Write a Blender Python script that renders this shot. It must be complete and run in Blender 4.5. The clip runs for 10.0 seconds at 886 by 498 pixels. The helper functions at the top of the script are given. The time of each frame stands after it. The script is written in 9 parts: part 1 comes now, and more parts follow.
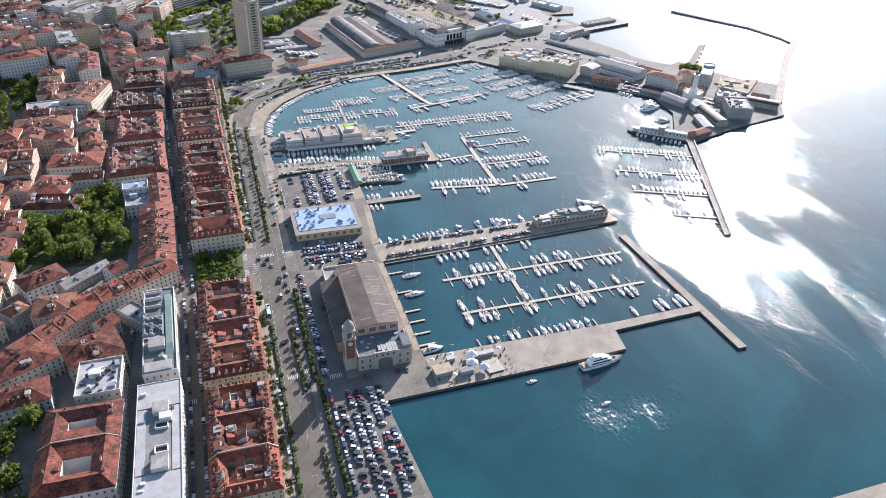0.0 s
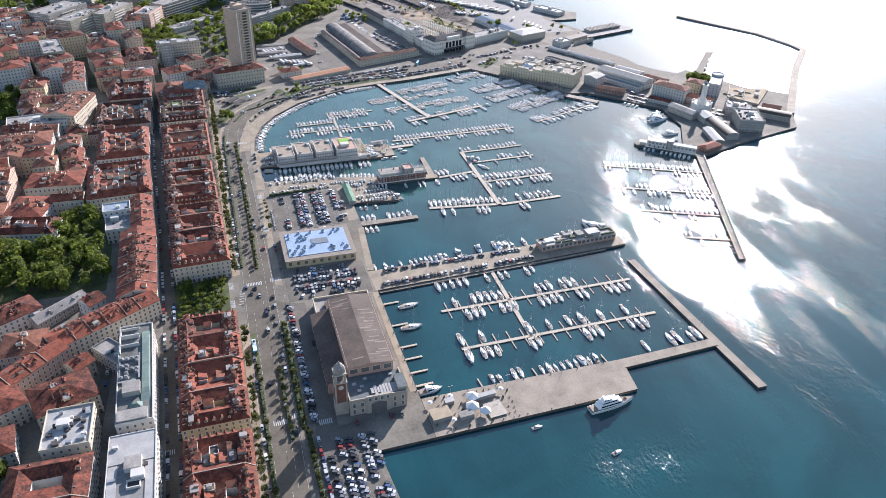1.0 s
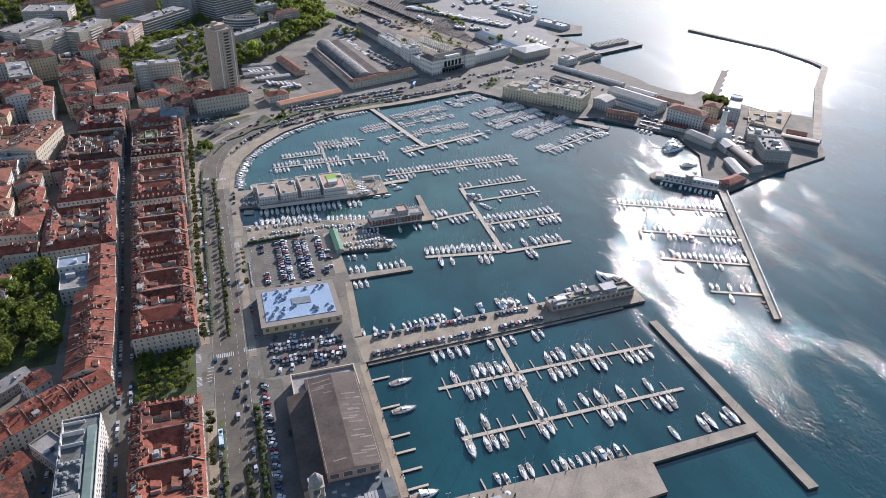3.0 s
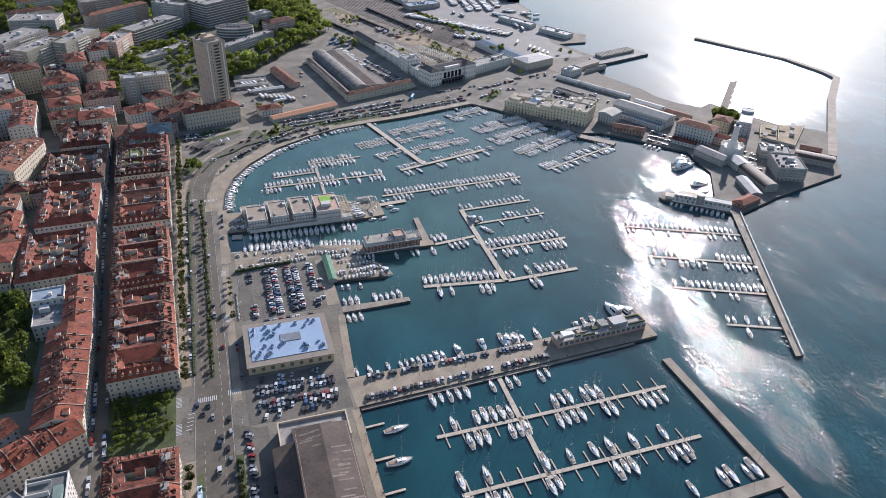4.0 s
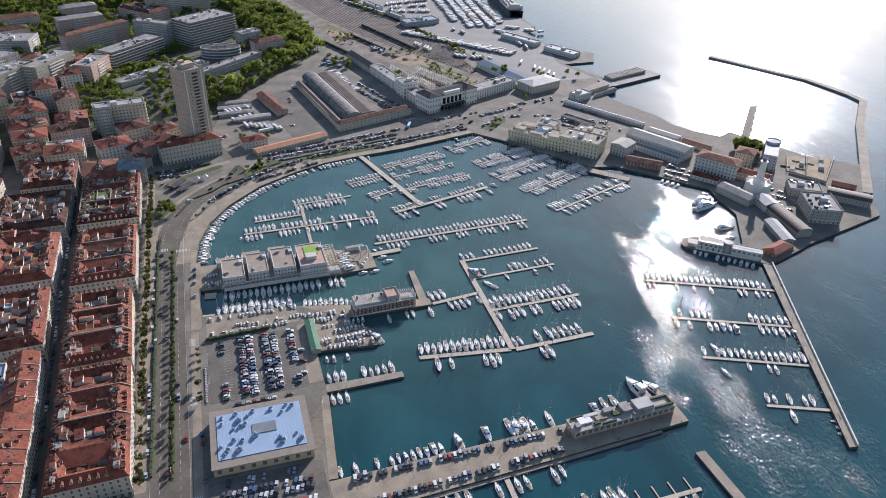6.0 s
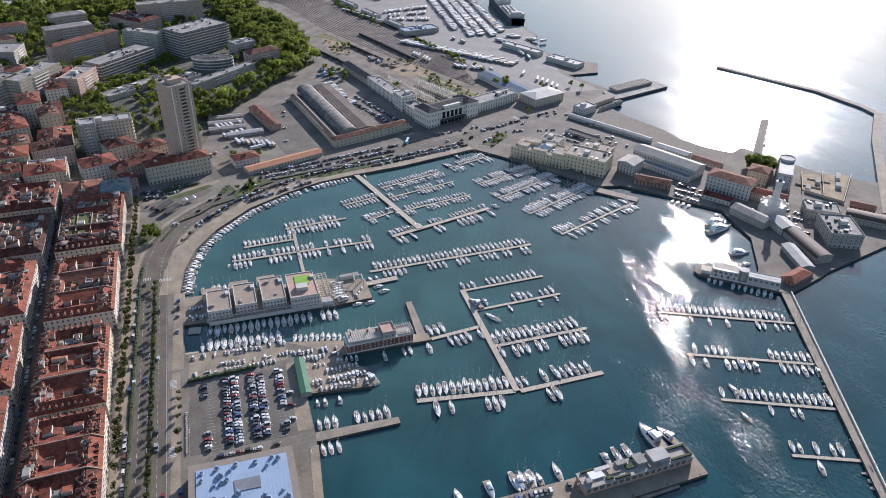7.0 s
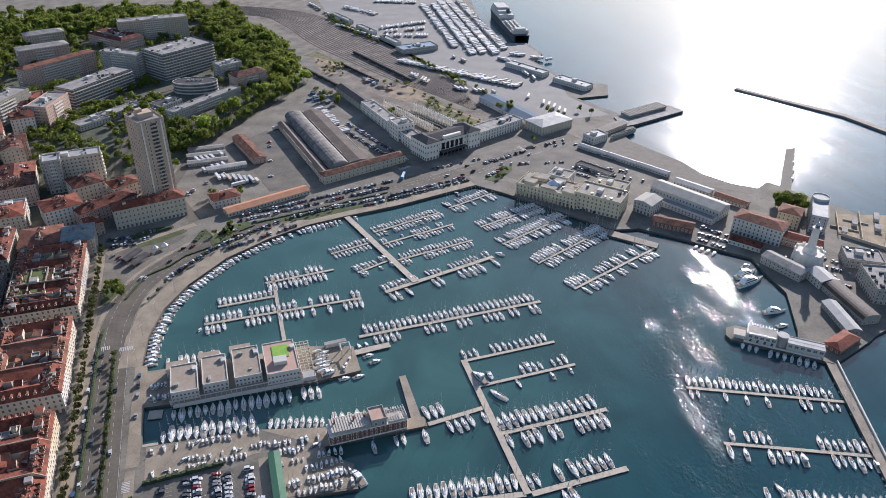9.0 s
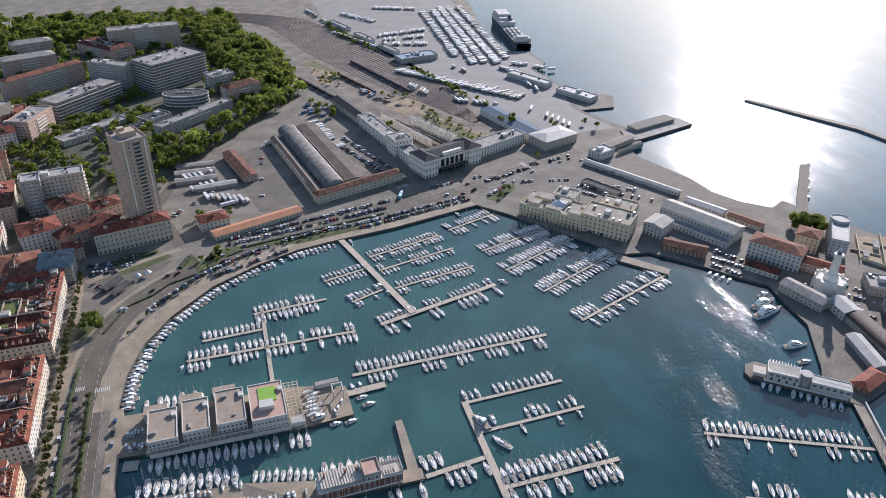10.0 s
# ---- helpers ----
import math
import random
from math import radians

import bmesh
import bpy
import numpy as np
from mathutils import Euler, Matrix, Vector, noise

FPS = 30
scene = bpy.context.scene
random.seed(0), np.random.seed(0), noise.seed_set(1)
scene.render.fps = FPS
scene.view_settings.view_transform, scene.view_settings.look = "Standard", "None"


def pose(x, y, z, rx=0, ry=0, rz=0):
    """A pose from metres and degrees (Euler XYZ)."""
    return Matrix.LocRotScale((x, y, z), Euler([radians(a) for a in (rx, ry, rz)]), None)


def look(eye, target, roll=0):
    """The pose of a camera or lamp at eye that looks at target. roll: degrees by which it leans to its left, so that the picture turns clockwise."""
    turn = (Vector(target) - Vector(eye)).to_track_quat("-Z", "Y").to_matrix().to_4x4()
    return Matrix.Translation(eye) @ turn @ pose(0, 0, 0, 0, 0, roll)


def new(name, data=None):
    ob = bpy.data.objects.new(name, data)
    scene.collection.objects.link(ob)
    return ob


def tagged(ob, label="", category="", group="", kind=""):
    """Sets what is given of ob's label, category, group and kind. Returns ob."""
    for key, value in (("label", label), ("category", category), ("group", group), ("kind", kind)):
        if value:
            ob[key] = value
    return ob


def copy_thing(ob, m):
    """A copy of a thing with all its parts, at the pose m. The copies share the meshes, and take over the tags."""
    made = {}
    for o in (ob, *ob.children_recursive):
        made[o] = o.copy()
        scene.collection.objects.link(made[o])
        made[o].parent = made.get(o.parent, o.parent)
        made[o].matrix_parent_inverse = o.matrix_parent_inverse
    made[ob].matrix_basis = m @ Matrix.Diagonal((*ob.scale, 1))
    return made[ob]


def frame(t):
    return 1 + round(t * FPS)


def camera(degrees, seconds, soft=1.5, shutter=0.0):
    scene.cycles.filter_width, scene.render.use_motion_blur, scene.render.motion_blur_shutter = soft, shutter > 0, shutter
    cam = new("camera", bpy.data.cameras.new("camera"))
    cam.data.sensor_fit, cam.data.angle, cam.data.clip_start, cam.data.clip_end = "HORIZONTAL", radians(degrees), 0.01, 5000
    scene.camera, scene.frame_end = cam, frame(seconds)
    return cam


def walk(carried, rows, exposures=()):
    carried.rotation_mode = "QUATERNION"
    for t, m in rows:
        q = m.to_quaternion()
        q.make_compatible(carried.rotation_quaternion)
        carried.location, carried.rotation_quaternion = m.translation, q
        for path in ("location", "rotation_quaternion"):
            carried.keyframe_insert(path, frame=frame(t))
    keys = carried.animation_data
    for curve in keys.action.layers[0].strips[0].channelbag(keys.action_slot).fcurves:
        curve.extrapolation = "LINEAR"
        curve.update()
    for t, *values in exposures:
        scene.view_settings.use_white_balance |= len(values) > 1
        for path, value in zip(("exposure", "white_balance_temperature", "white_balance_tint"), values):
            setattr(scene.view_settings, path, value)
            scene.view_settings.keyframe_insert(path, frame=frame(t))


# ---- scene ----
from mathutils import geometry

cam = camera(63.23, 10.0, soft=0.75)
walk(cam, [
    (0, look((-40.19, -489.83, 301.91), (91.87, -88.25, 34.90), 1.94)),
    (1, look((-27.89, -454.28, 302.06), (104.04, -52.80, 34.85), 1.85)),
    (2, look((-15.78, -418.82, 302.24), (116.08, -17.15, 35.26), 1.76)),
    (3, look((-3.82, -383.43, 302.43), (128.00, 18.66, 36.07), 1.69)),
    (4, look((8.02, -348.10, 302.62), (139.84, 54.60, 37.17), 1.63)),
    (5, look((19.76, -312.80, 302.80), (151.59, 90.63, 38.48), 1.57)),
    (6, look((31.43, -277.53, 302.96), (163.29, 126.71, 39.90), 1.52)),
    (7, look((43.07, -242.26, 303.10), (174.95, 162.81, 41.33), 1.47)),
    (8, look((54.69, -206.99, 303.21), (186.58, 198.89, 42.70), 1.43)),
    (9, look((66.33, -171.69, 303.26), (198.21, 234.92, 43.90), 1.39)),
    (10, look((78.02, -136.36, 303.27), (209.86, 270.87, 44.84), 1.35)),
], [(0, 1.02, 5960, 19), (1, 0.92, 5960, 19), (2.5, 0.62, 5960, 19), (4.5, 0.42, 5960, 19), (7, 0.38, 5960, 19), (10, 0.38, 5960, 19)])

# ---------------------------------------------------------------- light
SUN_AZ, SUN_EL = 41.5, 21.5          # clockwise from +y, above the horizon
world = bpy.data.worlds.new("sky")
scene.world = world
world.use_nodes = True
wn = world.node_tree.nodes
sky = wn.new("ShaderNodeTexSky")
sky.sky_type, sky.sun_disc = "NISHITA", False
sky.sun_elevation, sky.sun_rotation = radians(SUN_EL), radians(SUN_AZ)
sky.air_density, sky.dust_density, sky.ozone_density = 1.35, 0.85, 2.8
wn["Background"].inputs[1].default_value = 0.112
world.node_tree.links.new(sky.outputs[0], wn["Background"].inputs[0])
sd = Vector((math.sin(radians(SUN_AZ)) * math.cos(radians(SUN_EL)), math.cos(radians(SUN_AZ)) * math.cos(radians(SUN_EL)), math.sin(radians(SUN_EL))))
sun = new("sun", bpy.data.lights.new("sun", "SUN"))
sun.data.energy, sun.data.angle, sun.data.color = 5.6, radians(0.6), (1.0, 0.94, 0.85)
sun.matrix_world = look(sd * 900, (0, 0, 0))

# ---------------------------------------------------------------- materials
def links(m):
    return m.node_tree.nodes, m.node_tree.links


def mat(name, colour, rough=0.8, metal=0.0, var=0.25, scale=0.25, fine=4.0, bump=0.15, bump_scale=3.0, tint=0.0, island=False, spec=0.35, span=0.25):
    """A surface with stains at two sizes, a little relief and, if tint, a shade of its own for every object."""
    m = bpy.data.materials.new(name)
    m.use_nodes = True
    n, l = links(m)
    b = n["Principled BSDF"]
    b.inputs["Roughness"].default_value, b.inputs["Metallic"].default_value = rough, metal
    b.inputs["Specular IOR Level"].default_value = spec
    geo = n.new("ShaderNodeNewGeometry")
    n1, n2 = n.new("ShaderNodeTexNoise"), n.new("ShaderNodeTexNoise")
    n1.inputs["Scale"].default_value, n1.inputs["Detail"].default_value = scale, 4
    n2.inputs["Scale"].default_value, n2.inputs["Detail"].default_value = fine, 3
    for t in (n1, n2):
        l.new(geo.outputs["Position"], t.inputs["Vector"])
    mix = n.new("ShaderNodeMath")
    mix.operation = "MULTIPLY_ADD"
    l.new(n1.outputs[0], mix.inputs[0])
    mix.inputs[1].default_value = 0.65
    half = n.new("ShaderNodeMath")
    half.operation = "MULTIPLY"
    half.inputs[1].default_value = 0.35
    l.new(n2.outputs[0], half.inputs[0])
    l.new(half.outputs[0], mix.inputs[2])
    last = mix.outputs[0]
    if tint:
        add = n.new("ShaderNodeMath")
        add.operation = "MULTIPLY_ADD"
        if island:
            l.new(geo.outputs["Random Per Island"], add.inputs[0])
        else:
            oi = n.new("ShaderNodeObjectInfo")
            l.new(oi.outputs["Random"], add.inputs[0])
        add.inputs[1].default_value = tint
        l.new(last, add.inputs[2])
        sub = n.new("ShaderNodeMath")
        sub.operation = "SUBTRACT"
        sub.inputs[1].default_value = tint / 2
        l.new(add.outputs[0], sub.inputs[0])
        last = sub.outputs[0]
    ramp = n.new("ShaderNodeValToRGB")
    ramp.color_ramp.elements[0].position, ramp.color_ramp.elements[1].position = 0.5 - span, 0.5 + span
    ramp.color_ramp.elements[0].color = (*[c * (1 - var) for c in colour], 1)
    ramp.color_ramp.elements[1].color = (*[min(1, c * (1 + var)) for c in colour], 1)
    l.new(last, ramp.inputs[0])
    l.new(ramp.outputs[0], b.inputs["Base Color"])
    if bump:
        bt, bp = n.new("ShaderNodeTexNoise"), n.new("ShaderNodeBump")
        bt.inputs["Scale"].default_value = bump_scale
        l.new(geo.outputs["Position"], bt.inputs["Vector"])
        bp.inputs["Strength"].default_value, bp.inputs["Distance"].default_value = bump, 0.2
        l.new(bt.outputs[0], bp.inputs["Height"])
        l.new(bp.outputs[0], b.inputs["Normal"])
    return m


def palette(name, colours, rough=0.35, island=False, coat=0.0):
    """Paint that takes one of a few colours by chance, per object or per loose piece."""
    m = bpy.data.materials.new(name)
    m.use_nodes = True
    n, l = links(m)
    b = n["Principled BSDF"]
    b.inputs["Roughness"].default_value, b.inputs["Coat Weight"].default_value = rough, coat
    src = n.new("ShaderNodeNewGeometry").outputs["Random Per Island"] if island else n.new("ShaderNodeObjectInfo").outputs["Random"]
    r = n.new("ShaderNodeValToRGB").color_ramp
    r.interpolation = "CONSTANT"
    while len(r.elements) < len(colours):
        r.elements.new(0.5)
    for i, c in enumerate(colours):
        r.elements[i].position, r.elements[i].color = i / len(colours), (*c, 1)
    ramp = [x for x in n if x.type == "VALTORGB"][0]
    l.new(src, ramp.inputs[0])
    l.new(ramp.outputs[0], b.inputs["Base Color"])
    return m


# centre, half length and width, heading, strength
WIND_LANES = [(318, -115, 130, 54, 104, 3.8), (168, -240, 44, 22, -15, 2.4), (345, 120, 125, 42, 50, 2.0), (410, 198, 46, 12, 89, 2.1), (283, -30, 100, 34, 88, 2.8), (458, -20, 200, 62, 60, 1.6), (372, -130, 90, 18, 80, 2.0), (298, -165, 85, 26, 95, 4.6), (312, 30, 85, 24, 92, 3.4)]


def water_mat():
    m = bpy.data.materials.new("sea_water")
    m.use_nodes = True
    n, l = links(m)
    b = n["Principled BSDF"]
    b.inputs["IOR"].default_value, b.inputs["Specular IOR Level"].default_value = 1.33, 1.0
    geo = n.new("ShaderNodeNewGeometry")
    big = n.new("ShaderNodeTexNoise")
    big.inputs["Scale"].default_value, big.inputs["Detail"].default_value, big.inputs["Distortion"].default_value = 0.022, 6, 0.5
    mid, small = n.new("ShaderNodeTexNoise"), n.new("ShaderNodeTexNoise")
    mid.inputs["Scale"].default_value, mid.inputs["Detail"].default_value = 0.5, 4
    small.inputs["Scale"].default_value, small.inputs["Detail"].default_value = 1.5, 2
    sc = n.new("ShaderNodeMapping")
    sc.inputs["Scale"].default_value, sc.inputs["Rotation"].default_value = (1.0, 0.65, 1.0), (0, 0, radians(-35))
    l.new(geo.outputs["Position"], sc.inputs["Vector"])
    lane = n.new("ShaderNodeMapping")
    lane.inputs["Scale"].default_value, lane.inputs["Rotation"].default_value = (1.5, 0.35, 1.0), (0, 0, radians(12))
    l.new(geo.outputs["Position"], lane.inputs["Vector"])
    l.new(lane.outputs[0], big.inputs["Vector"])
    l.new(sc.outputs[0], mid.inputs["Vector"])
    l.new(sc.outputs[0], small.inputs["Vector"])
    ramp = n.new("ShaderNodeValToRGB")
    e = ramp.color_ramp.elements
    e[0].position, e[0].color = 0.35, (0.006, 0.043, 0.050, 1)
    e[1].position, e[1].color = 0.68, (0.010, 0.059, 0.066, 1)
    l.new(big.outputs[0], ramp.inputs[0])
    # the inner harbour is greener with silt, its paleness is sky reflection put into the colour; the open roadstead is
    # a clearer teal
    tone = ramp.outputs[0]
    for place, size, colour in (((110, 255, 0), (240, 270, 1), (0.040, 0.098, 0.086, 1)), ((190, -330, 0), (260, 150, 1), (0.009, 0.056, 0.060, 1)), ((1100, 500, 0), (750, 1000, 1), (0.013, 0.094, 0.140, 1))):
        zone_map, zone_len, zone_fade, hue = n.new("ShaderNodeMapping"), n.new("ShaderNodeVectorMath"), n.new("ShaderNodeMapRange"), n.new("ShaderNodeMix")
        zone_map.vector_type, zone_len.operation, hue.data_type = "TEXTURE", "LENGTH", "RGBA"
        zone_map.inputs["Location"].default_value, zone_map.inputs["Scale"].default_value = place, size
        l.new(geo.outputs["Position"], zone_map.inputs["Vector"])
        l.new(zone_map.outputs[0], zone_len.inputs[0])
        l.new(zone_len.outputs["Value"], zone_fade.inputs[0])
        zone_fade.inputs[1].default_value, zone_fade.inputs[2].default_value, zone_fade.inputs[3].default_value, zone_fade.inputs[4].default_value = 1.05, 0.45, 0.0, 1.0
        l.new(zone_fade.outputs[0], hue.inputs[0])
        l.new(tone, hue.inputs[6])
        hue.inputs[7].default_value = colour
        tone = hue.outputs[2]
    # drifts of cloudier water, fifty metres and more across
    drift, drift_range, cloudy = n.new("ShaderNodeTexNoise"), n.new("ShaderNodeMapRange"), n.new("ShaderNodeVectorMath")
    drift.inputs["Scale"].default_value, drift.inputs["Detail"].default_value, drift.inputs["Distortion"].default_value = 0.016, 4, 0.8
    l.new(geo.outputs["Position"], drift.inputs["Vector"])
    drift_range.inputs[1].default_value, drift_range.inputs[2].default_value, drift_range.inputs[3].default_value, drift_range.inputs[4].default_value = 0.36, 0.66, 0.84, 1.22
    l.new(drift.outputs[0], drift_range.inputs[0])
    cloudy.operation = "SCALE"
    l.new(tone, cloudy.inputs[0])
    l.new(drift_range.outputs[0], cloudy.inputs["Scale"])
    l.new(cloudy.outputs[0], b.inputs["Base Color"])
    rr = n.new("ShaderNodeMapRange")
    rr.inputs[1].default_value, rr.inputs[2].default_value, rr.inputs[3].default_value, rr.inputs[4].default_value = 0.35, 0.65, 0.035, 0.055
    l.new(big.outputs[0], rr.inputs[0])
    # wavelets too small to show apart roughen the open sea, the basins stay smooth
    reach, out_at_sea, wavelets = n.new("ShaderNodeVectorMath"), n.new("ShaderNodeMapRange"), n.new("ShaderNodeMath")
    reach.operation, wavelets.operation = "DOT_PRODUCT", "ADD"
    reach.inputs[1].default_value = (0.6, 0.8, 0.0)
    l.new(geo.outputs["Position"], reach.inputs[0])
    out_at_sea.inputs[1].default_value, out_at_sea.inputs[2].default_value, out_at_sea.inputs[3].default_value, out_at_sea.inputs[4].default_value = 500, 680, 0.0, 0.10
    l.new(reach.outputs["Value"], out_at_sea.inputs[0])
    l.new(rr.outputs[0], wavelets.inputs[0])
    l.new(out_at_sea.outputs[0], wavelets.inputs[1])
    s = n.new("ShaderNodeMapRange")
    s.inputs[1].default_value, s.inputs[2].default_value, s.inputs[3].default_value, s.inputs[4].default_value = 0.36, 0.64, 0.24, 0.40
    l.new(big.outputs[0], s.inputs[0])
    # calm inside the moles, open sea beyond them, and wind lanes in between
    dot, calm, both = n.new("ShaderNodeVectorMath"), n.new("ShaderNodeMapRange"), n.new("ShaderNodeMath")
    dot.operation = "DOT_PRODUCT"
    dot.inputs[1].default_value = (1.0, -0.49, 0.0)
    l.new(geo.outputs["Position"], dot.inputs[0])
    calm.inputs[1].default_value, calm.inputs[2].default_value, calm.inputs[3].default_value, calm.inputs[4].default_value = 330, 430, 0.30, 0.50
    l.new(dot.outputs["Value"], calm.inputs[0])
    for cx, cy, along, across, turn, force in WIND_LANES:
        mp, ln, mr, mx = n.new("ShaderNodeMapping"), n.new("ShaderNodeVectorMath"), n.new("ShaderNodeMapRange"), n.new("ShaderNodeMath")
        mp.vector_type, ln.operation, mx.operation = "TEXTURE", "LENGTH", "MAXIMUM"
        mp.inputs["Location"].default_value, mp.inputs["Rotation"].default_value, mp.inputs["Scale"].default_value = (cx, cy, 0), (0, 0, radians(turn)), (along, across, 1)
        wob = n.new("ShaderNodeVectorMath")
        wob.operation = "MULTIPLY_ADD"
        l.new(big.outputs["Color"], wob.inputs[0])
        wob.inputs[1].default_value = (3.6, 3.6, 0)
        l.new(mp.outputs[0], wob.inputs[2])
        off = n.new("ShaderNodeVectorMath")
        off.operation = "SUBTRACT"
        off.inputs[1].default_value = (1.8, 1.8, 0)
        l.new(geo.outputs["Position"], mp.inputs["Vector"])
        l.new(wob.outputs[0], off.inputs[0])
        l.new(off.outputs[0], ln.inputs[0])
        mr.inputs[1].default_value, mr.inputs[2].default_value, mr.inputs[3].default_value, mr.inputs[4].default_value = 1.3, 0.3, 0.0, force
        l.new(ln.outputs["Value"], mr.inputs[0])
        l.new(calm.outputs[0], mx.inputs[0])
        l.new(mr.outputs[0], mx.inputs[1])
        calm = mx
    both.operation = "MULTIPLY"
    l.new(s.outputs[0], both.inputs[0])
    l.new(calm.outputs[0], both.inputs[1])
    # cat's-paws: short gusts that break the wind lanes up
    gust_map, gust, gust_range, gusty = n.new("ShaderNodeMapping"), n.new("ShaderNodeTexNoise"), n.new("ShaderNodeMapRange"), n.new("ShaderNodeMath")
    gust_map.inputs["Scale"].default_value, gust_map.inputs["Rotation"].default_value = (1.0, 0.38, 1.0), (0, 0, radians(-30))
    gust.inputs["Scale"].default_value, gust.inputs["Detail"].default_value, gust.inputs["Roughness"].default_value = 0.045, 4, 0.6
    l.new(geo.outputs["Position"], gust_map.inputs["Vector"])
    l.new(gust_map.outputs[0], gust.inputs["Vector"])
    gust_range.inputs[1].default_value, gust_range.inputs[2].default_value, gust_range.inputs[3].default_value, gust_range.inputs[4].default_value = 0.42, 0.58, 0.3, 1.35
    l.new(gust.outputs[0], gust_range.inputs[0])
    gusty.operation = "MULTIPLY"
    l.new(both.outputs[0], gusty.inputs[0])
    l.new(gust_range.outputs[0], gusty.inputs[1])
    s = gusty
    # ripples of a hand's breadth where the wind is up
    ripple, ruffled = n.new("ShaderNodeMapRange"), n.new("ShaderNodeMath")
    ripple.inputs[1].default_value, ripple.inputs[2].default_value, ripple.inputs[3].default_value, ripple.inputs[4].default_value = 0.3, 1.6, 0.0, 0.03
    l.new(s.outputs[0], ripple.inputs[0])
    ruffled.operation = "ADD"
    l.new(wavelets.outputs[0], ruffled.inputs[0])
    l.new(ripple.outputs[0], ruffled.inputs[1])
    l.new(ruffled.outputs[0], b.inputs["Roughness"])
    b1, b2 = n.new("ShaderNodeBump"), n.new("ShaderNodeBump")
    b1.inputs["Distance"].default_value, b2.inputs["Distance"].default_value = 0.58, 0.22
    l.new(s.outputs[0], b1.inputs["Strength"])
    l.new(s.outputs[0], b2.inputs["Strength"])
    l.new(mid.outputs[0], b1.inputs["Height"])
    l.new(small.outputs[0], b2.inputs["Height"])
    # longer chop, five to ten metres from crest to crest
    chop, b0 = n.new("ShaderNodeTexNoise"), n.new("ShaderNodeBump")
    chop.inputs["Scale"].default_value, chop.inputs["Detail"].default_value, chop.inputs["Roughness"].default_value = 0.13, 3, 0.6
    l.new(sc.outputs[0], chop.inputs["Vector"])
    b0.inputs["Distance"].default_value = 0.55
    l.new(s.outputs[0], b0.inputs["Strength"])
    l.new(chop.outputs[0], b0.inputs["Height"])
    l.new(b0.outputs[0], b1.inputs["Normal"])
    l.new(b1.outputs[0], b2.inputs["Normal"])
    l.new(b2.outputs[0], b.inputs["Normal"])
    return m


WATER = water_mat()
ASPHALT = mat("worn_asphalt", (0.118, 0.101, 0.076), 0.85, var=0.3, scale=0.07, fine=0.5, bump=0.1, span=0.18)
PAVING = mat("stone_paving", (0.275, 0.224, 0.160), 0.8, var=0.3, scale=0.1, fine=0.9, span=0.18)
GROUND = mat("city_ground", (0.178, 0.158, 0.126), 0.9, var=0.4, scale=0.05, fine=0.5, span=0.18)
DIRT = mat("railway_ballast", (0.185, 0.155, 0.125), 0.95, var=0.5, scale=0.05, fine=0.4, span=0.18)
CONCRETE = mat("quay_concrete", (0.275, 0.232, 0.178), 0.85, var=0.3, scale=0.1, fine=0.9, span=0.18)
QUAYWALL = mat("dark_quay_stone", (0.10, 0.085, 0.07), 0.9, var=0.4, scale=0.3, fine=2.0)
PONTOON = mat("pontoon_deck", (0.44, 0.375, 0.29), 0.8, var=0.2, scale=0.3, fine=3.0)
GRASS = mat("lawn", (0.075, 0.090, 0.035), 0.95, var=0.55, scale=0.1, fine=1.0, span=0.18)
TILES = mat("terracotta_tiles", (0.150, 0.041, 0.022), 0.85, var=0.75, scale=0.20, fine=0.8, bump=0.6, bump_scale=2.0, tint=0.22, span=0.17)
TILES2 = mat("old_brown_tiles", (0.132, 0.052, 0.031), 0.9, var=0.7, scale=0.20, fine=0.8, bump=0.6, bump_scale=2.0, tint=0.22, span=0.17)
ORANGE = mat("sunburnt_orange_tiles", (0.235, 0.082, 0.038), 0.85, var=0.5, scale=0.25, fine=0.9, bump=0.5, bump_scale=2.0, tint=0.3, span=0.17)
RUSTROOF = mat("brown_sheet_roof", (0.086, 0.061, 0.046), 0.7, var=0.5, scale=0.07, fine=0.6, bump=0.1, span=0.18)
GREYROOF = mat("grey_flat_roof", (0.27, 0.25, 0.225), 0.85, var=0.4, scale=0.15, fine=0.9, span=0.18)
WHITEROOF = mat("white_roof", (0.345, 0.335, 0.315), 0.7, var=0.22, scale=0.15, fine=1.0, span=0.18)
BLUEROOF = mat("pale_blue_roof_sheet", (0.30, 0.385, 0.49), 0.45, var=0.12, scale=0.1, fine=1.5, bump=0.05)
DARKROOF = mat("dark_slate_roof", (0.085, 0.08, 0.078), 0.9, var=0.4, scale=0.2, spec=0.1)
SHEDROOF = mat("weathered_vault_sheet", (0.165, 0.15, 0.135), 0.8, var=0.9, scale=0.15, fine=0.4, bump=0.2)
W_CREAM = mat("cream_stucco", (0.52, 0.45, 0.34), 0.9, var=0.15, scale=0.2, tint=0.25)
W_YELLOW = mat("yellow_stucco", (0.52, 0.41, 0.25), 0.9, var=0.15, scale=0.2, tint=0.2)
W_WHITE = mat("white_plaster", (0.53, 0.505, 0.46), 0.9, var=0.12, scale=0.2, tint=0.2)
W_GREY = mat("grey_plaster", (0.34, 0.315, 0.28), 0.9, var=0.15, scale=0.2, tint=0.25)
W_PINK = mat("pink_stucco", (0.46, 0.30, 0.23), 0.9, var=0.15, scale=0.2, tint=0.25)
W_BRICK = mat("red_brick_wall", (0.20, 0.085, 0.06), 0.9, var=0.25, scale=0.5, fine=3)
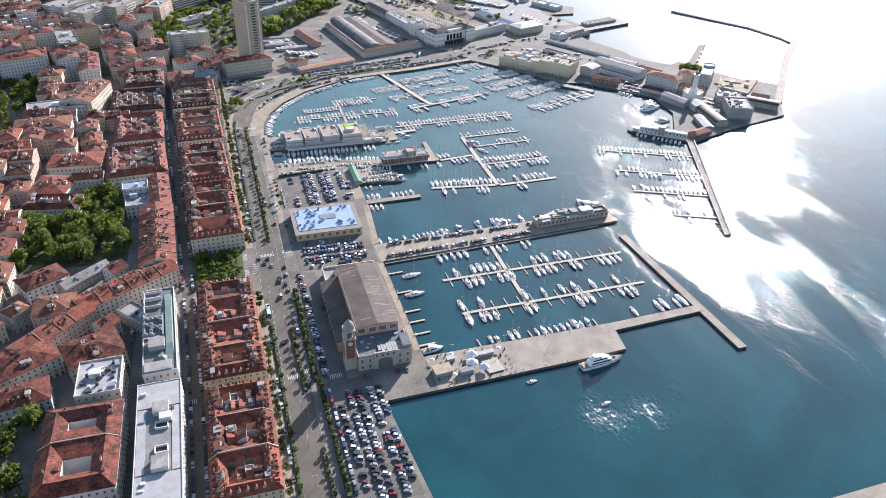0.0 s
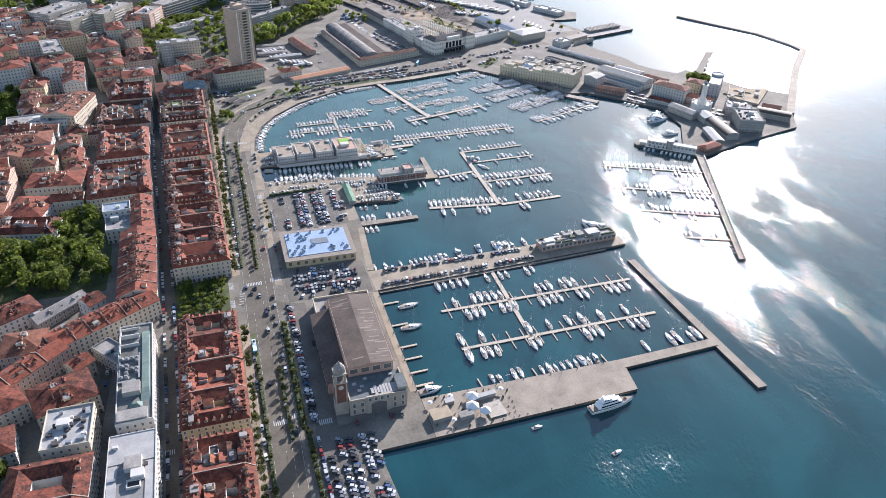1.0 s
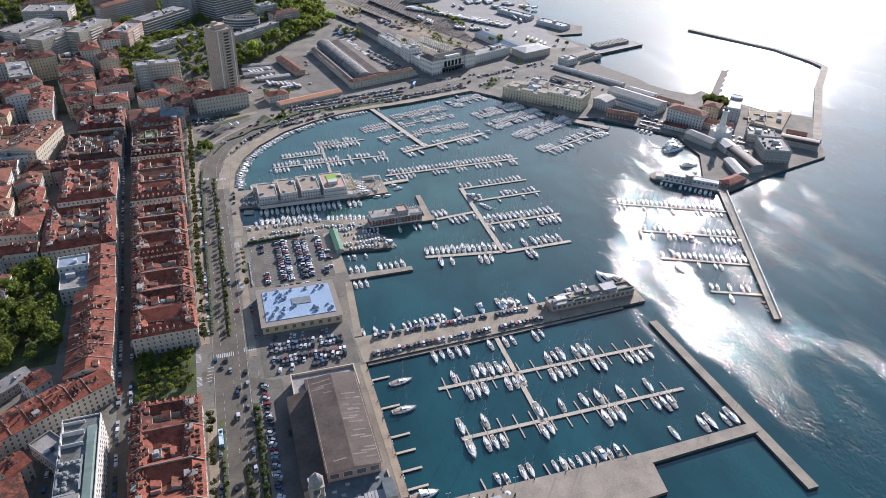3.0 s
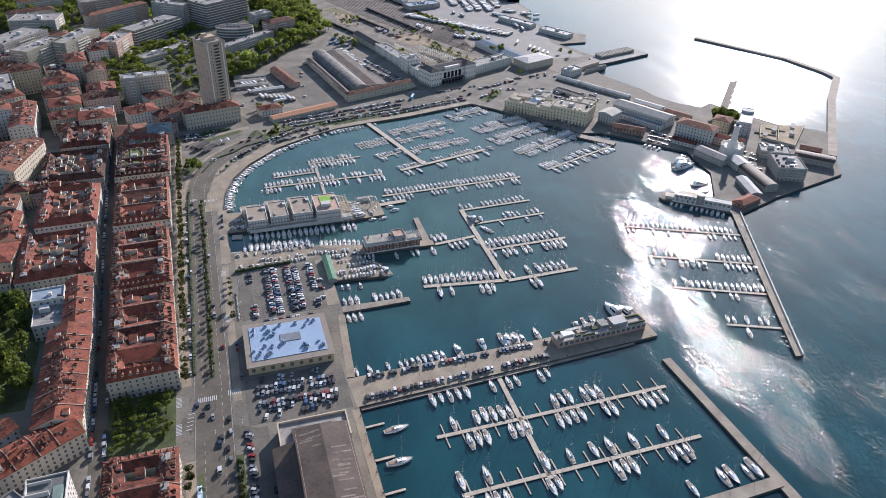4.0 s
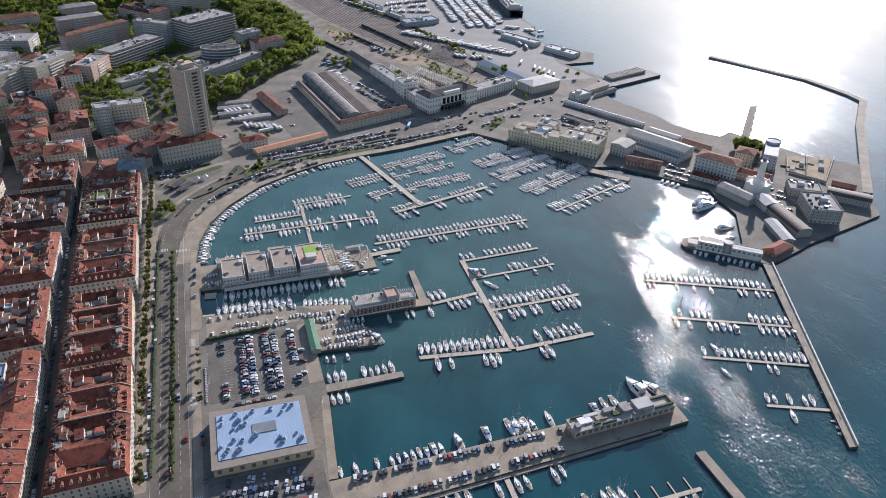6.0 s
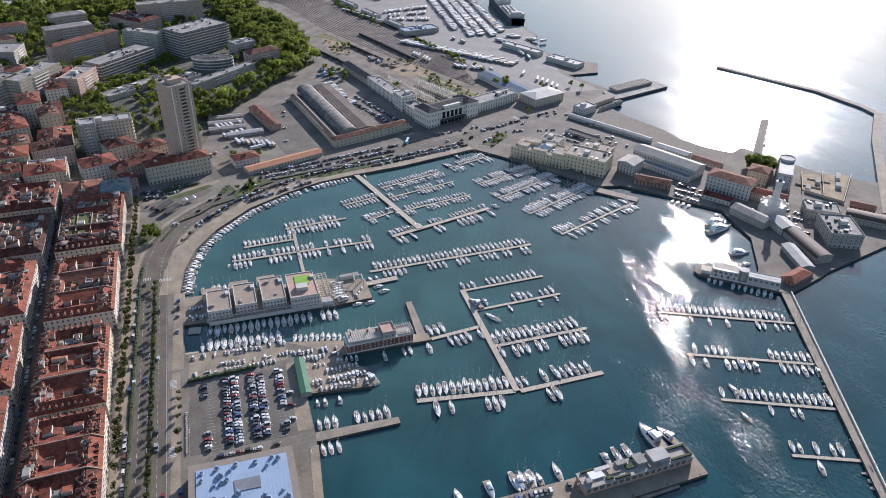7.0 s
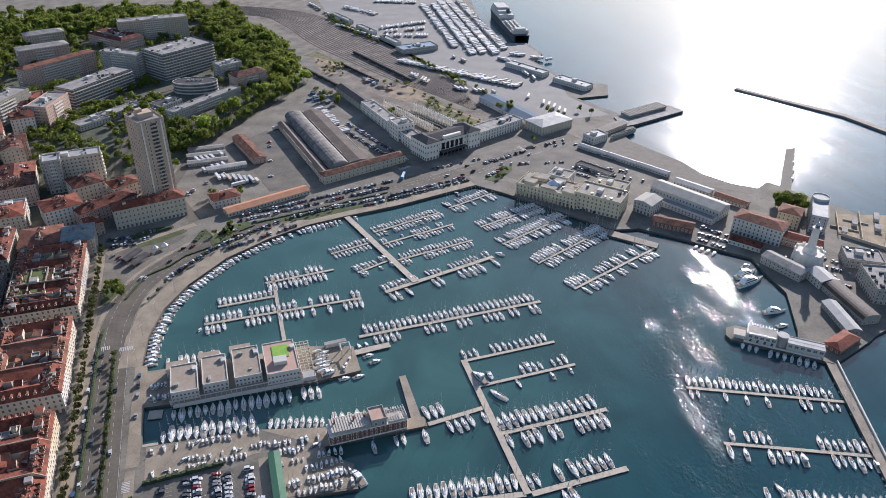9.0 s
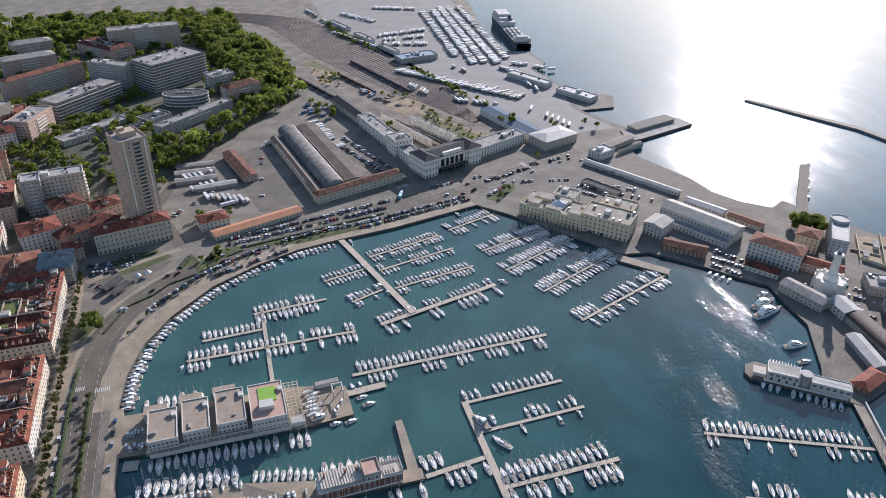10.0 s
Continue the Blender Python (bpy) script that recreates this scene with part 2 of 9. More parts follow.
STONE = mat("pale_cut_stone", (0.72, 0.67, 0.59), 0.85, var=0.15, scale=0.3)
HALLSTONE = mat("weathered_hall_stone", (0.40, 0.34, 0.27), 0.9, var=0.2, scale=0.3)
GLASS = mat("window_glass", (0.145, 0.138, 0.130), 0.18, var=0.2, bump=0, spec=0.5)
TRIM = mat("pale_window_surround", (0.56, 0.52, 0.46), 0.8, var=0.1, bump=0)
PAINTLINE = mat("road_paint", (0.46, 0.45, 0.43), 0.7, var=0.15, scale=0.5)
RUBBER = mat("black_rubber", (0.02, 0.02, 0.02), 0.8, var=0.1, bump=0)
METAL = mat("grey_metal", (0.42, 0.43, 0.44), 0.4, 0.7, var=0.15, bump=0)
WOODT = mat("teak_deck", (0.27, 0.205, 0.145), 0.7, var=0.2, scale=1.0)
BARK = mat("bark", (0.09, 0.065, 0.045), 0.95, var=0.3, scale=1.0)
LEAF = mat("broad_leaves", (0.185, 0.235, 0.046), 0.7, var=0.6, scale=0.4, fine=2.0, bump=0, tint=0.3, spec=0.2, span=0.2)
LEAFD = mat("dark_leaves", (0.058, 0.070, 0.026), 0.75, var=0.5, scale=0.4, fine=2.0, bump=0, tint=0.3, spec=0.2, span=0.2)
HEDGE = mat("hedge_leaves", (0.050, 0.066, 0.028), 0.85, var=0.5, scale=0.6, fine=3.0, bump=0.4)
GEL = mat("white_gelcoat", (0.84, 0.83, 0.80), 0.3, var=0.06, bump=0)
DECK = mat("cream_boat_deck", (0.62, 0.57, 0.49), 0.6, var=0.15, bump=0)
CARGLASS = mat("car_glass", (0.045, 0.05, 0.056), 0.2, var=0.1, bump=0)
W_OLIVE = mat("olive_plaster", (0.31, 0.285, 0.22), 0.9, var=0.2, scale=0.2, tint=0.3)
SMOKED = mat("smoked_window", (0.02, 0.022, 0.026), 0.15, var=0.1, bump=0)
HULLS = palette("hull_paint", [(0.84, 0.83, 0.80)] * 10 + [(0.74, 0.72, 0.66), (0.03, 0.05, 0.13), (0.66, 0.64, 0.6)], 0.3)
SOOTY = mat("sooty_render", (0.30, 0.235, 0.185), 0.9, var=0.35, scale=0.4, fine=1.5, tint=0.3)
HULLFAR = [mat("hull_paint_far", c, 0.3, var=0.05, bump=0) for c in ((0.84, 0.83, 0.80), (0.70, 0.68, 0.64), (0.05, 0.07, 0.15))]
COVERS = palette("sail_cover", [(0.05, 0.09, 0.22), (0.62, 0.6, 0.55), (0.50, 0.45, 0.36), (0.12, 0.12, 0.13), (0.6, 0.58, 0.55), (0.05, 0.12, 0.10)], 0.8)
CARC = [(0.03, 0.031, 0.034), (0.08, 0.084, 0.09), (0.15, 0.155, 0.16), (0.045, 0.047, 0.052), (0.11, 0.11, 0.108), (0.62, 0.62, 0.61), (0.42, 0.43, 0.44), (0.58, 0.58, 0.58), (0.30, 0.31, 0.32), (0.025, 0.025, 0.03), (0.50, 0.51, 0.52), (0.22, 0.23, 0.24), (0.035, 0.05, 0.10), (0.05, 0.052, 0.056), (0.07, 0.075, 0.08), (0.24, 0.03, 0.028), (0.36, 0.37, 0.38), (0.05, 0.10, 0.20), (0.60, 0.59, 0.56), (0.16, 0.05, 0.045)]
CARPAINT = palette("car_paint", CARC, 0.42, coat=0.15)
CARFAR = [mat("car_paint_far", c, 0.5, var=0.05, bump=0, spec=0.25) for c in CARC]
BUSBLUE = mat("blue_bus_paint", (0.10, 0.36, 0.52), 0.35, var=0.05, bump=0)
GREENP = mat("green_sheet", (0.06, 0.16, 0.09), 0.6, var=0.2)
TURF_OLD = mat("roof_garden_turf", (0.10, 0.12, 0.035), 0.95, var=0.5, scale=0.2)
TURF = mat("roof_turf", (0.22, 0.38, 0.06), 0.9, var=0.2)
CANVAS = mat("white_canvas", (0.74, 0.72, 0.68), 0.8, var=0.08, bump=0)
ROCK = mat("breakwater_rock", (0.23, 0.20, 0.165), 0.95, var=0.4, scale=0.4, fine=2.0, bump=0.5)
SAND = mat("pebble_beach", (0.21, 0.185, 0.15), 0.95, var=0.2, scale=0.2)
RAIL = mat("rail_steel", (0.14, 0.11, 0.09), 0.6, 0.4, var=0.3, bump=0)
NAVY = mat("dark_ship_paint", (0.045, 0.055, 0.075), 0.45, var=0.1, bump=0)
for m in (LEAF, LEAFD):
    n, l = links(m)
    tr, mx = n.new("ShaderNodeBsdfTranslucent"), n.new("ShaderNodeMixShader")
    gain = n.new("ShaderNodeVectorMath")
    gain.operation = "MULTIPLY"
    gain.inputs[1].default_value = (1.75, 1.70, 1.3)
    l.new([x for x in n if x.type == "VALTORGB"][0].outputs[0], gain.inputs[0])
    l.new(gain.outputs[0], tr.inputs[0])
    mx.inputs[0].default_value = 0.55
    l.new(n["Principled BSDF"].outputs[0], mx.inputs[1])
    l.new(tr.outputs[0], mx.inputs[2])
    l.new(mx.outputs[0], n["Material Output"].inputs[0])

# ---------------------------------------------------------------- mesh tools
class MB:
    """Collects corners and faces, each face with the slot of its material."""
    def __init__(self):
        self.v, self.f, self.s = [], [], []

    def face(self, pts, slot=0):
        k = len(self.v)
        self.v += [tuple(p) for p in pts]
        self.f.append(tuple(range(k, k + len(pts))))
        self.s.append(slot)

    def box(self, x, y, z, sx, sy, sz, rot=0.0, slot=0, top=None, taper=1.0, bottom=False):
        """A box standing on z, centred on x, y; taper narrows its top; top: another slot for the top face."""
        c, s = math.cos(radians(rot)), math.sin(radians(rot))
        k = len(self.v)
        for q, zz in ((1.0, z), (taper, z + sz)):
            for a, b in ((-1, -1), (1, -1), (1, 1), (-1, 1)):
                px, py = a * sx / 2 * q, b * sy / 2 * q
                self.v.append((x + c * px - s * py, y + s * px + c * py, zz))
        for i in range(4):
            j = (i + 1) % 4
            self.f.append((k + i, k + j, k + 4 + j, k + 4 + i))
            self.s.append(slot)
        self.f.append((k + 4, k + 5, k + 6, k + 7))
        self.s.append(slot if top is None else top)
        if bottom:
            self.f.append((k + 3, k + 2, k + 1, k))
            self.s.append(slot)
        return self

    def prism(self, poly, z0, z1, side=0, top=0, cap=True):
        """An upright prism over any simple outline (anticlockwise)."""
        k, n = len(self.v), len(poly)
        self.v += [(x, y, z0) for x, y in poly] + [(x, y, z1) for x, y in poly]
        for i in range(n):
            j = (i + 1) % n
            self.f.append((k + i, k + j, k + n + j, k + n + i))
            self.s.append(side)
        if cap:
            if n <= 4:
                self.f.append(tuple(range(k + n, k + 2 * n)))
                self.s.append(top)
            else:
                for a, b, c in geometry.tessellate_polygon([[Vector((x, y, 0)) for x, y in poly]]):
                    p, q, r = (poly[i] for i in (a, b, c))
                    if (q[0] - p[0]) * (r[1] - p[1]) - (q[1] - p[1]) * (r[0] - p[0]) < 0:
                        b, c = c, b
                    self.f.append((k + n + a, k + n + b, k + n + c))
                    self.s.append(top)
        return self

    def tube(self, p, q, r0, r1, n=6, slot=0, cap=True):
        p, q = Vector(p), Vector(q)
        d = (q - p).normalized()
        a = d.orthogonal().normalized()
        b = d.cross(a)
        k = len(self.v)
        for o, r in ((p, r0), (q, r1)):
            for i in range(n):
                t = 2 * math.pi * i / n
                self.v.append(tuple(o + (a * math.cos(t) + b * math.sin(t)) * r))
        for i in range(n):
            j = (i + 1) % n
            self.f.append((k + i, k + j, k + n + j, k + n + i))
            self.s.append(slot)
        if cap:
            self.f.append(tuple(range(k + n, k + 2 * n)))
            self.s.append(slot)
        return self

    def rings(self, rings, slot=0, cap=True):
        """Skin over rings of corners of one count."""
        k, n = len(self.v), len(rings[0])
        for r in rings:
            self.v += [tuple(p) for p in r]
        for m in range(len(rings) - 1):
            for i in range(n):
                j = (i + 1) % n
                a = k + m * n
                self.f.append((a + i, a + j, a + n + j, a + n + i))
                self.s.append(slot)
        if cap:
            self.f.append(tuple(range(k + (len(rings) - 1) * n, k + len(rings) * n)))
            self.s.append(slot)
        return self

    def add(self, other, m, slots=None):
        """Another collection, moved by m."""
        k = len(self.v)
        self.v += [tuple(m @ Vector(p)) for p in other.v]
        self.f += [tuple(i + k for i in f) for f in other.f]
        self.s += [slots[s] for s in other.s] if slots else other.s
        return self


def mesh(name, mb, mats, smooth=False):
    me = bpy.data.meshes.new(name)
    me.from_pydata(mb.v, [], mb.f)
    for m in mats if isinstance(mats, (list, tuple)) else [mats]:
        me.materials.append(m)
    me.polygons.foreach_set("material_index", np.array(mb.s, dtype=np.int32))
    if smooth:
        me.polygons.foreach_set("use_smooth", np.ones(len(mb.f), dtype=bool))
    me.update()
    return me


def thing(name, mb, mats, label="", category="", group="", kind="", at=None, smooth=False):
    ob = new(name, mesh(name, mb, mats, smooth))
    if at is not None:
        ob.matrix_world = at
    return tagged(ob, label, category, group, kind)


def part(name, mb, mats, parent, label="", at=None, kind="", smooth=False):
    ob = new(name, mesh(name, mb, mats, smooth) if isinstance(mb, MB) else mb)
    ob.parent = parent
    if at is not None:
        ob.matrix_basis = at
    return tagged(ob, label, kind=kind)


def holder(name, m, label="", category="", group=""):
    ob = new(name)
    ob.empty_display_size = 1
    ob.matrix_world = m
    return tagged(ob, label, category, group)


def local(cx, cy, a, x, y):
    c, s = math.cos(radians(a)), math.sin(radians(a))
    return cx + c * x - s * y, cy + s * x + c * y


def strip(line, width):
    """Left and right edge of a band along a line of points."""
    pts = [Vector((p[0], p[1])) for p in line]
    left, right = [], []
    for i, p in enumerate(pts):
        d = (pts[min(i + 1, len(pts) - 1)] - pts[max(i - 1, 0)]).normalized()
        n = Vector((-d.y, d.x)) * width / 2
        left.append(p + n)
        right.append(p - n)
    return left, right


def offset(line, off):
    return [tuple(p) for p in strip(line, 2 * off)[0]]


def band(mb, line, width, z0, z1, side=0, top=0):
    l, r = strip(line, width)
    for i in range(len(line) - 1):
        a, b, c, d = r[i], r[i + 1], l[i + 1], l[i]
        mb.face([(*a, z1), (*b, z1), (*c, z1), (*d, z1)], top)
        if z1 - z0 > 0.2:
            mb.face([(*a, z0), (*b, z0), (*b, z1), (*a, z1)], side)
            mb.face([(*c, z0), (*d, z0), (*d, z1), (*c, z1)], side)
    if z1 - z0 > 0.2:
        for p, q in ((l[0], r[0]), (r[-1], l[-1])):
            mb.face([(*p, z0), (*q, z0), (*q, z1), (*p, z1)], side)
    return mb


def walk_line(line, step, start=0.0):
    """Points and headings (degrees from +x) at even steps along a line."""
    out, rest = [], start
    for p, q in zip(line[:-1], line[1:]):
        d = math.hypot(q[0] - p[0], q[1] - p[1])
        h = math.degrees(math.atan2(q[1] - p[1], q[0] - p[0]))
        while rest < d:
            out.append((p[0] + (q[0] - p[0]) * rest / d, p[1] + (q[1] - p[1]) * rest / d, h))
            rest += step
        rest -= d
    return out


GZ = 2.0   # height of the quays over the water

# ---------------------------------------------------------------- water and land
SEA = MB()
SEA.face([(-3000, -3000, 0), (4500, -3000, 0), (4500, 4500, 0), (-3000, 4500, 0)])
thing("water", SEA, WATER, "blue-green harbour water with light wind ripples", "water", kind="structure")

arc = [(-5, 215), (-2, 246), (7, 275), (23, 301), (52, 332), (87, 354), (119, 368), (152, 375), (202, 383), (284, 404)]
south_shore = [(-2500, -2500), (130, -2500), (60, -600), (34, -261), (26.7, -188.8), (59, -188.1), (59, -44), (57, -19), (67, 48), (67, 87), (106, 83), (107, 100), (94, 111), (94, 117), (60, 140), (-2, 144), (-3, 178)]
museum_shore = [(304, 382), (338, 336), (368, 293), (392, 289), (423, 258), (439, 238), (455, 222), (451, 201), (448.5, 173), (424, 132), (416, 122.5), (386, 149), (378, 148.5), (372.6, 142), (373, 136.4), (418.6, 99.5), (423, 95.8), (434, 99), (465, 109), (474, 113), (573, 138), (598, 176), (640, 228), (598, 262), (562, 338), (543, 328), (524, 346), (510, 371)]
far_shore = [(507, 400), (493, 436), (484, 460), (484, 476), (507, 493), (516, 532), (488, 603), (532, 603), (551, 640), (505, 684), (498, 759), (526, 793), (525, 851), (489, 860), (505, 1006), (541, 1166), (700, 2500), (-2500, 2500)]
LAND = MB()
LAND.prism(south_shore + arc + museum_shore + far_shore, -3, GZ, 1, 0)
thing("ground", LAND, [GROUND, QUAYWALL], "grey-brown city ground with a dark stone quay wall", "ground", kind="structure")


def ease(t):
    t = max(0.0, min(1.0, t))
    return t * t * (3 - 2 * t)


def hill_foot(y):
    return (min(20 + (y - 540) * 0.75, 165) if y < 860 else 165 - (y - 860) * 0.2) + 5


def lift(x, y):
    """How far the hillside behind the avenue stands above the quays."""
    return 10.0 * ease((y - 430) / 190) * ease((hill_foot(y) - x) / 32) * ease((1130 - y) / 60)


HILLSIDE = mat("hillside_ground", (0.085, 0.088, 0.056), 0.95, var=0.5, scale=0.06, fine=0.5, span=0.18)
HILL = MB()
inland = [0, 4, 8, 12, 17, 22, 27, 33] + list(range(47, 600, 14))       # distances behind the foot of the slope
for gy in range(430, 1140, 10):
    for u, v in zip(inland[:-1], inland[1:]):
        q = [(hill_foot(y) - d, y) for d, y in ((v, gy), (u, gy), (u, gy + 10), (v, gy + 10))]
        HILL.face([(*p, GZ - 0.04 + lift(*p)) for p in q])
thing("hillside", HILL, HILLSIDE, "dull green and grey hillside under the apartment blocks", "ground", kind="structure")


def slab(name, poly, z, top, label, side=QUAYWALL, kind="structure", category="pier"):
    return thing(name, MB().prism(poly, -3, z, 1, 0), [top, side], label, category, kind=kind)


slab("pier_south", [(59.2, -188.1), (147, -186), (187.4, -184), (190, -166), (188, -157), (59.2, -157)], GZ + 0.03, CONCRETE, "wide grey concrete pier with kiosks and moored boats")
slab("pier_wall", [(188, -165), (260.4, -161.5), (260.4, -154.5), (187, -157.2)], GZ + 0.05, CONCRETE, "narrow pale concrete mole closing the south basin")
slab("pier_middle", [(58, -44.2), (191, -37), (263.8, -33), (263.8, -13.5), (56.8, -19)], GZ + 0.03, PAVING, "paved pier lined with parked cars and boats")
slab("pier_step", [(60, -46.5), (191, -39.5), (245, -36), (245, -34.3), (191, -37.2), (60, -44.4)], 1.1, CONCRETE, "low landing step along the paved pier")
slab("pier_short", [(66.5, 48), (115, 49), (115, 54), (67.2, 55)], 1.6, CONCRETE, "short concrete jetty with sailing boats")
slab("pier_rowing", [(60, 117), (153, 116.5), (153, 124), (98, 131), (60, 140)], GZ - 0.2, PAVING, "stone pier carrying the rowing club house")
slab("pier_rowing_arm", [(145.5, 124.9), (151.5, 124.4), (151.9, 162), (147.7, 162)], GZ - 0.3, CONCRETE, "short concrete arm of the rowing pier")
slab("pier_club", [(-3.2, 176), (96, 171), (126, 174), (126, 199), (96, 207), (-4.8, 209)], GZ - 0.1, PAVING, "paved pier carrying the white club building")
slab("pier_museum", [(366, 294), (360, 286), (389, 256), (395, 262)], GZ - 0.2, CONCRETE, "short stone mole beside the yellow building")
slab("mole_inner", [(253.6, -55), (259.6, -55), (266.3, -202.8), (259.8, -202.8)], GZ - 0.3, CONCRETE, "straight pale stone breakwater across the basin mouth", category="breakwater")
slab("mole_outer", [(339.7, -75.8), (345.3, -76.8), (426.5, 98), (419.5, 101)], GZ - 0.2, CONCRETE, "long stone mole sheltering the outer pontoons", category="breakwater")
thing("mole_parapet", MB().prism([(344.6, -76.0), (345.25, -76.3), (426.4, 97.4), (425.7, 97.7)], GZ - 0.25, GZ + 1.1), STONE, "low stone parapet along the seaward side of the mole", "parapet")
slab("pier_lido", [(546, 302), (556, 298), (646, 399), (637, 402)], GZ + 0.07, SAND, "brown bathing pier by the lighthouse")
slab("pier_corner", [(225, -318), (330, -317), (330, -330), (225, -330)], GZ, CONCRETE, "corner of another concrete pier")
slab("platform_baths", [(495, 500), (514, 503.5), (592, 528), (586, 550), (520, 536), (500, 530)], 3.0, GREYROOF, "pale bathing platform on piles", category="platform")
far_mole = MB()
band(far_mole, [(596, 176), (719, 314), (787, 380), (789, 406), (777, 468), (742, 530), (711, 588)], 9, -3, 2.4, 0, 1)
thing("breakwater_far", far_mole, [ROCK, CONCRETE], "long curved rubble breakwater in the glare", "breakwater", kind="structure")
BEACH = MB().prism([(560, 336), (543, 328.5), (524.5, 346.5), (510.5, 371.5), (507.3, 400), (493.3, 436), (484.3, 460), (484, 475.5), (445, 462), (452, 425), (470, 388), (492, 352), (530, 318)], 1.0, GZ + 0.05, 0, 0)
thing("beach", BEACH, SAND, "narrow pebble beach along the sea wall", "beach", kind="structure")

# ---------------------------------------------------------------- roads and squares
riva_plan = [(-23, -900), (-23, -200), (-21.5, 0), (-23, 120), (-24, 235), (-22, 270), (-12, 305), (10, 335), (45, 361), (100, 383), (160, 397), (230, 416), (300, 441), (360, 465), (430, 492)]


def smooth(line, n=5):
    """A line bent evenly through its points."""
    out = []
    for i in range(len(line) - 1):
        p0, p1, p2, p3 = (Vector(line[max(0, min(len(line) - 1, i + k))]) for k in (-1, 0, 1, 2))
        for j in range(n):
            t = j / n
            out.append(tuple(0.5 * ((2 * p1) + (p2 - p0) * t + (2 * p0 - 5 * p1 + 4 * p2 - p3) * t * t + (3 * p1 - p0 - 3 * p2 + p3) * t ** 3)))
    return out + [line[-1]]


riva = riva_plan[:4] + smooth(riva_plan[3:])[1:]
thing("road", band(MB(), riva, 21, 0, GZ + 0.05), ASPHALT, "grey asphalt waterfront road with several lanes", "road", kind="structure")
back = [(-77, -900), (-77.2, -250), (-78, -160), (-81, -60), (-83, 0), (-86.5, 80), (-92.7, 190), (-96.5, 275), (-101, 380)]
thing("road_back", band(MB(), back, 8.5, 0, GZ + 0.05), ASPHALT, "narrow asphalt street between tall houses", "road", kind="structure")
side_roads = MB()
for line, w in (([(-125, -255), (-116, -60)], 7), ([(-200, -130), (-90, -28)], 8), ([(-40, -30), (2, -50)], 9), ([(66, 391), (206, 423), (250, 437)], 16), ([(232, 460), (175, 590)], 14), ([(30, 400), (8, 470), (60, 640), (160, 770)], 10)):
    band(side_roads, line, w, 0, GZ + 0.04)
for line, w in (([(-40, 500), (-30, 600), (-100, 660), (-160, 640)], 7), ([(0, 560), (90, 700), (150, 790)], 8), ([(-110, 735), (-30, 700), (30, 740), (70, 700)], 9), ([(-190, 700), (-120, 830), (20, 870), (90, 800)], 7)):
    for (ax, ay), (bx, by) in zip(line[:-1], line[1:]):
        n = max(1, int(math.hypot(bx - ax, by - ay) / 7))
        for i in range(n):
            p, q = [(ax + (bx - ax) * k / n, ay + (by - ay) * k / n) for k in (i, i + 1)]
            (l0, l1), (r0, r1) = strip([p, q], w)
            side_roads.face([(*c, GZ + 0.4 + lift(c[0], c[1])) for c in (r0, r1, l1, l0)])
thing("road_side", side_roads, ASPHALT, "grey asphalt side streets and service lanes", "road", kind="structure")

pave = MB()
band(pave, offset(arc, 7.5), 14, 0, GZ + 0.06)
band(pave, [(-6.5, 130), (-5.5, 215)], 7, 0, GZ + 0.07)
band(pave, [(-7.5, -20), (-7.5, 128)], 5, 0, GZ + 0.07)
band(pave, [(-34.6, -250), (-34.6, -60)], 5, 0, GZ + 0.07)
band(pave, [(-36.5, 0), (-41, 362)], 6.5, 0, GZ + 0.07)
band(pave, [(56.6, -150), (56.6, -46)], 4, 0, GZ + 0.08)
band(pave, [(59.5, -18), (65, 45)], 5, 0, GZ + 0.08)
band(pave, offset(smooth(riva_plan[4:12]), -12.2), 3.2, 0, GZ + 0.08)
band(pave, offset(smooth(riva_plan[3:11]), 12.0), 2.6, 0, GZ + 0.08)
band(pave, [(-37, 362), (-20, 372), (30, 394)], 6, 0, GZ + 0.08)

pave.prism([(-77, -62), (-42, -64), (-42, -46), (-77, -46)], 1, GZ + 0.07)
pave.prism([(0, 117), (60, 122), (60, 138), (0, 143)], 1, GZ + 0.07)
pave.prism([(58, 58), (66.5, 58), (66.5, 118), (58, 118)], 1, GZ + 0.07)
pave.prism([(66.6, 88), (105, 84.5), (106, 99), (93, 110), (93, 117), (66.6, 119)], 1, GZ + 0.09)
thing("pavement", pave, PAVING, "pale stone pavements and quayside promenade", "pavement", kind="structure")

LOT = mat("car_park_asphalt", (0.130, 0.115, 0.093), 0.85, var=0.35, scale=0.06, fine=0.6, span=0.18)
for poly in ([(0, 56), (58, 56), (58, 116), (0, 113)], [(-3, -42), (56, -43), (56, -3), (-3, -3)], [(-4, -258), (31, -258), (24, -192), (24, -165), (-4, -165)], [(-3, -164.9), (9, -164.9), (7, -45), (-5, -45)]):
    thing("pavement_car_park", MB().prism(poly, 1, GZ + 0.06), LOT, "worn grey asphalt of a harbour car park", "car park", kind="structure")
lots = MB()
band(lots, [(70, 386), (284, 421)], 9, 0, GZ + 0.06)
lots.prism([(-41, 352), (-20, 342), (16, 368), (24, 378), (-14, 377), (-40, 388)], 1, GZ + 0.06)
lots.prism([(96, 440), (132, 440), (108, 590), (70, 560)], 1, GZ + 0.06)
lots.prism([(300, 440), (420, 480), (440, 440), (420, 330), (400, 330), (330, 400)], 1, GZ + 0.06)
thing("road_lots", lots, LOT, "worn asphalt of the far car parks", "car park", kind="structure")

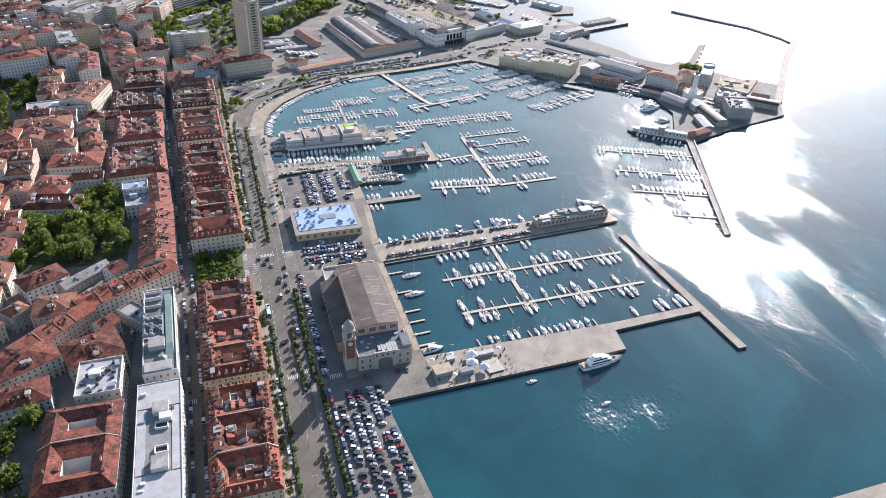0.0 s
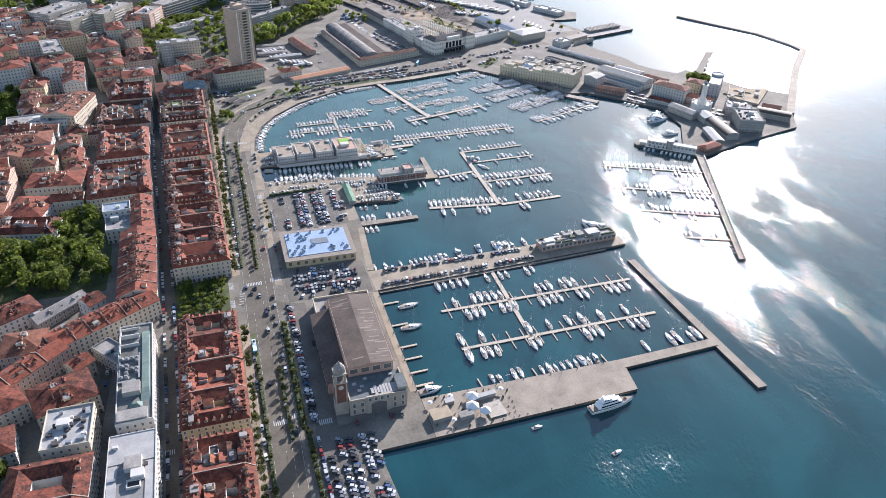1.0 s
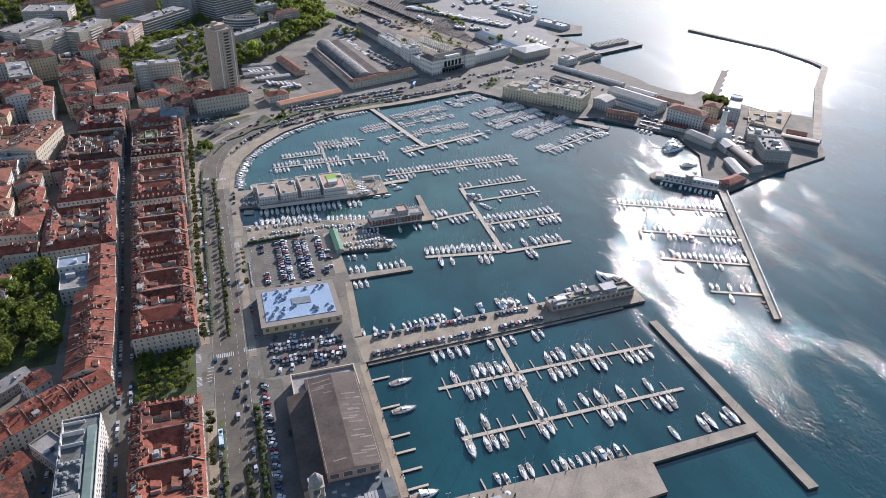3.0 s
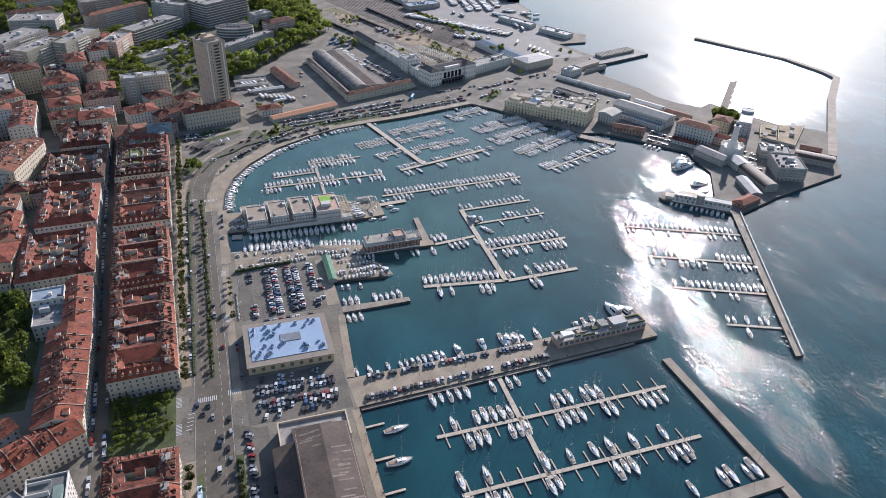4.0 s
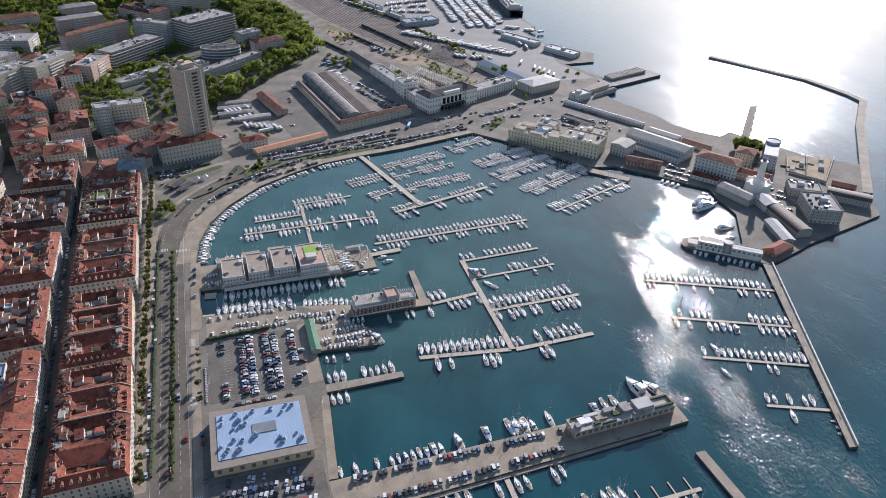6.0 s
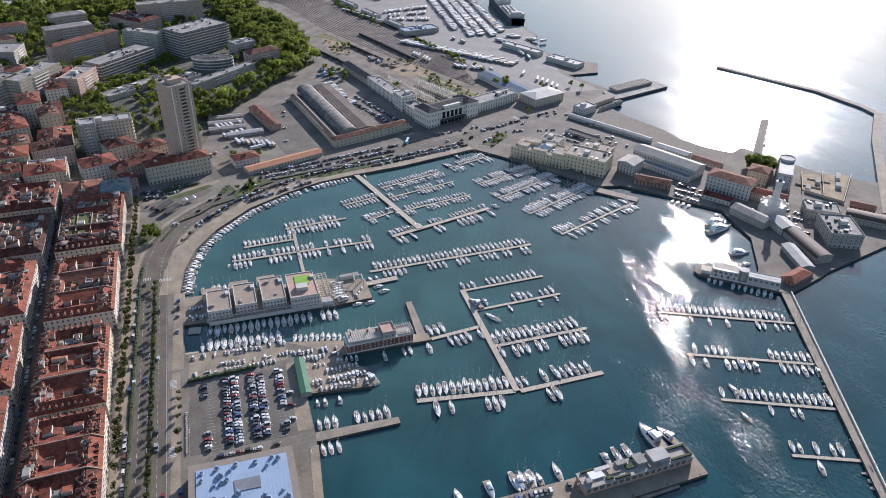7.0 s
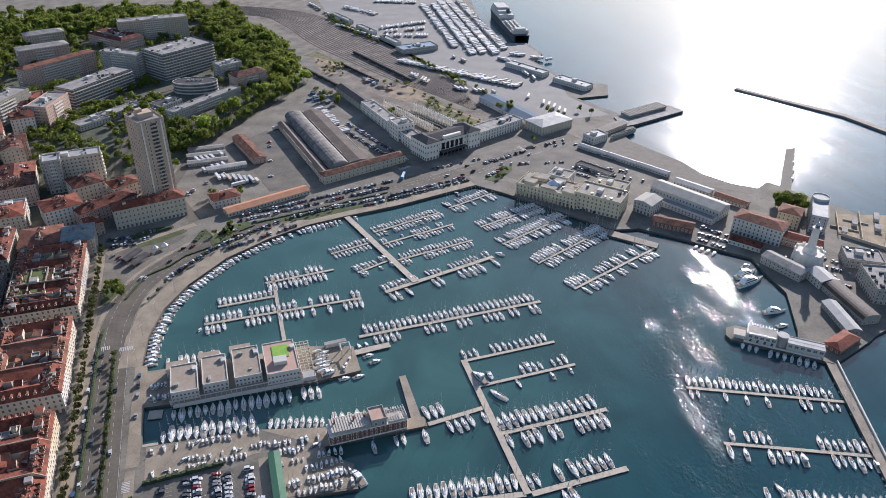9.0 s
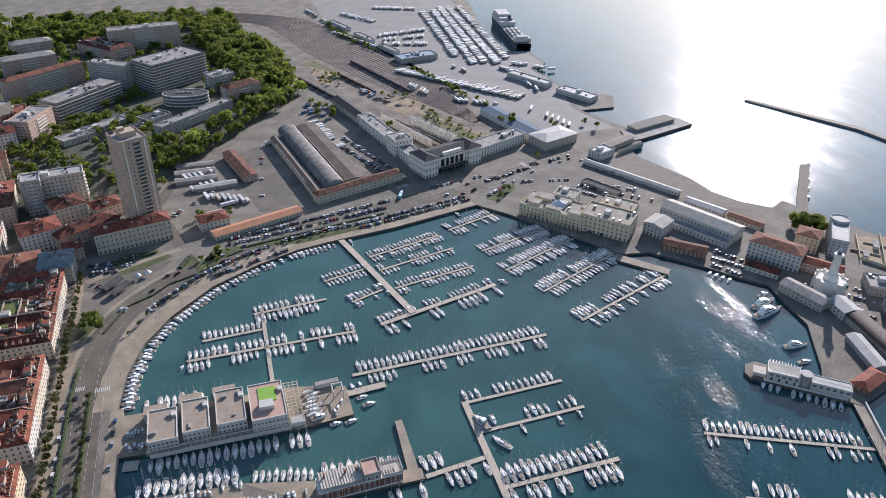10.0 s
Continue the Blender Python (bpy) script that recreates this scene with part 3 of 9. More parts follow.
green = MB()
band(green, [(-29.4, -250), (-29.4, -70)], 2.4, 0, GZ + 0.12)
band(green, [(-20.6, 4), (-20.8, 120), (-21.6, 232)], 2.2, 0, GZ + 0.12)
band(green, [(-9.5, -160), (-9.5, -62)], 4, 0, GZ + 0.12)
band(green, [(-31.2, 10), (-32.4, 235), (-31, 262)], 2.2, 0, GZ + 0.12)
band(green, [(80, 383), (200, 410)], 3.5, 0, GZ + 0.12)
green.prism([(-77, -46), (-42, -46), (-42, 2), (-79, 2)], 1, GZ + 0.12)
green.prism([(-200, 5), (-124, 5), (-124, 60), (-136, 146), (-175, 155), (-205, 90)], 1, GZ + 0.05)
green.prism([(27.4, 362.7), (43.1, 371), (37.5, 384.3)], 1, GZ + 0.12)
green.prism([(47, 370), (58, 372), (61, 383), (55, 388)], 1, GZ + 0.12)
green.prism([(-21, 379), (-1, 388), (13, 392), (12, 397), (-3, 396), (-22, 388)], 1, GZ + 0.12)
green.prism([(296, 414), (312, 424), (334, 438), (330, 425), (305, 405)], 1, GZ + 0.12)
green.prism([(330, 560), (345, 545), (300, 680), (270, 700)], 1, GZ + 0.05)
green.prism([(-330, 1130), (120, 1110), (90, 1150), (-330, 1200)], 1, GZ + 0.02)
green.prism([(40, 366), (43, 346), (64, 370), (80, 387), (58, 385)], 1, GZ + 0.12)
green.prism([(65, 385), (124, 377), (212, 396), (216, 402), (147, 391)], 1, GZ + 0.11)
green.prism([(-36, 292), (-31, 290), (-20, 312), (-24, 318), (-34, 312)], 1, GZ + 0.12)
green.prism([(-14, 366), (6, 372), (24, 384), (20, 388), (-2, 378), (-16, 371)], 1, GZ + 0.12)
thing("lawn", green, GRASS, "green lawns and planted strips", "lawn", kind="structure")
thing("yard_rail", MB().prism([(-200, 1140), (110, 1118), (168, 1036), (190, 930), (205, 800), (250, 640), (300, 600), (345, 545), (384, 560), (350, 780), (322, 900), (284, 1010), (244, 1120), (120, 1250), (-200, 1260)], 1, GZ + 0.03), DIRT, "brown ballast of the railway yard", "ground", kind="structure")
thing("yard_port", MB().prism([(260, 1400), (530, 1400), (500, 1000), (486, 860), (520, 850), (522, 795), (494, 760), (500, 690), (480, 610), (500, 540), (420, 540), (395, 600), (330, 830), (260, 1100)], 1, GZ + 0.03), mat("port_concrete", (0.23, 0.215, 0.195), 0.85, var=0.2, scale=0.04, fine=0.5), "pale concrete of the port yard", "ground", kind="structure")

marks = MB()
for off in (-5.2, 5.2):
    for x, y, h in walk_line(offset(riva[1:], off), 6.0):
        if -46 < y < -2 and off > 0:
            continue
        marks.box(x, y, GZ + 0.06, 3.0, 0.16, 0.02, h)
for off in (-10.0, 10.0):
    for x, y, h in walk_line(offset(riva[1:], off), 9.0):
        marks.box(x, y, GZ + 0.06, 9.0, 0.14, 0.02, h)
for k in range(6):
    marks.box(-35 + 0.4 * k, -36 + 3.0 * k, GZ + 0.06, 3.4, 0.5, 0.02, 8)
for c in ((15.5, 57, 2.5), (30.5, 57, 2.5), (46.5, 57, 2.5)):
    for k in range(22):
        marks.box(c[0] - 3.9, c[1] + 2.55 * k, GZ + 0.07, 4.6, 0.1, 0.02)
        marks.box(c[0] + 3.9, c[1] + 2.55 * k, GZ + 0.07, 4.6, 0.1, 0.02)
tagged(thing("road_marking", marks, PAINTLINE, "white painted lane lines and parking bays", "road marking"), kind="stuff")


def crossing(x, y, across, length, a):
    """Zebra stripes; across is the way that one walks."""
    mb = MB()
    for k in range(int(across / 1.1)):
        px, py = local(0, 0, a, 0, -across / 2 + k * 1.1)
        mb.box(px, py, 0, length, 0.55, 0.02, a)
    thing("crosswalk", mb, PAINTLINE, "white zebra crossing painted on asphalt", "crosswalk", at=pose(x, y, GZ + 0.065), kind="structure")


for c in ((-22, -154, 9, 4, 90), (-12, -151, 8, 4, 90), (-25, -14, 11, 4, 90), (-10, -12, 8, 4, 90), (-41, -34, 9, 4.5, 0), (-41, -12, 9, 4.5, 0), (-79, -34, 6, 3.5, 90), (-81, -160, 6, 3.5, 90), (-31, 240, 10, 4, 90), (-16, 236, 9, 4, 90), (-9, 62, 8, 4, 0), (-9, 118, 8, 4, 0), (2, -160, 8, 4, 90), (228, 458, 14, 4, 110), (360, 474, 14, 4, 20)):
    crossing(*c)

# ---------------------------------------------------------------- houses
_ch = MB().box(0, 0, -1.2, 0.9, 0.7, 3.0, 0, 0).box(0, 0, 1.8, 1.1, 0.9, 0.22, 0, 1)
CHIM = mesh("chimney", _ch, [SOOTY, TILES2])
_dm = MB().box(0, 0, -1.0, 1.5, 2.0, 2.2, 0, 0)
_dm.face([(-0.95, -1.15, 1.15), (0, -1.15, 1.9), (0, 1.2, 1.9), (-0.95, 1.2, 1.15)], 1)
_dm.face([(0.95, -1.15, 1.15), (0, -1.15, 1.9), (0, 1.2, 1.9), (0.95, 1.2, 1.15)], 1)
_dm.face([(-0.75, -1.0, 1.2), (0.75, -1.0, 1.2), (0, -1.0, 1.85)], 0)
_dm.face([(-0.5, -1.03, 0.0), (0.5, -1.03, 0.0), (0.5, -1.03, 1.1), (-0.5, -1.03, 1.1)], 2)
rng = random.Random(7)
footprints = []


def built_on(x, y, r):
    px, py = local(0, 0, -r[4], x - r[0], y - r[1])
    return abs(px) < r[2] / 2 + 2.5 and abs(py) < r[3] / 2 + 2.5


def window_row(mb, p, q, z0, z1, floors, pitch=3.1, w=1.15, h=1.75, depth=0.09, shop=False):
    """Windows with their surrounds along the wall from p to q, the outside to the right."""
    dx, dy = q[0] - p[0], q[1] - p[1]
    n = math.hypot(dx, dy)
    if n < 3:
        return
    dx, dy = dx / n, dy / n
    nx, ny = dy, -dx
    cols = max(1, int((n - 1.5) / pitch))
    gap = n / cols
    fh = (z1 - z0) / floors
    a = math.degrees(math.atan2(dy, dx))
    for r in range(floors):
        ww, hh = (w * 1.5, min(fh - 0.7, 2.6)) if shop and r == 0 else (w, min(h, fh * 0.62))
        zb = z0 + r * fh + (0.15 if shop and r == 0 else fh * 0.22)
        for c in range(cols):
            s = gap * (c + 0.5)
            x, y = p[0] + dx * s, p[1] + dy * s
            mb.box(x + nx * depth / 2, y + ny * depth / 2, zb - 0.15, ww + 0.5, depth, hh + 0.4, a, 1)
            e = depth + 0.012
            mb.face([(x + nx * e - dx * ww / 2, y + ny * e - dy * ww / 2, zb), (x + nx * e + dx * ww / 2, y + ny * e + dy * ww / 2, zb), (x + nx * e + dx * ww / 2, y + ny * e + dy * ww / 2, zb + hh), (x + nx * e - dx * ww / 2, y + ny * e - dy * ww / 2, zb + hh)], 0)


def house(cx, cy, w, d, a, eave, floors, wall, roof="hip", tiles=TILES, rise=3.4, wing=12.0, party=(False, False), name="house", label="", chim=4, dormers=0.0, sides="NESW", pitch=3.1, ov=0.6, group="", units=0, balconies=0, ledge=True, ribbon=False, moss=0.0, clutter=True):
    """One building: walls, roof, windows, chimneys and dormers under an empty at its base. party: joined to a neighbour at its low / high y end."""
    root = holder(name, pose(cx, cy, GZ + lift(cx, cy), 0, 0, a), label, "building", group)
    footprints.append((cx, cy, w, d, a))
    x0, x1, y0, y1, H = -w / 2, w / 2, -d / 2, d / 2, eave - GZ
    court = roof == "ring" and w > 2 * wing + 3 and d > 2 * wing * 0.55 + 4
    wl = MB()
    for p, q in (((x0, y0), (x1, y0)), ((x1, y0), (x1, y1)), ((x1, y1), (x0, y1)), ((x0, y1), (x0, y0))):
        wl.face([(*p, -1), (*q, -1), (*q, H), (*p, H)])
    rf = MB()
    wy0, wy1 = (wing * rng.uniform(0.4, 0.95) if party[0] else wing), (wing * rng.uniform(0.4, 0.95) if party[1] else wing)
    if court:
        cxa, cxb, cya, cyb = x0 + wing, x1 - wing, y0 + wy0, y1 - wy1
        if cyb - cya < 4:
            cya, cyb = -2.5, 2.5
        C = [(cxa, cya), (cxb, cya), (cxb, cyb), (cxa, cyb)]
        for i in range(4):
            p, q = C[i], C[(i + 1) % 4]
            wl.face([(*p, 3), (*q, 3), (*q, H + 0.25), (*p, H + 0.25)])
        wl.face([(*p, 3) for p in C])
        Oy0, Oy1 = (y0 if party[0] else y0 - ov), (y1 if party[1] else y1 + ov)
        O = [(x0 - ov, Oy0), (x1 + ov, Oy0), (x1 + ov, Oy1), (x0 - ov, Oy1)]
        my0, my1 = (y0 if party[0] else (y0 + cya) / 2), (y1 if party[1] else (y1 + cyb) / 2)
        M = [((x0 + cxa) / 2, my0), ((x1 + cxb) / 2, my0), ((x1 + cxb) / 2, my1), ((x0 + cxa) / 2, my1)]
        for i in range(4):
            j = (i + 1) % 4
            gable = (i == 0 and party[0]) or (i == 2 and party[1])
            (wl if gable else rf).face([(*O[i], H - 0.1), (*O[j], H - 0.1), (*M[j], H + rise), (*M[i], H + rise)])
            rf.face([(*M[i], H + rise), (*M[j], H + rise), (*C[j], H + 0.3), (*C[i], H + 0.3)])
        for i in range(4):
            j = (i + 1) % 4
            rf.face([(*O[i], H - 0.35), (*O[j], H - 0.35), (*O[j], H - 0.1), (*O[i], H - 0.1)])
    elif roof in ("hip", "ring", "gable"):
        O = [(x0 - ov, y0 - ov), (x1 + ov, y0 - ov), (x1 + ov, y1 + ov), (x0 - ov, y1 + ov)]
        if w >= d:
            k = 0 if roof == "gable" else d / 2
            A, B = (x0 - ov + k, 0), (x1 + ov - k, 0)
            F = [(O[0], O[1], B, A), (O[1], O[2], B), (O[2], O[3], A, B), (O[3], O[0], A)]
        else:
            k = 0 if roof == "gable" else w / 2
            A, B = (0, y0 - ov + k), (0, y1 + ov - k)
            F = [(O[0], O[1], A), (O[1], O[2], B, A), (O[2], O[3], B), (O[3], O[0], A, B)]
        for f in F:
            g = roof == "gable" and len(f) == 3
            (wl if g else rf).face([(*p, H + rise if p in (A, B) else H - 0.1) for p in f])
        for i in range(4):
            j = (i + 1) % 4
            rf.face([(*O[i], H - 0.35), (*O[j], H - 0.35), (*O[j], H - 0.1), (*O[i], H - 0.1)])
    elif roof == "vault":
        n = 10
        for i in range(n):
            t0, t1 = math.pi * i / n, math.pi * (i + 1) / n
            a0, b0, a1, b1 = -math.cos(t0) * (w / 2 + ov), math.sin(t0) * rise, -math.cos(t1) * (w / 2 + ov), math.sin(t1) * rise
            rf.face([(a0, y0 - ov, H + b0), (a1, y0 - ov, H + b1), (a1, y1 + ov, H + b1), (a0, y1 + ov, H + b0)])
            wl.face([(a0, y0, H), (a1, y0, H), (a1, y0, H + b1), (a0, y0, H + b0)])
            wl.face([(a0, y1, H), (a1, y1, H), (a1, y1, H + b1), (a0, y1, H + b0)])
    else:
        rf.face([(x0, y0, H - 0.4), (x1, y0, H - 0.4), (x1, y1, H - 0.4), (x0, y1, H - 0.4)])
        for bx, by, sx, sy in ((0, y0 + 0.15, w + 0.2, 0.4), (0, y1 - 0.15, w + 0.2, 0.4), (x0 + 0.15, 0, 0.4, d - 0.6), (x1 - 0.15, 0, 0.4, d - 0.6)):
            wl.box(bx, by, H - 0.45, sx, sy, 0.95)
    part("wall", wl, wall, root)
    part("roof", rf, tiles, root)
    win = MB()
    if ledge and H > 6:
        for bx, by, sx, sy in ((0, y0, w + 0.5, 0.3), (0, y1, w + 0.5, 0.3), (x0, 0, 0.3, d - 0.4), (x1, 0, 0.3, d - 0.4)):
            win.box(bx, by, H - 0.75, sx, sy, 0.3, 0, 1)
            win.box(bx, by, H / floors, sx * 0.999, sy * 0.7, 0.25, 0, 1)
    for s, p, q in (("S", (x0, y0), (x1, y0)), ("E", (x1, y0), (x1, y1)), ("N", (x1, y1), (x0, y1)), ("W", (x0, y1), (x0, y0))):
        if s in sides and ribbon:
            dx, dy = (q[0] - p[0]), (q[1] - p[1])
            n = math.hypot(dx, dy)
            ang, fh = math.degrees(math.atan2(dy, dx)), (H - 0.4) / floors
            for r in range(floors):
                for o, zz, hh, t, sl in ((0.06, fh * 0.22, fh * 0.76, 0.1, 0), (0.55, 0.0, fh * 0.24, 1.3, 1)):
                    win.box((p[0] + q[0]) / 2 + dy / n * o, (p[1] + q[1]) / 2 - dx / n * o, 0.2 + fh * r + zz, n + (1.0 if sl else -0.2), t, hh, ang, sl, bottom=True)
                for c in range(int(n / 4)):
                    f = (c + 0.5) / int(n / 4)
                    win.box(p[0] + dx * f + dy / n * 0.12, p[1] + dy * f - dx / n * 0.12, 0.2 + fh * r + fh * 0.22, 0.14, 0.15, fh * 0.76, ang, 1)
        elif s in sides:
            window_row(win, p, q, 0.2, H - 0.9, floors, pitch, shop=floors > 2)
            if balconies:
                dx, dy = (q[0] - p[0]), (q[1] - p[1])
                n = math.hypot(dx, dy)
                for r in range(1, floors):
                    z = 0.2 + (H - 1.1) / floors * r
                    ang = math.degrees(math.atan2(dy, dx))
                    ox, oy = (p[0] + q[0]) / 2 + dy / n * 0.5, (p[1] + q[1]) / 2 - dx / n * 0.5
                    win.box(ox, oy, z, n * balconies, 1.1, 0.95, ang, 1)
    part("glazing", win, [GLASS, TRIM], root, "dark panes in pale surrounds", kind="stuff")
    slope = rise / (wing / 2) if court else rise / (min(w, d) / 2)
    spots = []
    if roof in ("ring", "hip", "gable"):
        for _ in range(chim):
            if court:
                side = rng.choice((-1, 1))
                off = rng.uniform(1.5, wing - 1.5)
                x, y = side * (w / 2 - off), rng.uniform(y0 + 2, y1 - 2)
                z = H + rise - abs(off - wing / 2) * slope
            elif w >= d:
                x, y = rng.uniform(x0 + d / 2.5, x1 - d / 2.5) if w > d * 1.1 else 0, rng.uniform(-d / 4, d / 4)
                z = H + rise - abs(y) * slope
            else:
                x, y = rng.uniform(-w / 4, w / 4), rng.uniform(y0 + w / 2.5, y1 - w / 2.5) if d > w * 1.1 else 0
                z = H + rise - abs(x) * slope
            spots.append((x, y, z))
        stacks = MB()
        if roof == "gable" and max(w, d) > 40 and min(w, d) > 13 and name == "house":
            long, half = max(w, d), min(w, d) / 2 + ov
            for k in range(1, int(long / 11)):
                o = -long / 2 + k * long / int(long / 11) + rng.uniform(-1.5, 1.5)
                pw = MB()
                for s in (-1, 1):
                    for lo, hi, za, zb in ((0.0, half, H + rise, H - 0.1),):
                        for oo in (o - 0.22, o + 0.22):
                            q = [(s * lo, oo, za - 0.4), (s * hi, oo, zb - 0.4), (s * hi, oo, zb + 0.4), (s * lo, oo, za + 0.4)]
                            pw.face([(p[1], p[0], p[2]) for p in q] if w >= d else q)
                        q = [(s * lo, o - 0.22, za + 0.4), (s * hi, o - 0.22, zb + 0.4), (s * hi, o + 0.22, zb + 0.4), (s * lo, o + 0.22, za + 0.4)]
                        pw.face([(p[1], p[0], p[2]) for p in q] if w >= d else q)
                part("party_wall", pw, SOOTY, root)
        if not court and roof != "ring" and name in ("house", "palace"):
            lights = MB()
            for _ in range(int(w * d / 45)):
                s, f = rng.choice((-1, 1)), rng.uniform(0.3, 0.75)
                lo, hi = (0.42 if roof == "hip" else 0.05) * min(w, d) + 1, 0
                if w >= d:
                    x, y, turn = rng.uniform(x0 + lo, max(x0 + lo + 0.1, x1 - lo)), s * f * d / 2, 0 if s < 0 else 180
                    z = H + rise - abs(y) * slope
                else:
                    x, y, turn = s * f * w / 2, rng.uniform(y0 + lo, max(y0 + lo + 0.1, y1 - lo)), 90 * s
                    z = H + rise - abs(x) * slope
                if rng.random() < 0.55:
                    lights.add(_dm, pose(x, y, z - 0.3, 0, 0, turn) @ Matrix.Diagonal((0.9, 0.9, 0.75, 1)), (1, 2, 0))
                elif rng.random() < 0.6:
                    lights.box(x, y, z - 0.25, 1.2, 1.0, 0.5, 0, 0)
                else:
                    lights.box(x, y, z - 1.0, rng.uniform(2, 4), rng.uniform(2, 4), rng.uniform(1.6, 2.6), 0, 1, rng.choice((2, 3)))
            if lights.f:
                part("roof_glazing", lights, [GLASS, W_CREAM, tiles, GREYROOF], root, kind="stuff")
        for x, y, z in spots:
            m = pose(x, y, z, 0, 0, rng.choice((0, 0, 90) if d > w or court else (90, 90, 0))) @ Matrix.Diagonal((rng.choice((0.7, 0.9, 1.2, 1.7, 2.5)), rng.uniform(0.65, 0.95), rng.uniform(0.7, 1.15), 1))
            if name == "town_house" and rng.random() < 0.4:
                part("chimney", CHIM, None, root, at=m)
            else:
                stacks.add(_ch, m)
        if stacks.f:
            part("chimney_masonry", stacks, [SOOTY, TILES2], root, kind="stuff")
        if dormers:
            dm = MB()
            for side in ((-1, 1) if court or d > w else ()):
                for k in range(int((d - 4) / dormers)):
                    y = y0 + 3 + k * dormers
                    x = side * (w / 2 - 2.1)
                    dm.add(_dm, pose(x, y, H + 2.1 * slope - 0.1, 0, 0, 90 * side) @ Matrix.Diagonal((1, 1, 0.85, 1)))
            for end, p in ((-1, party[0]), (1, party[1])):
                if not p and court:
                    for k in range(int((w - 8) / dormers)):
                        dm.add(_dm, pose(x0 + 5 + k * dormers, end * (d / 2 - 2.1), H + 2.1 * slope - 0.1, 0, 0, 0 if end < 0 else 180) @ Matrix.Diagonal((1, 1, 0.85, 1)))
            if dm.f:
                part("dormer_range", dm, [W_CREAM, tiles, GLASS], root, kind="stuff")
        if court:
            sk = MB()
            for _ in range(int(w * d / (60 if clutter else 400))):
                side, off = rng.choice((-1, 1)), rng.uniform(2, wing - 2)
                zz = H + rise - abs(off - wing / 2) * slope
                sk.box(side * (w / 2 - off), rng.uniform(y0 + 2, y1 - 2), zz - 0.2, 1.2, 0.9, 0.45, 0, 0)
            for _ in range(int(w * d / (190 if clutter else 2000))):
                side, off = rng.choice((-1, 1)), rng.uniform(3.5, wing - 2)
                zz = H + rise - abs(off - wing / 2) * slope
                if rng.random() < 0.5:
                    sk.box(side * (w / 2 - off), rng.uniform(y0 + 3, y1 - 3), zz - 0.8, rng.uniform(2.5, 4.5), rng.uniform(2.5, 6), rng.uniform(1.6, 3.0), 0, 1, rng.choice((2, 2, 3)))
                else:
                    sk.box(side * (w / 2 - off), rng.uniform(y0 + 3, y1 - 3), zz - 0.3, rng.uniform(2.5, 4.5), rng.uniform(2.5, 5), 0.9, 0, 3)
            # rear wings, lean-tos and terraces that crowd the yard between a few light wells
            nx, ny = max(2, round((cxb - cxa) / 4.7)), max(1, round((cyb - cya) / 4.8))
            bx, by = (cxb - cxa) / nx, (cyb - cya) / ny
            for i in range(nx):
                for j in range(ny):
                    if rng.random() < 0.12 or not clutter:
                        continue
                    px, py, z = cxa + bx * i, cya + by * j, H + rng.uniform(-1.6, 2.2)
                    kind = rng.random()
                    up = rng.uniform(1.0, 2.8) if kind < 0.84 else 0.0
                    tilt = rng.choice(((up, up, 0, 0), (0, 0, up, up), (0, up, up, 0), (up, 0, 0, up)))
                    Q = [(px + 0.05, py + 0.05), (px + bx - 0.05, py + 0.05), (px + bx - 0.05, py + by - 0.05), (px + 0.05, py + by - 0.05)]
                    rw = MB()
                    for a in range(4):
                        b = (a + 1) % 4
                        rw.face([(*Q[a], 3), (*Q[b], 3), (*Q[b], z + tilt[b]), (*Q[a], z + tilt[a])], 0)
                    rw.face([(*Q[a], z + tilt[a]) for a in range(4)], 1)
                    if up == 0.0:
                        for a in range(4):
                            b = (a + 1) % 4
                            cx2, cy2 = (Q[a][0] + Q[b][0]) / 2, (Q[a][1] + Q[b][1]) / 2
                            rw.box(cx2, cy2, z - 0.05, abs(Q[a][0] - Q[b][0]) + 0.3, abs(Q[a][1] - Q[b][1]) + 0.3, 0.7, 0, 0)
                        if rng.random() < 0.5:
                            rw.box(px + bx / 2, py + by / 2, z, bx * 0.5, by * 0.45, 2.2, 0, 0, 1)
                    top = TURF_OLD if rng.random() < moss else (rng.choice((tiles, tiles, TILES2, ORANGE)) if up else rng.choice((GREYROOF, GREYROOF, WHITEROOF, DARKROOF)))
                    part("rear_wing", rw, [rng.choice((W_CREAM, W_WHITE, W_GREY)), top], root)
            part("roof_glazing", sk, [GLASS, W_GREY, tiles, GREYROOF], root, kind="stuff")
            for end, p in ((y0, party[0]), (y1, party[1])):
                if p and end == y0:
                    prof = [(x0 - ov, H - 0.1), (M[0][0], H + rise), (M[1][0], H + rise), (x1 + ov, H - 0.1)]
                    pw = MB()
                    for (xa, za), (xb, zb) in zip(prof[:-1], prof[1:]):
                        pw.face([(xa, end - 0.25, za + 0.28), (xb, end - 0.25, zb + 0.28), (xb, end + 0.25, zb + 0.28), (xa, end + 0.25, za + 0.28)])
                        for yy in (end - 0.25, end + 0.25):
                            pw.face([(xa, yy, za - 0.5), (xb, yy, zb - 0.5), (xb, yy, zb + 0.28), (xa, yy, za + 0.28)])
                    part("party_wall", pw, SOOTY, root)
    else:
        un = MB()
        for _ in range(units):
            un.box(rng.uniform(x0 + 2, x1 - 2), rng.uniform(y0 + 2, y1 - 2), H - 0.4, rng.uniform(1.2, 3.2), rng.uniform(1, 2.6), rng.uniform(0.8, 2.2), 0, rng.choice((0, 1, 2, 2)))
        if w > 14 and d > 14 and units and roof == "flat":
            un.box(rng.uniform(-w / 6, w / 6), rng.uniform(-d / 6, d / 6), H - 0.4, 6, 5, 3.2, 0, 0)
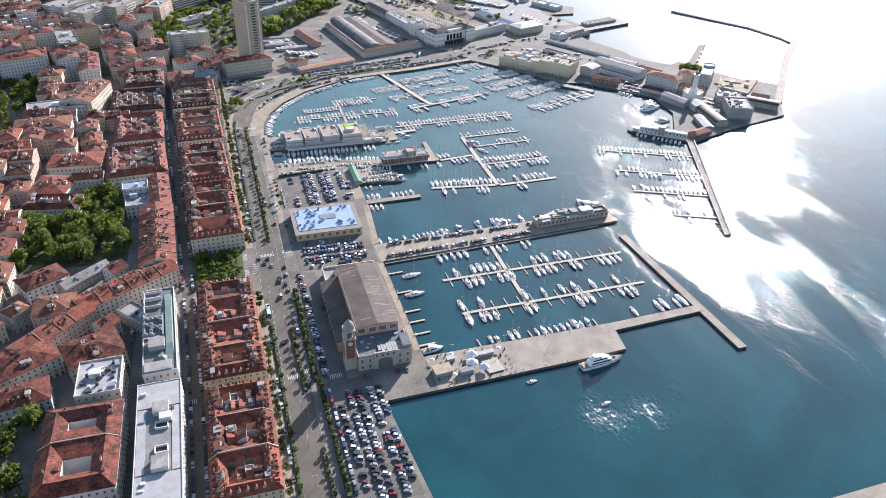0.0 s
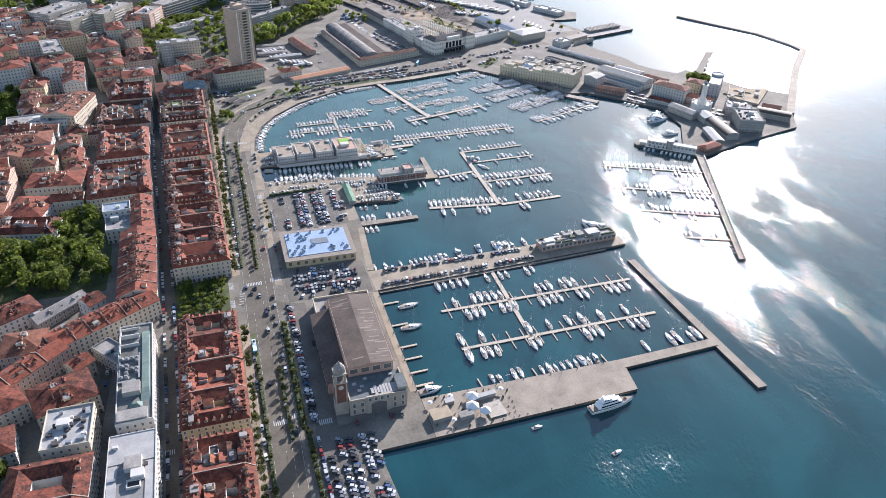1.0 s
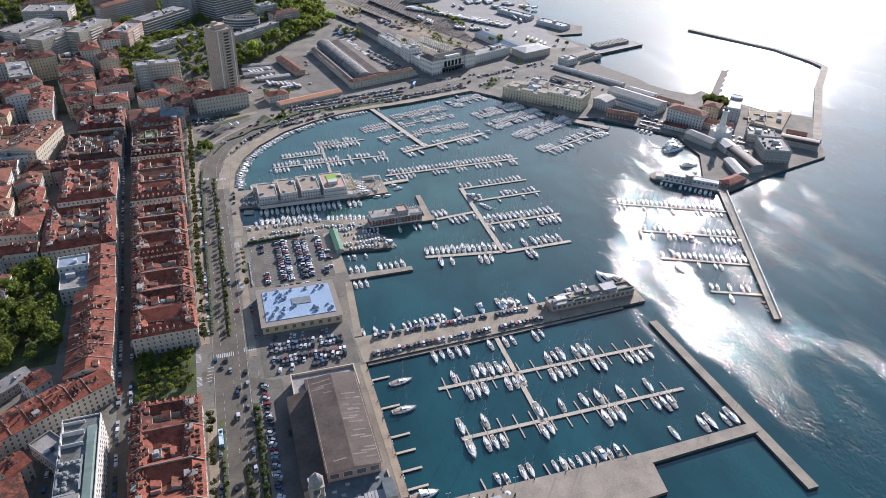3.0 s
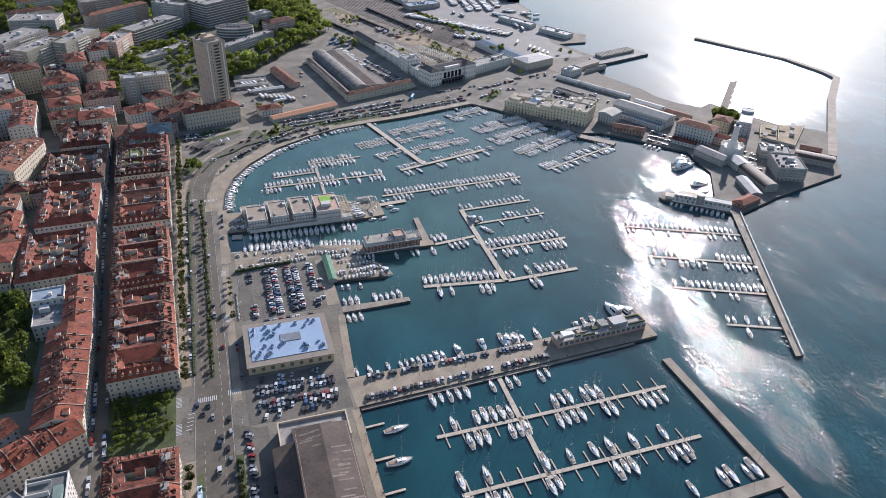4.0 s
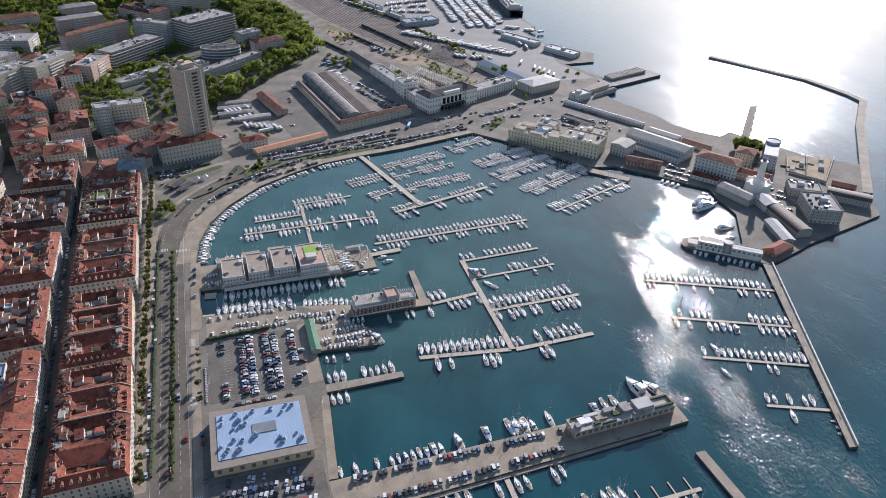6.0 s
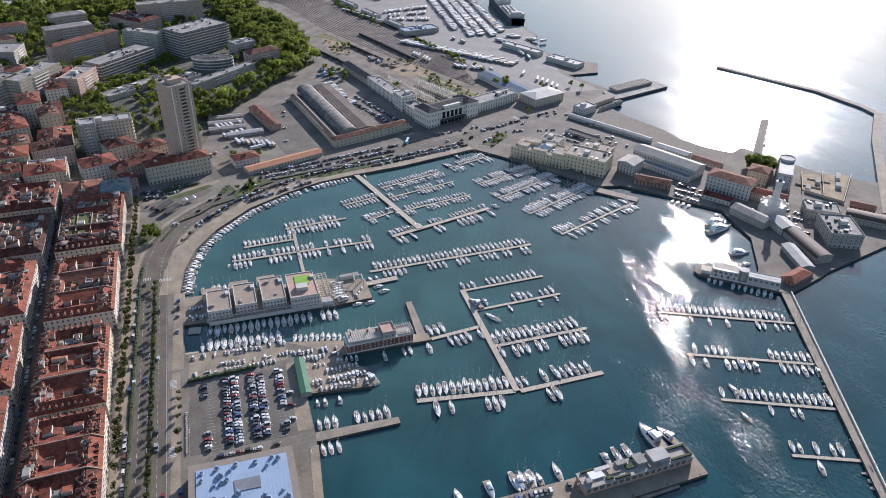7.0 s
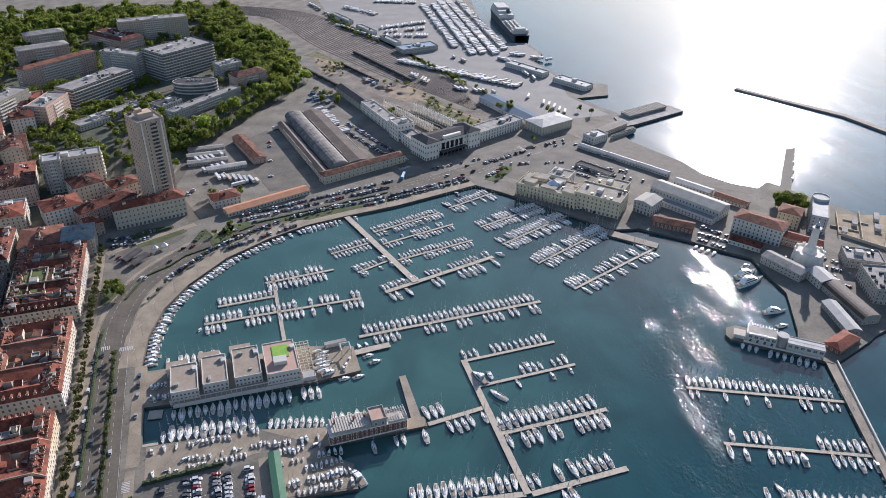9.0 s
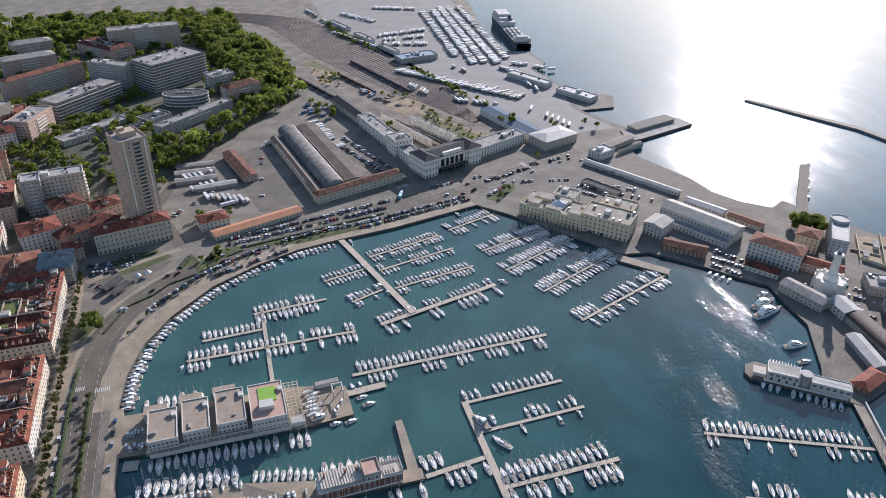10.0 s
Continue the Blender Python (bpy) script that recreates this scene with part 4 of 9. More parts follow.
        if un.f:
            part("roof_plant", un, [W_WHITE, METAL, DARKROOF], root, "boxes, ducts and vents on the roof", kind="stuff")
    return root


def block(cx, cy, w, d, a, eave, n, walls, floors=4, wing=12.0, dorm=4.0, names="terrace of the waterfront", moss=0.0):
    """A city block: n houses joined end to end along y."""
    step = d / n
    for i in range(n):
        x, y = local(cx, cy, a, 0, -d / 2 + step * (i + 0.5))
        wl = walls[i % len(walls)]
        house(x, y, w, step - 0.01, a, eave + rng.uniform(-0.5, 0.7), floors, wl, "ring", TILES if rng.random() < 0.8 else TILES2, rng.uniform(3.2, 4.0), wing * rng.uniform(0.86, 1.22), (i > 0, i < n - 1), "town_house", "stuccoed town house with a terracotta roof round a courtyard", rng.randint(36, 48), dorm, "EW" + ("S" if i == 0 else "") + ("N" if i == n - 1 else ""), group=names, moss=moss)


block(-54.2, -208, 33.6, 78, 0, 16.5, 3, [W_YELLOW, W_CREAM, W_CREAM], wing=9.6)
block(-55.6, -111, 35.4, 97, 0.8, 16.3, 4, [W_YELLOW, W_CREAM, W_PINK, W_CREAM], wing=10)
block(-60.0, 44.6, 38.6, 91, 2.5, 16.3, 4, [W_CREAM, W_GREY, W_CREAM], wing=10.5)
block(-64.0, 132.8, 39.4, 74, 2.5, 16.5, 3, [W_CREAM, W_CREAM, W_YELLOW], wing=10.5, dorm=3.2)
block(-66.8, 222, 42, 76, 2.0, 16.5, 3, [W_WHITE, W_CREAM, W_CREAM], wing=11)
block(-70.2, 318, 46, 88, 2.0, 16.5, 3, [W_CREAM, W_GREY, W_CREAM], wing=11, moss=0.3)
house(-83, 380, 30, 30, 4, 16, 4, W_CREAM, "hip", TILES2, 4, label="old town house with a brown tiled roof", chim=12)
house(-56, 376, 23, 27, 4, 17, 5, W_GREY, "hip", mat("green_grey_slate", (0.17, 0.20, 0.20), 0.85, var=0.4, scale=0.2), 4.5, label="grey corner house with a green-grey slate roof", chim=6)

rg = holder("roof_garden", pose(-79, 307, 18.4, 0, 0, 2), "overgrown green roof garden inside the northern block", "roof garden")
for gx, gy, gw, gd, gz in ((-6, -9, 11, 13, 0), (-6, 7, 11, 17, 0.5), (5, 8, 9, 15, 0.2), (5.5, -8, 8, 9, -0.4)):
    part("turf_bed", MB().box(gx, gy, -4, gw, gd, 4.2 + gz, 0, 0, 1), [SOOTY, TURF_OLD], rg, "mossy green roof bed")
for gx, gy, gw, gd in ((0, 0, 0.5, 34), (-11.8, 0, 0.5, 34), (10.4, 0, 0.5, 34), (-0.7, -16.8, 22.6, 0.5), (-0.7, 16.8, 22.6, 0.5), (-6, -2, 11, 0.5)):
    part("garden_wall", MB().box(gx, gy, -4, gw, gd, 5.6), SOOTY, rg)
part("stair_hut", MB().box(3.5, -1, -4, 5, 5, 7.4, 0, 0, 1), [W_WHITE, GREYROOF], rg, "small pale stair hut")

# the palace, the hotel and the quarter behind
rects = []


def town(cx, cy, w, d, a, eave, floors, wall, roof="hip", tiles=TILES, **k):
    rects.append((cx, cy, w, d, a))
    up = max(0.0, min(14.0, max(0.0, -cx - 150) * 0.13) - lift(cx, cy)) if cy > 130 else 0.0     # the quarter climbs away from the sea
    eave, floors = eave + up, floors + int(up / 3.4)
    k.setdefault("label", "old stuccoed town house with a tiled roof")
    k.setdefault("chim", 12)
    return house(cx, cy, w, d, a, eave, floors, wall, roof, tiles, **k)


town(-132.5, -211, 37.4, 32, -0.5, 20, 4, W_WHITE, "ring", wing=12, dormers=0, label="palace with a red hipped roof round two courtyards", chim=4, party=(False, True), clutter=False)
town(-132.5, -181, 37.4, 27.9, -0.5, 20.2, 4, W_WHITE, "ring", wing=12, dormers=0, label="palace with a red hipped roof round two courtyards", chim=4, party=(True, False), clutter=False)
town(-127, -147, 23, 29, 0, 22, 5, W_CREAM, "flat", WHITEROOF, units=24, label="building with a bright white roof crowded with ducts")
hotel_roof = mat("grey_green_roof", (0.150, 0.152, 0.135), 0.85, var=0.5, scale=0.12, fine=0.7, span=0.18)
duct_grey = mat("dull_duct_sheet", (0.24, 0.245, 0.24), 0.6, var=0.3, scale=0.5, tint=0.3)
copper = mat("green_copper_sheet", (0.14, 0.19, 0.165), 0.7, var=0.35, scale=0.3)
hotel = town(-96, -111, 18.6, 84, 1.8, 22, 5, W_WHITE, "flat", hotel_roof, units=0, name="hotel", label="white hotel with machinery on its flat grey roof")
part("roof_ridge", MB().box(5.6, 4, 19.6, 5.2, 62, 1.6, 0, 0, taper=0.7), copper, hotel, "long green copper roof strip")
for hy, hh in ((38, 1.8), (30, 2.8), (22, 2.2)):
    part("stair_wall", MB().box(-3.5, hy, 19.6, 11, 0.5, hh).box(-8.4, hy - 3, 19.6, 0.5, 6, hh), W_WHITE, hotel)
for i in range(4):
    for j in range(6):
        if rng.random() < 0.85:
            part("air_unit", MB().box(0, 0, 0, 1.9, 2.1, rng.uniform(1.0, 2.0)).box(0, 0, 1.0, 1.0, 1.0, 1.3), duct_grey, hotel, at=pose(-7.2 + 2.7 * i, -6 + 3.2 * j, 19.6, 0, 0, rng.uniform(-4, 4)))
for dx, dy, dw, dd in ((-4, -9.5, 9, 1.0), (2.2, 3, 0.9, 22), (-8.3, 3, 0.7, 22)):
    part("air_duct", MB().box(dx, dy, 19.8, dw, dd, 1.0), duct_grey, hotel)
part("penthouse", MB().box(-1.5, -17, 19.6, 9, 9, 3.4, 0, 0, 1), [W_GREY, GREYROOF], hotel, "grey rooftop penthouse")
part("skylight", MB().box(0.5, -29.5, 19.6, 7, 4.6, 2.2, 0, 0, taper=0.35), copper, hotel, "green hipped skylight")
part("roof_step", MB().box(-1, -37, 19.6, 15, 8, 1.6, 0, 0, 1), [W_GREY, GREYROOF], hotel)
wing2 = town(-94.6, -204, 22.6, 88, 0.6, 21, 5, W_WHITE, "flat", mat("worn_grey_roof", (0.20, 0.195, 0.18), 0.85, var=0.45, scale=0.12, fine=0.7), units=5, name="hotel", label="white hotel wing with bright flat roofs")
for hy, hd in ((34, 19.4), (-33, 21)):
    part("white_roof", MB().box(0, hy, 18.5, 21.6, hd, 0.6), WHITEROOF, wing2, "bright white roof sheet")
for hx in (-8.6, 8.6):
    part("white_margin", MB().box(hx, 1, 18.5, 4.2, 45, 0.5), WHITEROOF, wing2, "bright white roof margin")
for hy in (12, -5):
    part("light_well_frame", MB().box(1.5, hy, 18.5, 6.4, 0.5, 1.6).box(1.5, hy - 4.5, 18.5, 6.4, 0.5, 1.6).box(-1.5, hy - 2.2, 18.5, 0.5, 4.2, 1.6).box(4.5, hy - 2.2, 18.5, 0.5, 4.2, 1.6), W_WHITE, wing2, "white light-well frame")
    # no shaft: a dark plate paints the shade down the well
    part("light_well", MB().box(1.5, hy - 2.2, 18.4, 5.4, 4, 0.5), DARKROOF, wing2)
for hy, hl in ((22, 8), (-17, 9)):
    part("penthouse", MB().box(1, hy, 18.5, 8, hl, 3.2, 0, 0, 1), [W_WHITE, GREYROOF], wing2, "pale rooftop penthouse")
town(-119.5, -46.5, 68, 19, 32, 16, 4, W_CREAM, "gable", label="long cream terrace following the slanting street", dormers=0, chim=34)
town(-160, -86, 52, 15, 46, 16, 4, W_PINK, "gable", label="long terrace following the slanting street", chim=8)
town(-135, -112, 32, 26, 20, 16, 4, W_CREAM, "hip", chim=8)
town(-112, -78, 12, 24, 40, 13, 3, W_GREY, "flat", GREYROOF, units=6)
town(-173, -112, 34, 26, 29, 16, 4, W_CREAM, "hip", chim=7)
town(-170, -142, 30, 20, 10, 14, 3, W_WHITE, "hip", chim=4)
town(-176, -20, 29, 20, 32, 13, 3, W_WHITE, "hip", label="white villa with a hipped red roof beside a park", chim=3)
town(-150, -18, 10, 36, -48, 9, 2, W_GREY, "gable", GREYROOF, label="long low grey shed beside the gardens", chim=0)
town(-101.2, 14.5, 24.5, 86, 1.8, 17, 4, W_CREAM, "gable", TILES, rise=4.6, chim=60, label="long terrace with an old tiled roof and many chimneys")
town(-101, 86, 16.5, 54, 4, 17, 4, W_WHITE, "gable", rise=3.6, label="long house with a broad red roof", chim=5)
town(-119, 84, 18, 30, 4, 14, 3, W_WHITE, "flat", GREYROOF, units=3, label="white rear house with grey terraces")
town(-121.6, 152, 50, 64, 4, 17, 4, W_CREAM, "ring", wing=11, chim=30, rise=3.8)
town(-122.5, 229, 44, 66, 2, 17, 4, W_WHITE, "ring", wing=10.5, chim=30, rise=3.8)
town(-127, 305, 52, 62, 2, 17, 4, W_GREY, "ring", wing=11, tiles=TILES2, chim=34, rise=3.8)
town(-123, 372, 42, 48, 2, 17, 4, W_CREAM, "ring", wing=10, chim=24, rise=3.6)
for c in ((-226, 658, 34, 72, -34, 32, W_GREY), (-196, 622, 24, 64, -32, 30, W_OLIVE), (-158, 652, 22, 70, -28, 30, W_OLIVE), (-111, 648, 22, 46, -20, 26, W_PINK), (-215, 500, 22, 60, 14, 27, W_OLIVE), (-222, 780, 60, 40, -8, 24, W_GREY)):
    town(*c[:6], int((c[5] - 2) / 3.2), c[6], "flat", GREYROOF, units=7, balconies=0.35, name="apartment_building", label="tall plain apartment block with rows of balconies", ledge=False)
town(-159, 524, 22, 44, 14, 22, 5, W_CREAM, "gable", TILES, rise=5, label="steep-roofed cream house with orange tiles", chim=4)
town(-118, 492, 30, 56, 8, 18, 4, W_CREAM, "hip", TILES, rise=6, label="church-like hall with a steep orange roof", chim=0)
town(-118, 434, 32, 20, 4, 19, 5, W_WHITE, "flat", GREYROOF, units=4, label="pale flat-roofed house among tiled roofs")
town(-176, 314, 30, 60, -14, 24, 6, W_CREAM, "gable", TILES2, rise=4, label="tall cream house with a bright gable wall", chim=16)
town(-120, 97, 20, 14, 4, 19, 5, W_WHITE, "flat", mat("blue_grey_terrace", (0.24, 0.29, 0.34), 0.7, var=0.3), units=2, label="white rear house with a blue-grey roof")
town(-259, 439, 46, 30, 17, 19, 4, W_WHITE, "hip")
town(-203, 288, 52, 26, 9, 18, 4, W_WHITE, "flat", GREYROOF, units=8)
town(-209, 243, 50, 30, 2, 16, 4, W_WHITE, "hip", TILES2)
town(-226, 192, 28, 20, 10, 14, 3, W_CREAM, "gable")
town(-182.5, 89, 41, 23, -11, 15, 3, W_WHITE, "ring", wing=7.5, label="white villa with a red roof and a terrace above the park")
town(-186, 120, 30, 34, -13, 16, 3, W_WHITE, "hip", label="white house with a hipped red roof behind the villa")
town(-159, 128, 24, 14, -2, 17, 3, W_CREAM, "gable", label="cream house with a red gable roof by the park")
town(-172, 163, 44, 28, -4, 15, 3, W_CREAM, "hip")
town(-212, 470, 40, 26, 28, 22, 6, W_CREAM, "hip")
town(-185, 425, 22, 70, 6, 20, 5, W_WHITE, "gable")
for c in ((-118, 425, 34, 26, 6, 19, W_CREAM), (-75, 430, 30, 24, 20, 19, W_WHITE), (-150, 455, 30, 26, 10, 24, W_YELLOW), (-118, 470, 36, 22, 14, 22, W_PINK), (-60, 470, 26, 24, 24, 18, W_CREAM), (-160, 510, 34, 24, 18, 26, W_CREAM), (-205, 545, 40, 24, 20, 28, W_YELLOW), (-150, 570, 22, 36, 12, 28, W_CREAM), (-250, 520, 36, 26, 14, 26, W_WHITE), (-30, 470, 24, 18, 26, 14, W_CREAM)):
    town(*c[:6], max(3, int((c[5] - 2) / 3.3)), c[6], "hip", TILES if rng.random() < 0.7 else TILES2)
# smaller houses filling the quarter, wall to wall
parks = [(-200, -124, 8, 82), (-178, -140, 84, 148), (-290, -232, 250, 430), (-190, -157, -250, -150), (-120, 30, 500, 650), (-400, -190, -110, -40)]
gy = -292
while gy < 690:
    gx = -108 - 0.02 * gy
    col = 0
    depth = rng.uniform(19, 24)
    while gx > -205 - max(0, gy + 200) * 0.22 and gx > -330:
        wide = rng.uniform(17, 25)
        x, y = gx - wide / 2, gy + depth / 2
        gx -= wide + (7 if col % 3 == 2 else 0.3)
        col += 1
        if any(abs(x - r[0]) < (r[2] + wide) / 2 * 0.86 and abs(y - r[1]) < (r[3] + depth) / 2 * 0.86 for r in rects):
            continue
        if any(p[0] - 6 < x < p[1] + 6 and p[2] - 6 < y < p[3] + 6 for p in parks):
            continue
        h = rng.uniform(13, 18.5) if y < 420 else rng.uniform(17, 26)
        town(x, y, wide, depth, rng.uniform(-2, 3) + (14 if y > 400 else 0), h, max(3, int(h / 3.7)), rng.choice((W_CREAM, W_WHITE, W_CREAM, W_YELLOW, W_PINK, W_GREY)), rng.choice(("hip", "gable", "gable", "hip")) if y < 560 or rng.random() < 0.5 else "flat", TILES if rng.random() < 0.65 else TILES2, chim=rng.randint(8, 16), units=4)
    gy += depth + (8 if int(gy / 23) % 3 == 0 else 0.3)

# ---------------------------------------------------------------- the hall with the clock tower
def fish_hall():
    root = holder("market_hall", pose(0, 0, GZ), "brick and stone market hall with brown roof and clock tower", "building")
    w = MB()
    w.box(33.5, -104.5, 0, 27, 69, 17.5, 0, 0)
    for s in (-1, 1):
        w.face([(20, -104.5 + s * 34.5, 17.5), (47, -104.5 + s * 34.5, 17.5), (33.5, -104.5 + s * 34.5, 18.7)], 0)
    w.box(14, -104.5, 0, 12, 69, 7.5, 0, 0)
    part("wall", w, W_PINK, root)
    r = MB()
    for s in (-1, 1):
        r.face([(33.5 + s * 14.3, -139.6, 17.4), (33.5 + s * 14.3, -69.5, 17.4), (33.5, -69.5, 18.9), (33.5, -139.6, 18.9)])
        r.face([(33.5 + s * 14.3, -139.6, 17.4), (33.5 + s * 14.3, -69.5, 17.4), (33.5 + s * 14.3, -69.5, 17.0), (33.5 + s * 14.3, -139.6, 17.0)])
    roof = part("roof", r, RUSTROOF, root, "brown sheet-metal gable roof")
    pale = mat("pale_worn_sheet", (0.20, 0.155, 0.125), 0.7, var=0.35, scale=0.3, fine=1.2, tint=0.4)
    q = random.Random(3)
    for i in range(26):
        y, l, s = q.uniform(-136, -74), q.uniform(3, 9), q.choice((-1, 1, 1))
        x = 33.5 + s * q.uniform(l / 2 + 0.3, 13.5 - l / 2)
        zz = lambda u: 18.9 - abs(u - 33.5) * 1.5 / 14.3 + 0.03
        p = MB()
        p.face([(x - l / 2, y, zz(x - l / 2)), (x + l / 2, y, zz(x + l / 2)), (x + l / 2, y + 0.9, zz(x + l / 2)), (x - l / 2, y + 0.9, zz(x - l / 2))])
        part("roof_panel", p, pale, roof, "paler worn roof panel")
    a = MB()
    a.face([(7.4, -139, 7.4), (7.4, -70, 7.4), (20, -70, 10.5), (20, -139, 10.5)])
    part("aisle_roof", a, RUSTROOF, root)
    n = MB()
    n.box(31, -60.5, 0, 38, 19, 5.5, 0, 0, 1)
    for x, y, sx, sy in ((31, -51.2, 38.4, 0.7), (12.2, -60.5, 0.7, 18), (49.8, -60.5, 0.7, 18)):
        n.box(x, y, 5.4, sx, sy, 1.6)
    n.box(30, -64, 5.5, 22, 11, 2.4, 0, 2, 2)
    part("rear_court", n, [W_CREAM, GREYROOF, RUSTROOF], root, "low pale walled rear court")
    f = MB()
    f.box(33.5, -149.5, 0, 33, 20.5, 10.5, 0, 0, 1)
    for x, y, sx, sy in ((33.5, -159.6, 33.4, 0.6), (17.2, -149.5, 0.6, 20), (49.8, -149.5, 0.6, 20)):
        f.box(x, y, 10.4, sx, sy, 1.3)
    f.box(33.5, -159.9, 0, 14, 1.2, 12.6)
    f.box(48, -152, 0, 5.5, 12, 13.2, 0, 0, 1)
    part("front_block", f, [HALLSTONE, mat("green_grey_roof", (0.11, 0.13, 0.13), 0.8, var=0.35, scale=0.3)], root, "stone front with a dark flat roof")
    k = MB()
    for i in range(5):
        k.box(31 + 3.4 * i, -154.5, 10.5, 1.7, 7.5 if i > 1 else 4.5, 0.9, 0, 0)
    for x, y in ((22, -146), (26, -149), (24, -152), (44, -143), (29, -143)):
        k.box(x, y, 10.5, 2.2, 1.4, 0.8, 0, 0)
    for i in range(4):
        part("rooflight", MB().box(33 + 3.4 * i, -154.5, 10.5, 1.7, 7.5, 0.9, 0, 0), WHITEROOF, root)
    part("roof_plant", k, WHITEROOF, root, "white roof vents", kind="stuff")
    g = MB()
    window_row(g, (17, -159.8), (26.4, -159.8), 0.3, 9.5, 2, 2.9, 1.5, 3.2)
    window_row(g, (40.6, -159.8), (50, -159.8), 0.3, 9.5, 2, 2.9, 1.5, 3.2)
    window_row(g, (17, -139.5), (17, -159), 0.3, 9.5, 2, 3.2, 1.5, 3.0)
    window_row(g, (50, -159), (50, -139.5), 0.3, 9.5, 2, 3.2, 1.5, 3.0)
    window_row(g, (47, -139), (47, -70), 0.3, 7.5, 1, 5.5, 3.2, 4.2)
    window_row(g, (26.6, -160.52), (40.4, -160.52), 8.6, 12.2, 1, 2.8, 1.6, 2.2)
    window_row(g, (8, -70), (8, -139), 0.3, 6.5, 1, 5.5, 3.2, 4.2)
    window_row(g, (20, -139.1), (47, -139.1), 11.5, 16.5, 1, 6, 4.5, 3.6)
    window_row(g, (20, -70), (20, -139), 11.5, 16.5, 1, 5.5, 3.6, 2.4)
    g.face([(29, -160.6, 0.2), (38, -160.6, 0.2), (38, -160.6, 7), (33.5, -160.6, 8.5), (29, -160.6, 7)], 0)
    part("glazing", g, [GLASS, TRIM], root, kind="stuff")
    tower = part("clock_tower", MB().box(13, -153.5, 9, 6.6, 6.6, 14, 0, 0), W_BRICK, root, "square brick tower with a stone belfry")
    part("base", MB().box(13, -153.5, 0, 7.4, 7.4, 9), HALLSTONE, tower)
    part("cornice", MB().box(13, -153.5, 23, 7.4, 7.4, 0.8), HALLSTONE, tower)
    for sx in (-1, 1):
        for sy in (-1, 1):
            part("belfry_pier", MB().box(13 + sx * 2.5, -153.5 + sy * 2.5, 23.8, 1.4, 1.4, 5), HALLSTONE, tower)
            part("corner_strip", MB().box(13 + sx * 3.05, -153.5 + sy * 3.05, 9, 0.8, 0.8, 14), HALLSTONE, tower)
    part("bell_room", MB().box(13, -153.5, 23.8, 3.0, 3.0, 5), GLASS, tower)
    part("upper_cornice", MB().box(13, -153.5, 28.8, 7.2, 7.2, 0.9), HALLSTONE, tower)
    d = MB().rings([[(13 + r * math.cos(i * math.pi / 6), -153.5 + r * math.sin(i * math.pi / 6), z) for i in range(12)] for r, z in ((3.3, 29.7), (3.3, 31), (3.0, 32.6), (2.1, 34), (0.9, 34.8), (0.3, 36.4))])
    part("dome", d, GREYROOF, tower, "ribbed grey dome")
    for dx, dy in ((0, -3.36), (-3.36, 0)):
        c = MB()
        c.face([(13 + dx + (1.5 * math.cos(i * math.pi / 8) if dy else 0), -153.5 + dy + (1.5 * math.cos(i * math.pi / 8) if dx else 0), 20 + 1.5 * math.sin(i * math.pi / 8)) for i in range(16)])
        part("clock_face", c, W_WHITE, tower, "round white clock face")


fish_hall()


def blue_roof_building():
    root = holder("pool_building", pose(26.4, 21, GZ), "low yellow building with a broad flat pale-blue roof", "building")
    w = MB().box(0, 0, 0, 52, 42, 6.0, 0, 0)
    w.box(0, 0, 5.4, 52.6, 42.6, 0.35, 0, 0)
    part("wall", w, W_YELLOW, root)
    b = MB().box(0, 0, 5.75, 53.6, 43.6, 0.45, 0, 0, bottom=True)
    part("roof", b, mat("brown_gravel_roof", (0.25, 0.21, 0.17), 0.9, var=0.2, scale=0.3), root, "brown roof margin")
    s = MB().box(0, 0.5, 6.2, 46, 33.5, 0.3, 0, 0)
    sheet = part("roof_sheet", s, BLUEROOF, root, "pale-blue sheet with fine seams")
    seam = mesh("seam", MB().box(0, 0.5, 6.5, 0.12, 33.3, 0.06), BLUEROOF)
    for i in range(23):
        part("seam", seam, None, sheet, at=pose(-22 + 2 * i, 0, 0))
    part("skylight", MB().box(2, 1.5, 6.5, 13, 7.5, 0.35), mat("grey_skylight", (0.19, 0.20, 0.21), 0.4), root, "long grey skylight")
    for x, y in ((-20, 14), (-20.5, 9), (-13, 15), (-12, 10), (-11, 5), (-15, 4), (-8, 6), (-7, 12), (-3, 15), (7, 14), (15, 15), (18, 13.5), (12, 10), (-15, -5), (-10, -6), (-18, -11), (-13, -12), (-20, -14), (9, -9), (11, -12), (18, -8), (20, -12), (-4, -4), (-22, -8)):
        v = MB().box(0, 0, 0, 1.4, 1.4, 0.8, 0, 0, taper=0.8).box(0.9, 0.3, 0, 0.8, 1.8, 1.5, 20, 1, taper=0.7)
        part("roof_vent", v, [METAL, BLUEROOF], root, at=pose(x, y, 6.5, 0, 0, rng.uniform(0, 90)) @ Matrix.Scale(rng.uniform(0.8, 1.6), 4))
    g = MB()
    for p, q in (((-26, -21), (26, -21)), ((26, -21), (26, 21)), ((26, 21), (-26, 21)), ((-26, 21), (-26, -21))):
        window_row(g, p, q, 1.0, 5.2, 1, 5.1, 2.2, 2.6)
    part("glazing", g, [GLASS, W_YELLOW], root, kind="stuff")


blue_roof_building()


